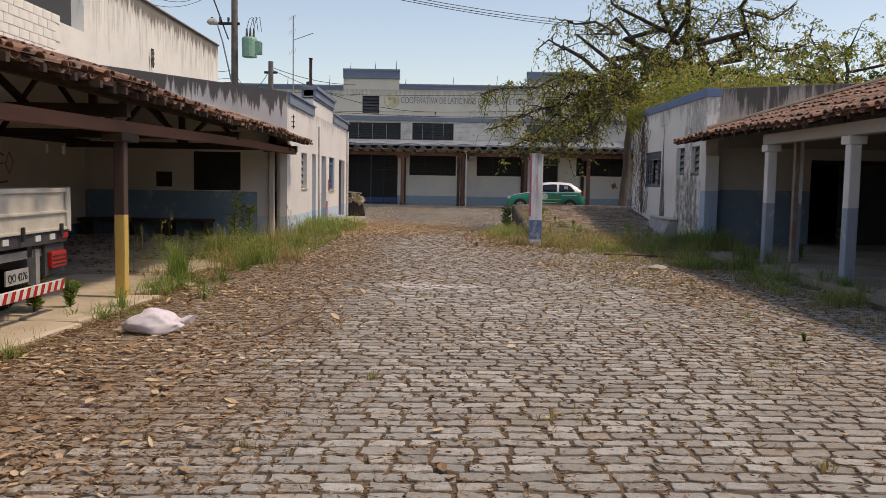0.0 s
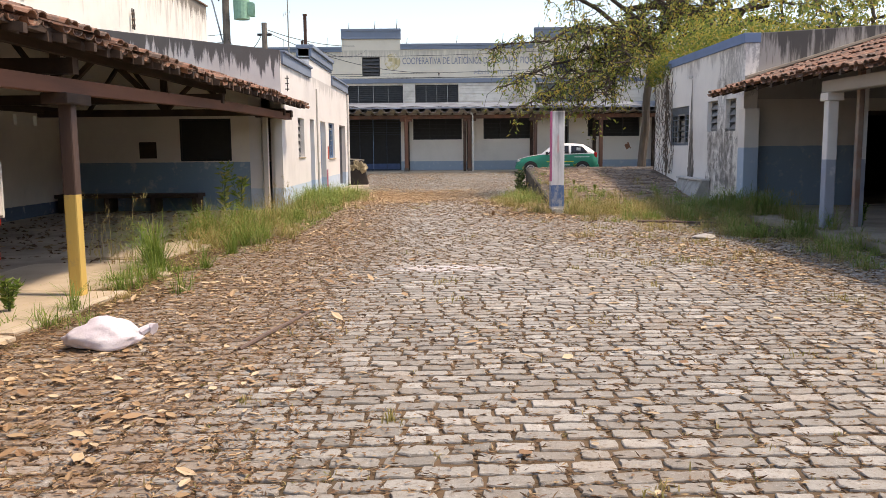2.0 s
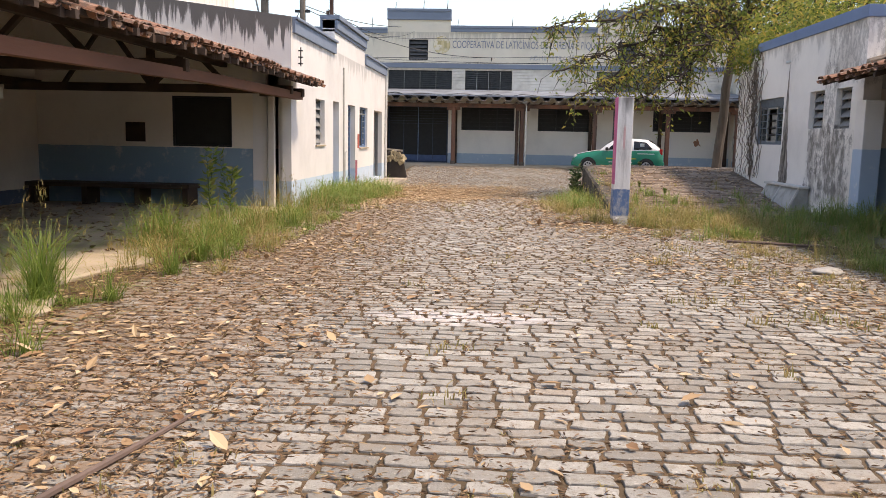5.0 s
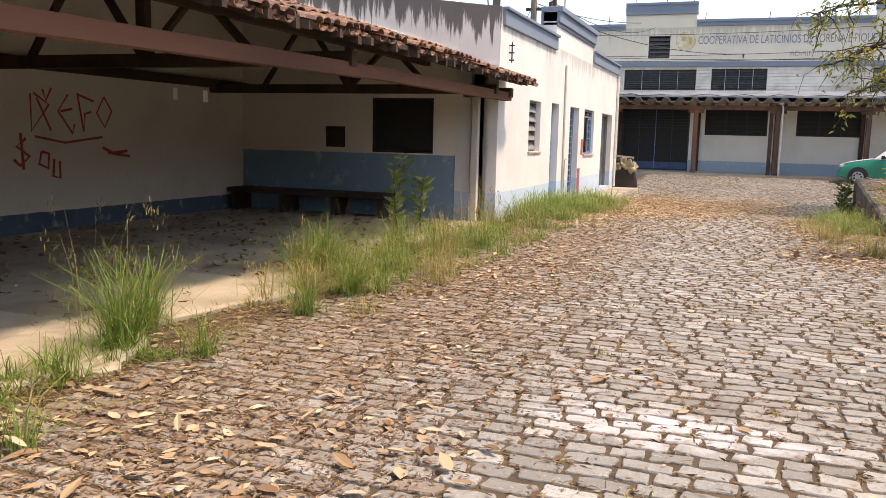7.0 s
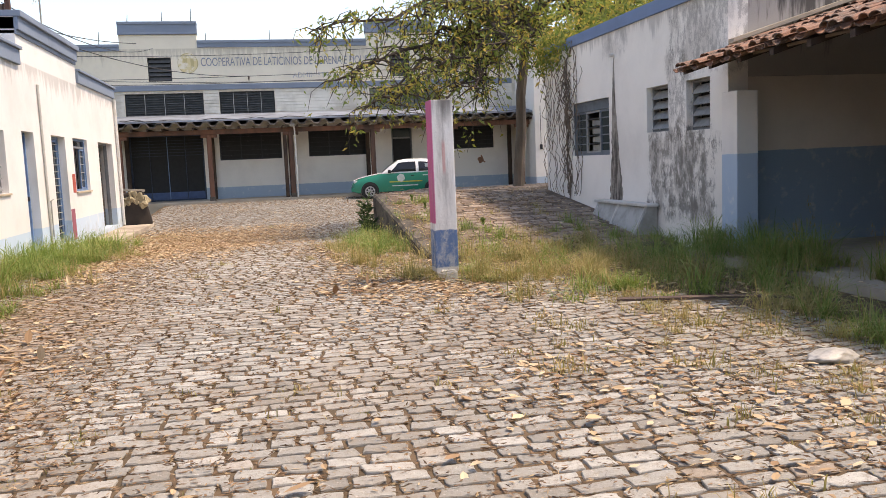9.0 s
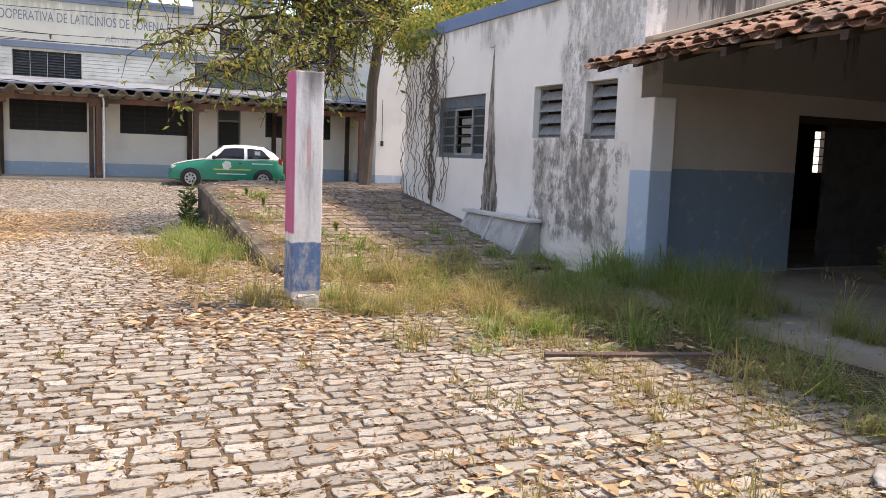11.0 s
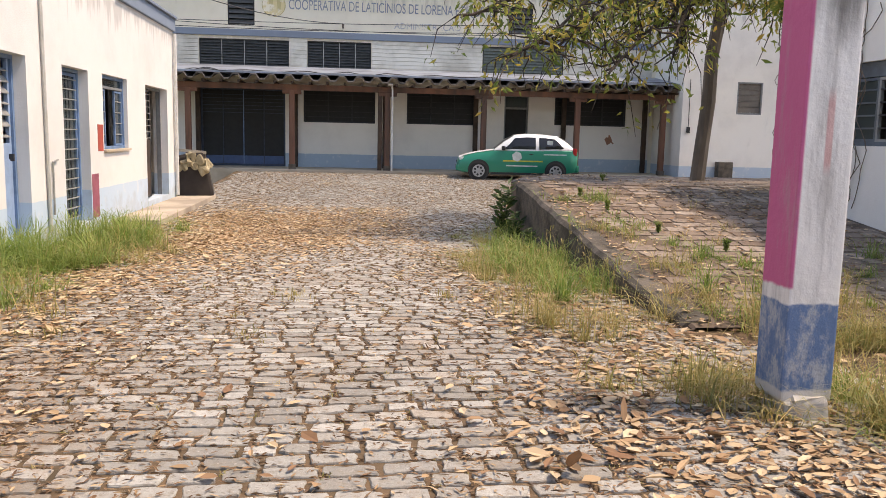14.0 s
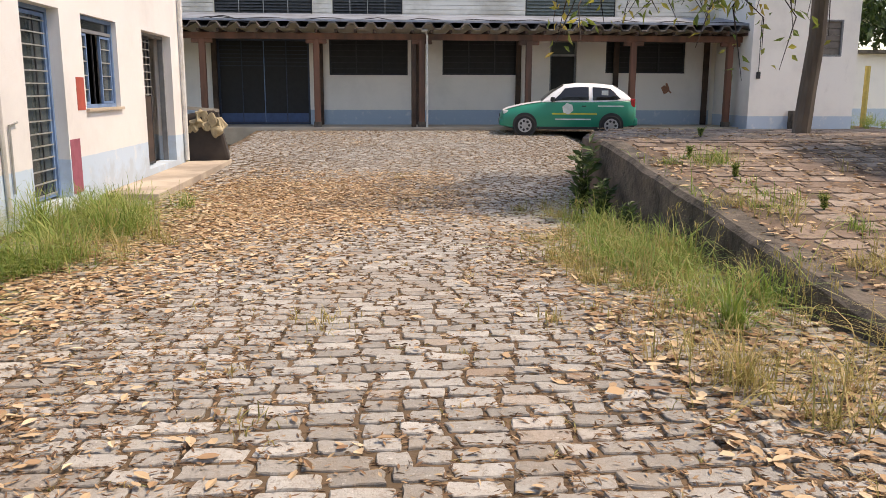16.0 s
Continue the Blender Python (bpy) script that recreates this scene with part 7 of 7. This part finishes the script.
def tree(name, label, base, fork, limbs, seed, twigs, leaves, L, W, mat, droop=0.25, r0=0.2, spread=1.0, limb=0.55):
    """Trunk to a fork, crooked limbs to the given ends, twigs off each limb, leaves along the twigs."""
    r = np.random.default_rng(seed)
    e = empty(name, Matrix.Translation(base), label, "tree")
    tp = bend(base, fork, 5, 0.02, r)
    part("trunk", tube(tp, [r0, r0 * 0.92, r0 * 0.88, r0 * 0.85, r0 * 0.82, r0 * 0.7], 10), M_TRUNK, e)
    C, N = [], []
    tw = bmesh.new()
    for end, lw, dens in limbs:
        pts = bend(fork, end, 7, 0.32 * lw, r, 0.5)
        part("limb", tube(pts, [r0 * (0.55 if lw < 1.3 else limb) * (1 - 0.82 * k / 7) for k in range(8)], 7), M_BARK, e)
        for _ in range(int(twigs * dens)):
            t = r.uniform(0.3, 1.0) ** 0.8
            k = min(int(t * 7), 6)
            p = pts[k].lerp(pts[k + 1], t * 7 - k)
            d = Vector((r.normal(), r.normal(), r.normal() * 0.6 - droop)).normalized() * r.uniform(0.5, 1.35) * spread
            q = bend(p, p + d, 4, 0.09, r, 0.10)
            q[-1] -= Vector((0, 0, droop * 0.5))
            add_tube(tw, q, [0.022, 0.016, 0.012, 0.008, 0.004], 4, cap=False)
            for _k in range(int(leaves * r.uniform(0.6, 1.3))):
                s = r.uniform(0.25, 1.0)
                i = min(int(s * 4), 3)
                c = q[i].lerp(q[i + 1], s * 4 - i) + Vector((r.normal(), r.normal(), r.normal())) * 0.07 * spread
                C.append(c)
                N.append((r.normal() * 0.8, r.normal() * 0.8, r.normal() * 0.5 - 0.75))
    tob = part("branchwork", tw, M_BARK, e)
    tob["kind"] = "stuff"
    V, F = leaf_cloud(np.array(C), np.array(N), L, W)
    ob = mesh_obj("crown", V, F, mat)
    ob.parent, ob.matrix_parent_inverse = e, e.matrix_basis.inverted()
    ob["kind"] = "stuff"
    return e


tree("tree", "large spreading tree with drooping olive foliage", (6.58, 30.0, 0.5), (6.85, 29.9, 4.6), [
    ((1.7, 27.4, 3.2), 1, 1.6), ((1.3, 28.2, 4.4), 1, 1.3), ((2.9, 26.9, 2.7), 1, 1.5), ((4.6, 26.6, 2.9), 1, 1.5), ((2.3, 27.2, 2.6), 1, 1.1), ((3.7, 26.8, 2.35), 1, 1.1), ((6.4, 26.6, 3.6), 1, 1.0), ((8.2, 27.2, 3.9), 1, 0.9), ((3.6, 27.8, 4.6), 1, 1.6), ((5.4, 27.6, 4.6), 1, 1.5), ((5.2, 26.2, 3.8), 1, 1.0),
    ((4.2, 29.5, 7.2), 1.6, 0.5), ((9.0, 29.0, 6.0), 1.2, 0.7), ((7.0, 28.4, 5.6), 1, 1.3), ((3.3, 30.0, 6.2), 1.5, 0.5), ((6.0, 29.0, 5.2), 1, 1.5), ((4.6, 28.6, 4.2), 1, 1.3)],
    11, 36, 13, 0.155, 0.055, M_LEAF, r0=0.15, droop=0.42, limb=0.75)
tree("tree", "old gnarled tree with thick dark twisting limbs", (9.3, 31.0, 0.3), (9.2, 30.9, 4.9), [
    ((5.0, 30.6, 7.3), 2.2, 0.8), ((6.0, 30.8, 8.6), 2.2, 1.0), ((7.4, 31.0, 10.0), 2.2, 1.2), ((9.3, 30.5, 10.0), 2.2, 1.3), ((11.4, 31.0, 9.4), 2.2, 1.2), ((13.0, 31.0, 8.2), 2.0, 1.0), ((13.2, 30.5, 6.6), 1.8, 0.8), ((11.6, 30.0, 6.0), 1.6, 0.8),
    ((8.3, 30.5, 8.0), 1.8, 1.1), ((10.4, 31.5, 7.8), 1.8, 1.2), ((6.4, 30.2, 6.4), 1.6, 0.9), ((7.6, 30.0, 5.6), 1.3, 1.0)],
    14, 34, 15, 0.16, 0.06, M_LEAF, r0=0.24, droop=0.2, limb=0.62, spread=1.15)
tree("tree", "tall thinner tree behind the porch roof", (19.5, 42.0, -0.45), (20.0, 42, 5.5), [
    ((17.0, 41, 8.0), 1.5, 1), ((18.5, 42, 9.5), 1.5, 1), ((21, 42, 9.8), 1.5, 1), ((23, 42, 9.0), 1.5, 1), ((25, 42, 7.5), 1.5, 1), ((16.0, 41, 6.5), 1.2, 1), ((22, 40, 7), 1.2, 1), ((18.5, 40, 6.5), 1.2, 1)],
    12, 26, 18, 0.22, 0.09, M_LEAF, spread=1.3)
tree("tree", "dense dark tree behind the low buildings", (13.5, 36.0, -0.45), (13.5, 36, 3.5), [
    ((10.5, 35, 5.2), 1, 1), ((12, 36, 6.3), 1, 1), ((14.5, 36, 6.0), 1, 1), ((16.5, 36, 5.5), 1, 1), ((18, 36, 5.0), 1, 1), ((13.5, 34, 5), 1, 1)],
    13, 30, 22, 0.2, 0.09, M_LEAF, spread=1.2)
for i, (x, y, h) in enumerate(((24, 66, 11), (30, 70, 13), (36, 66, 12), (20, 74, 12), (44, 70, 13))):
    tree("tree", "far dark green tree beyond the tank house", (x, y, -0.45), (x, y, h * 0.4), [
        ((x + dx, y + dy, h * z), 1.5, 1) for dx, dy, z in ((-4, -1, 0.55), (-2.5, 0, 0.85), (0, -1, 1.0), (2.5, 0, 0.85), (4, -1, 0.55), (0, -3, 0.6), (-2, -2, 0.4), (2, -2, 0.4))],
        80 + i, 26, 22, 0.5, 0.28, M_DARKLEAF, spread=2.2, r0=0.3)

# vines hanging on the right-hand wall
e = empty("wall_vine", Matrix.Translation((5.95, 24.8, 0.5)), "bare woody vine clinging to the wall", "vine")
vr = np.random.default_rng(3)
M_VINE = simple("grey_brown_vine", (0.20, 0.155, 0.12), 0.95, c2=(0.11, 0.085, 0.065))
for k in range(34):
    y = vr.uniform(24.0, 25.9) if k > 5 else vr.uniform(24.45, 24.75)
    top, bot = vr.uniform(2.8, 3.6), ramp_z(25) + vr.uniform(-0.05, 0.1) if k % 3 else vr.uniform(1.0, 2.2)
    pts = [(5.985 - abs(vr.normal(0, 0.03)), y + vr.normal(0, 0.006) + 0.32 * noise.noise(Vector((k * 3.7, j * 0.23, 0))) + 0.02 * k * (j / 25 - 0.5) * (-1) ** k * 0.5, top + (bot - top) * j / 25) for j in range(26)]
    part("stem", tube(pts, [0.013 if k < 6 else 0.006] * 26, 5), M_VINE, e)
n = 900
C = np.stack([vr.uniform(5.75, 6.05, n), 24.3 + vr.beta(1.5, 1.2, n) * 1.8, 3.0 + vr.beta(2, 1.6, n) * 0.9], 1)
V, F = leaf_cloud(C, vr.normal(0, 1, (n, 3)) - np.array([0, 0, 0.5]), 0.12, 0.04)
ob = mesh_obj("leaves", V, F, M_LEAF)
ob.parent, ob.matrix_parent_inverse, ob["kind"] = e, e.matrix_basis.inverted(), "stuff"
# overgrowth on the roof behind the coping
n = 7000
C = np.stack([6.3 + vr.beta(1.2, 2, n) * 5, vr.uniform(22.5, 28.5, n), 3.5 + vr.beta(1.5, 2.5, n) * 1.7], 1)
V, F = leaf_cloud(C, vr.normal(0, 1, (n, 3)), 0.16, 0.05)
tagged(mesh_obj("roof_overgrowth", V, F, M_LEAF), "tangled olive creeper on the low roof", "creeper", kind="stuff")
structure("ceiling_right_roof", box(6.28, 12, 19.1, 25.9, 3.35, 3.45), M_CONC_DARK, "flat concrete roof behind the coping", "roof")

# ---- setts of the yard ----
def sett_mat():
    m = Mat("granite_sett", 0.85)
    rnd = m.math("FRACT", m.math("ADD", m.random(), m.island()))
    col = m.ramp(rnd, [(0.0, (0.245, 0.232, 0.205)), (0.3, (0.315, 0.302, 0.272)), (0.7, (0.375, 0.362, 0.328)), (0.97, (0.49, 0.475, 0.435)), (1.0, (0.29, 0.22, 0.16))])
    speck = m.noise(60, 5, 0.8, world=True)
    col = m.mix(m.math("MULTIPLY", m.mask(speck, 0.53, 0.68), 0.8), col, (0.15, 0.13, 0.105))
    col = m.mix(m.math("MULTIPLY", m.mask(m.noise(21, 5, 0.75, world=True), 0.50, 0.66), 0.65), col, (0.26, 0.22, 0.17))
    col = m.mix(m.math("MULTIPLY", m.mask(m.noise(34, 4, 0.75, loc=(4, 9, 2), world=True), 0.58, 0.72), 0.6), col, (0.68, 0.64, 0.58))
    dusty = m.mask(m.math("ADD", m.math("MULTIPLY", m.noise(0.55, 5, 0.65, world=True), 0.6), m.math("MULTIPLY", m.noise(5.0, 5, 0.75, loc=(7, 3, 1), world=True), 0.4)), 0.46, 0.6)
    col = m.mix(m.math("MULTIPLY", dusty, 0.3), col, (0.29, 0.215, 0.145))
    # trodden leaf mould along the left-hand side and by the porch
    edge = m.math("ADD", m.axis(0), m.math("MULTIPLY", m.math("SUBTRACT", m.noise(0.9, 5, 0.7, world=True), 0.5), 2.6))
    mould = m.math("MULTIPLY", m.mask(edge, -0.9, -2.0), m.mask(m.noise(6, 5, 0.75, world=True), 0.36, 0.56))
    mould = m.math("MULTIPLY", mould, m.mask(m.axis(1), 21.0, 18.0))
    col = m.mix(m.math("MULTIPLY", mould, 0.6), col, (0.27, 0.165, 0.09))
    # spilled white powder near the middle of the yard
    dx, dy = m.math("DIVIDE", m.math("SUBTRACT", m.axis(0), -0.15), 0.85), m.math("DIVIDE", m.math("SUBTRACT", m.axis(1), 10.95), 0.32)
    d = m.math("ADD", m.math("MULTIPLY", dx, dx), m.math("MULTIPLY", dy, dy))
    spill = m.mask(m.math("ADD", d, m.math("MULTIPLY", m.noise(7, 5, 0.7, world=True), 2.6)), 2.3, 1.4)
    col = m.mix(m.math("MULTIPLY", spill, 0.6), col, (0.74, 0.70, 0.70))
    m.color(col)
    m.bump(m.math("ADD", speck, m.math("MULTIPLY", m.noise(14, 4, world=True), 2)), 0.012, 0.7)
    return m.m


M_SETT = sett_mat()
srng = np.random.default_rng(21)


def sett_shape(l, w, h=0.018):
    """One rounded, uneven granite block about its centre."""
    out = np.array([(-1, -0.80), (-0.92, -0.98), (-0.42, -1), (0.08, -1), (0.55, -1), (0.92, -0.98), (1, -0.80), (1, 0), (1, 0.80), (0.92, 0.98), (0.42, 1), (-0.08, 1), (-0.55, 1), (-0.92, 0.98), (-1, 0.80), (-1, 0)], float)
    n = len(out)
    out += srng.normal(0, 1, (n, 2)) * (0.045, 0.085)
    skew = srng.normal(0, 0.06)
    out[:, 0] += out[:, 1] * skew
    out *= (l / 2, w / 2)
    V = [(x, y, -0.02) for x, y in out]
    V += [(x * 0.99, y * 0.98, h * srng.uniform(0.55, 0.85)) for x, y in out]
    V += [(x * 0.95, y * 0.925, h * srng.uniform(0.88, 1.08)) for x, y in out]
    V += [(-l * 0.18, 0, h * srng.uniform(0.9, 1.15)), (l * 0.18, 0, h * srng.uniform(0.9, 1.15))]
    F = [(k, (k + 1) % n, n + (k + 1) % n, n + k) for k in range(n)]
    F += [(n + k, n + (k + 1) % n, 2 * n + (k + 1) % n, 2 * n + k) for k in range(n)]
    for k in range(n):
        a, b = 2 * n + k, 2 * n + (k + 1) % n
        ca = 3 * n + (1 if out[k][0] > 0 else 0)
        cb = 3 * n + (1 if out[(k + 1) % n][0] > 0 else 0)
        F.append((a, b, ca) if ca == cb else (a, b, cb, ca))
    return np.array(V), F


shapes = [sett_shape(1, 1) for _ in range(24)]
near_meshes = []
for v, f in shapes:
    me = bpy.data.meshes.new("sett")
    me.from_pydata((v * (0.195, 0.132, 1)).tolist(), [], f)
    me.materials.append(M_SETT)
    near_meshes.append(me)
V, F, base, singles, joints = [], [], 0, 0, []
y, row = -4.0, 0
while y < 41.5:
    x0 = -3.72 if y > 20 else -3.3
    x1 = (5.1 if y < 13 else max(2.45, 5.15 - 0.38 * (y - 13))) if y < 20 else (2.25 if y < 26.4 else ramp_left(y))
    pitch = 0.127 + srng.uniform(-0.008, 0.008)
    x = x0 + srng.uniform(0, 0.2)
    while x < x1:
        l = 0.197 * srng.uniform(0.72, 1.32)
        cx = x + l / 2
        cy = y + 0.05 * math.sin(cx * 0.8 + 0.5) + 0.006 * math.sin(cx * 3.1 + row * 0.35) + srng.normal(0, 0.004) + 0.022 * cx
        x += l
        if cx > x1 or cy > 41.5:
            continue
        i = int(srng.integers(0, 24))
        tz = ground_z(cx, cy)
        joints.append((cx - l / 2, cy + srng.uniform(-0.5, 0.5) * pitch, tz))
        joints.append((cx + srng.uniform(-0.5, 0.5) * l, cy + pitch / 2, tz))
        ang = srng.normal(0, 1.1)
        if abs(cx) < 1.05 and 4.0 < y < 7.5 and singles < 295:
            singles += 1
            ob = new("sett", near_meshes[i])
            ob.parent, ob.matrix_parent_inverse = PAVEMENT, Matrix.Identity(4)
            ob.matrix_basis = pose(cx, cy, tz - 0.007, srng.normal(0, 1.2), srng.normal(0, 1.5), ang) @ Matrix.Diagonal(((l - 0.021) / 0.195, (pitch - 0.027) / 0.132, 1, 1))
            continue
        v, f = shapes[i]
        if y > 24:
            f = f[16:32] + [tuple(range(32, 48))]
        c, s = math.cos(radians(ang)), math.sin(radians(ang))
        w = v * (l - 0.021, pitch - 0.027, 1)
        w = np.stack([w[:, 0] * c - w[:, 1] * s + cx, w[:, 0] * s + w[:, 1] * c + cy, w[:, 2] + tz - 0.007 + w[:, 0] * srng.normal(0, 0.03)], 1)
        V.append(w)
        F += [[q + base for q in k] for k in f]
        base += len(w)
    y += pitch
    row += 1
me = bpy.data.meshes.new("setts")
me.from_pydata(np.concatenate(V).tolist(), [], F)
me.materials.append(M_SETT)
ob = new("setts", me)
ob.parent = PAVEMENT
tagged(ob, kind="stuff")

# straw, crumbs and weeds caught in the joints
J = np.array(joints)
wet = np.array([0.5 + 0.5 * noise.noise(Vector((x * 0.35, y * 0.35, 3.1))) + 0.35 * smooth_step(-0.6, -1.8, x) + 0.35 * smooth_step(2.2, 3.6, x) for x, y, z in joints])
pick = J[rng.random(len(J)) < np.clip(wet * 1.5 - 0.05, 0.35, 1.0)]
pick = pick[pick[:, 1] > 1.0]
C = np.repeat(pick, 10, 0) + rng.normal(0, 0.022, (len(pick) * 10, 3)) * (1.35, 1.0, 0.12) + np.array([0, 0, 0.011])
N = rng.normal(0, 1, C.shape) * (1.6, 0.7, 0.12)
V, F = leaf_cloud(C, N, 0.042, 0.009, 0.12)
V[:, 2] = np.maximum(V[:, 2], np.repeat(C[:, 2], 5) - 0.006)
tagged(mesh_obj("straw_litter", V, F, M_STRAW), "fine brown straw and leaf crumbs in the joints", "litter", kind="stuff")
pick = J[(rng.random(len(J)) < np.clip(wet * 0.7 - 0.30, 0.02, 0.5)) & (J[:, 1] < 30) & (J[:, 1] > 1)]
P = np.repeat(pick, 7, 0) + rng.normal(0, 0.015, (len(pick) * 7, 3)) * (1, 1, 0)
V, F = blades(P, rng.uniform(0.008, 0.032, len(P)), 1.2, 0.0026)
tagged(mesh_obj("joint_weeds", V, F, M_DRYGRASS), "short dry weeds growing in the joints", "grass", kind="stuff")

# ---- flat stones on the ramp ----
M_FLAG = Mat("worn_ramp_stone", 0.9)
fc = M_FLAG.ramp(M_FLAG.math("FRACT", M_FLAG.math("ADD", M_FLAG.random(), M_FLAG.island())), [(0.0, (0.17, 0.12, 0.09)), (0.6, (0.26, 0.20, 0.155)), (1.0, (0.33, 0.27, 0.22))])
fc = M_FLAG.mix(M_FLAG.mask(M_FLAG.noise(9, 5, 0.7, world=True), 0.5, 0.7), fc, (0.10, 0.08, 0.06))
M_FLAG.color(fc)
M_FLAG.bump(M_FLAG.noise(40, 4, world=True), 0.012, 0.6)
ramp_ob = bpy.data.objects["ramp"]
flag_meshes = []
for v, f in shapes[:10]:
    me = bpy.data.meshes.new("paving_stone")
    me.from_pydata((v * (1, 1, 0.5)).tolist(), [], f)
    me.materials.append(M_FLAG.m)
    flag_meshes.append(me)
V, F, base, singles, y = [], [], 0, 0, 20.5
slope = math.degrees(math.atan(0.68 / 6.2))
while y < 33:
    x = 2.58 + srng.uniform(0, 0.2)
    xe = 5.95 if y < 25.95 else 9.5
    while x < xe:
        l = 0.29 * srng.uniform(0.75, 1.3)
        cx, cy = x + l / 2, y + srng.normal(0, 0.012)
        x += l
        if cx + l / 2 > xe or srng.random() < 0.08 or cx < ramp_left(cy) + 0.25:
            continue
        m = pose(cx, cy, ramp_z(cy) + 0.003, slope if cy < 26.3 else 0, srng.normal(0, 1), srng.normal(0, 4)) @ Matrix.Diagonal((l - 0.025, 0.20, 1, 1))
        i = int(srng.integers(0, 10))
        if singles < 290 and y < 26.4 and cx < 5.2:
            singles += 1
            ob = new("paving_stone", flag_meshes[i])
            ob.parent, ob.matrix_basis = ramp_ob, m
        else:
            v, f = shapes[i]
            w = (v * (1, 1, 0.5)) @ np.array(m.to_3x3()).T + np.array(m.translation)
            V.append(w)
            F += [[q + base for q in k] for k in f]
            base += len(w)
    y += 0.225
me = bpy.data.meshes.new("paving_stones")
me.from_pydata(np.concatenate(V).tolist(), [], F)
me.materials.append(M_FLAG.m)
ob = new("paving_stones", me)
ob.parent = ramp_ob
tagged(ob, kind="stuff")

# painted concrete blocks of the upper side wall
bm = box(-0.004, 0.014, -0.192, 0.192, -0.092, 0.092, bev=0.008)
block_mesh = mesh_of(bm, "block", M_TALL)
for r in range(5):
    for k in range(22):
        ob = new("block", block_mesh)
        ob.parent, ob.matrix_parent_inverse = BLOCKS, Matrix.Identity(4)
        ob.matrix_basis = pose(XS + 0.034 + random.uniform(0, 0.004), 18.48 - 0.4 * k - (0.2 if r % 2 else 0), 4.06 + 0.198 * r)
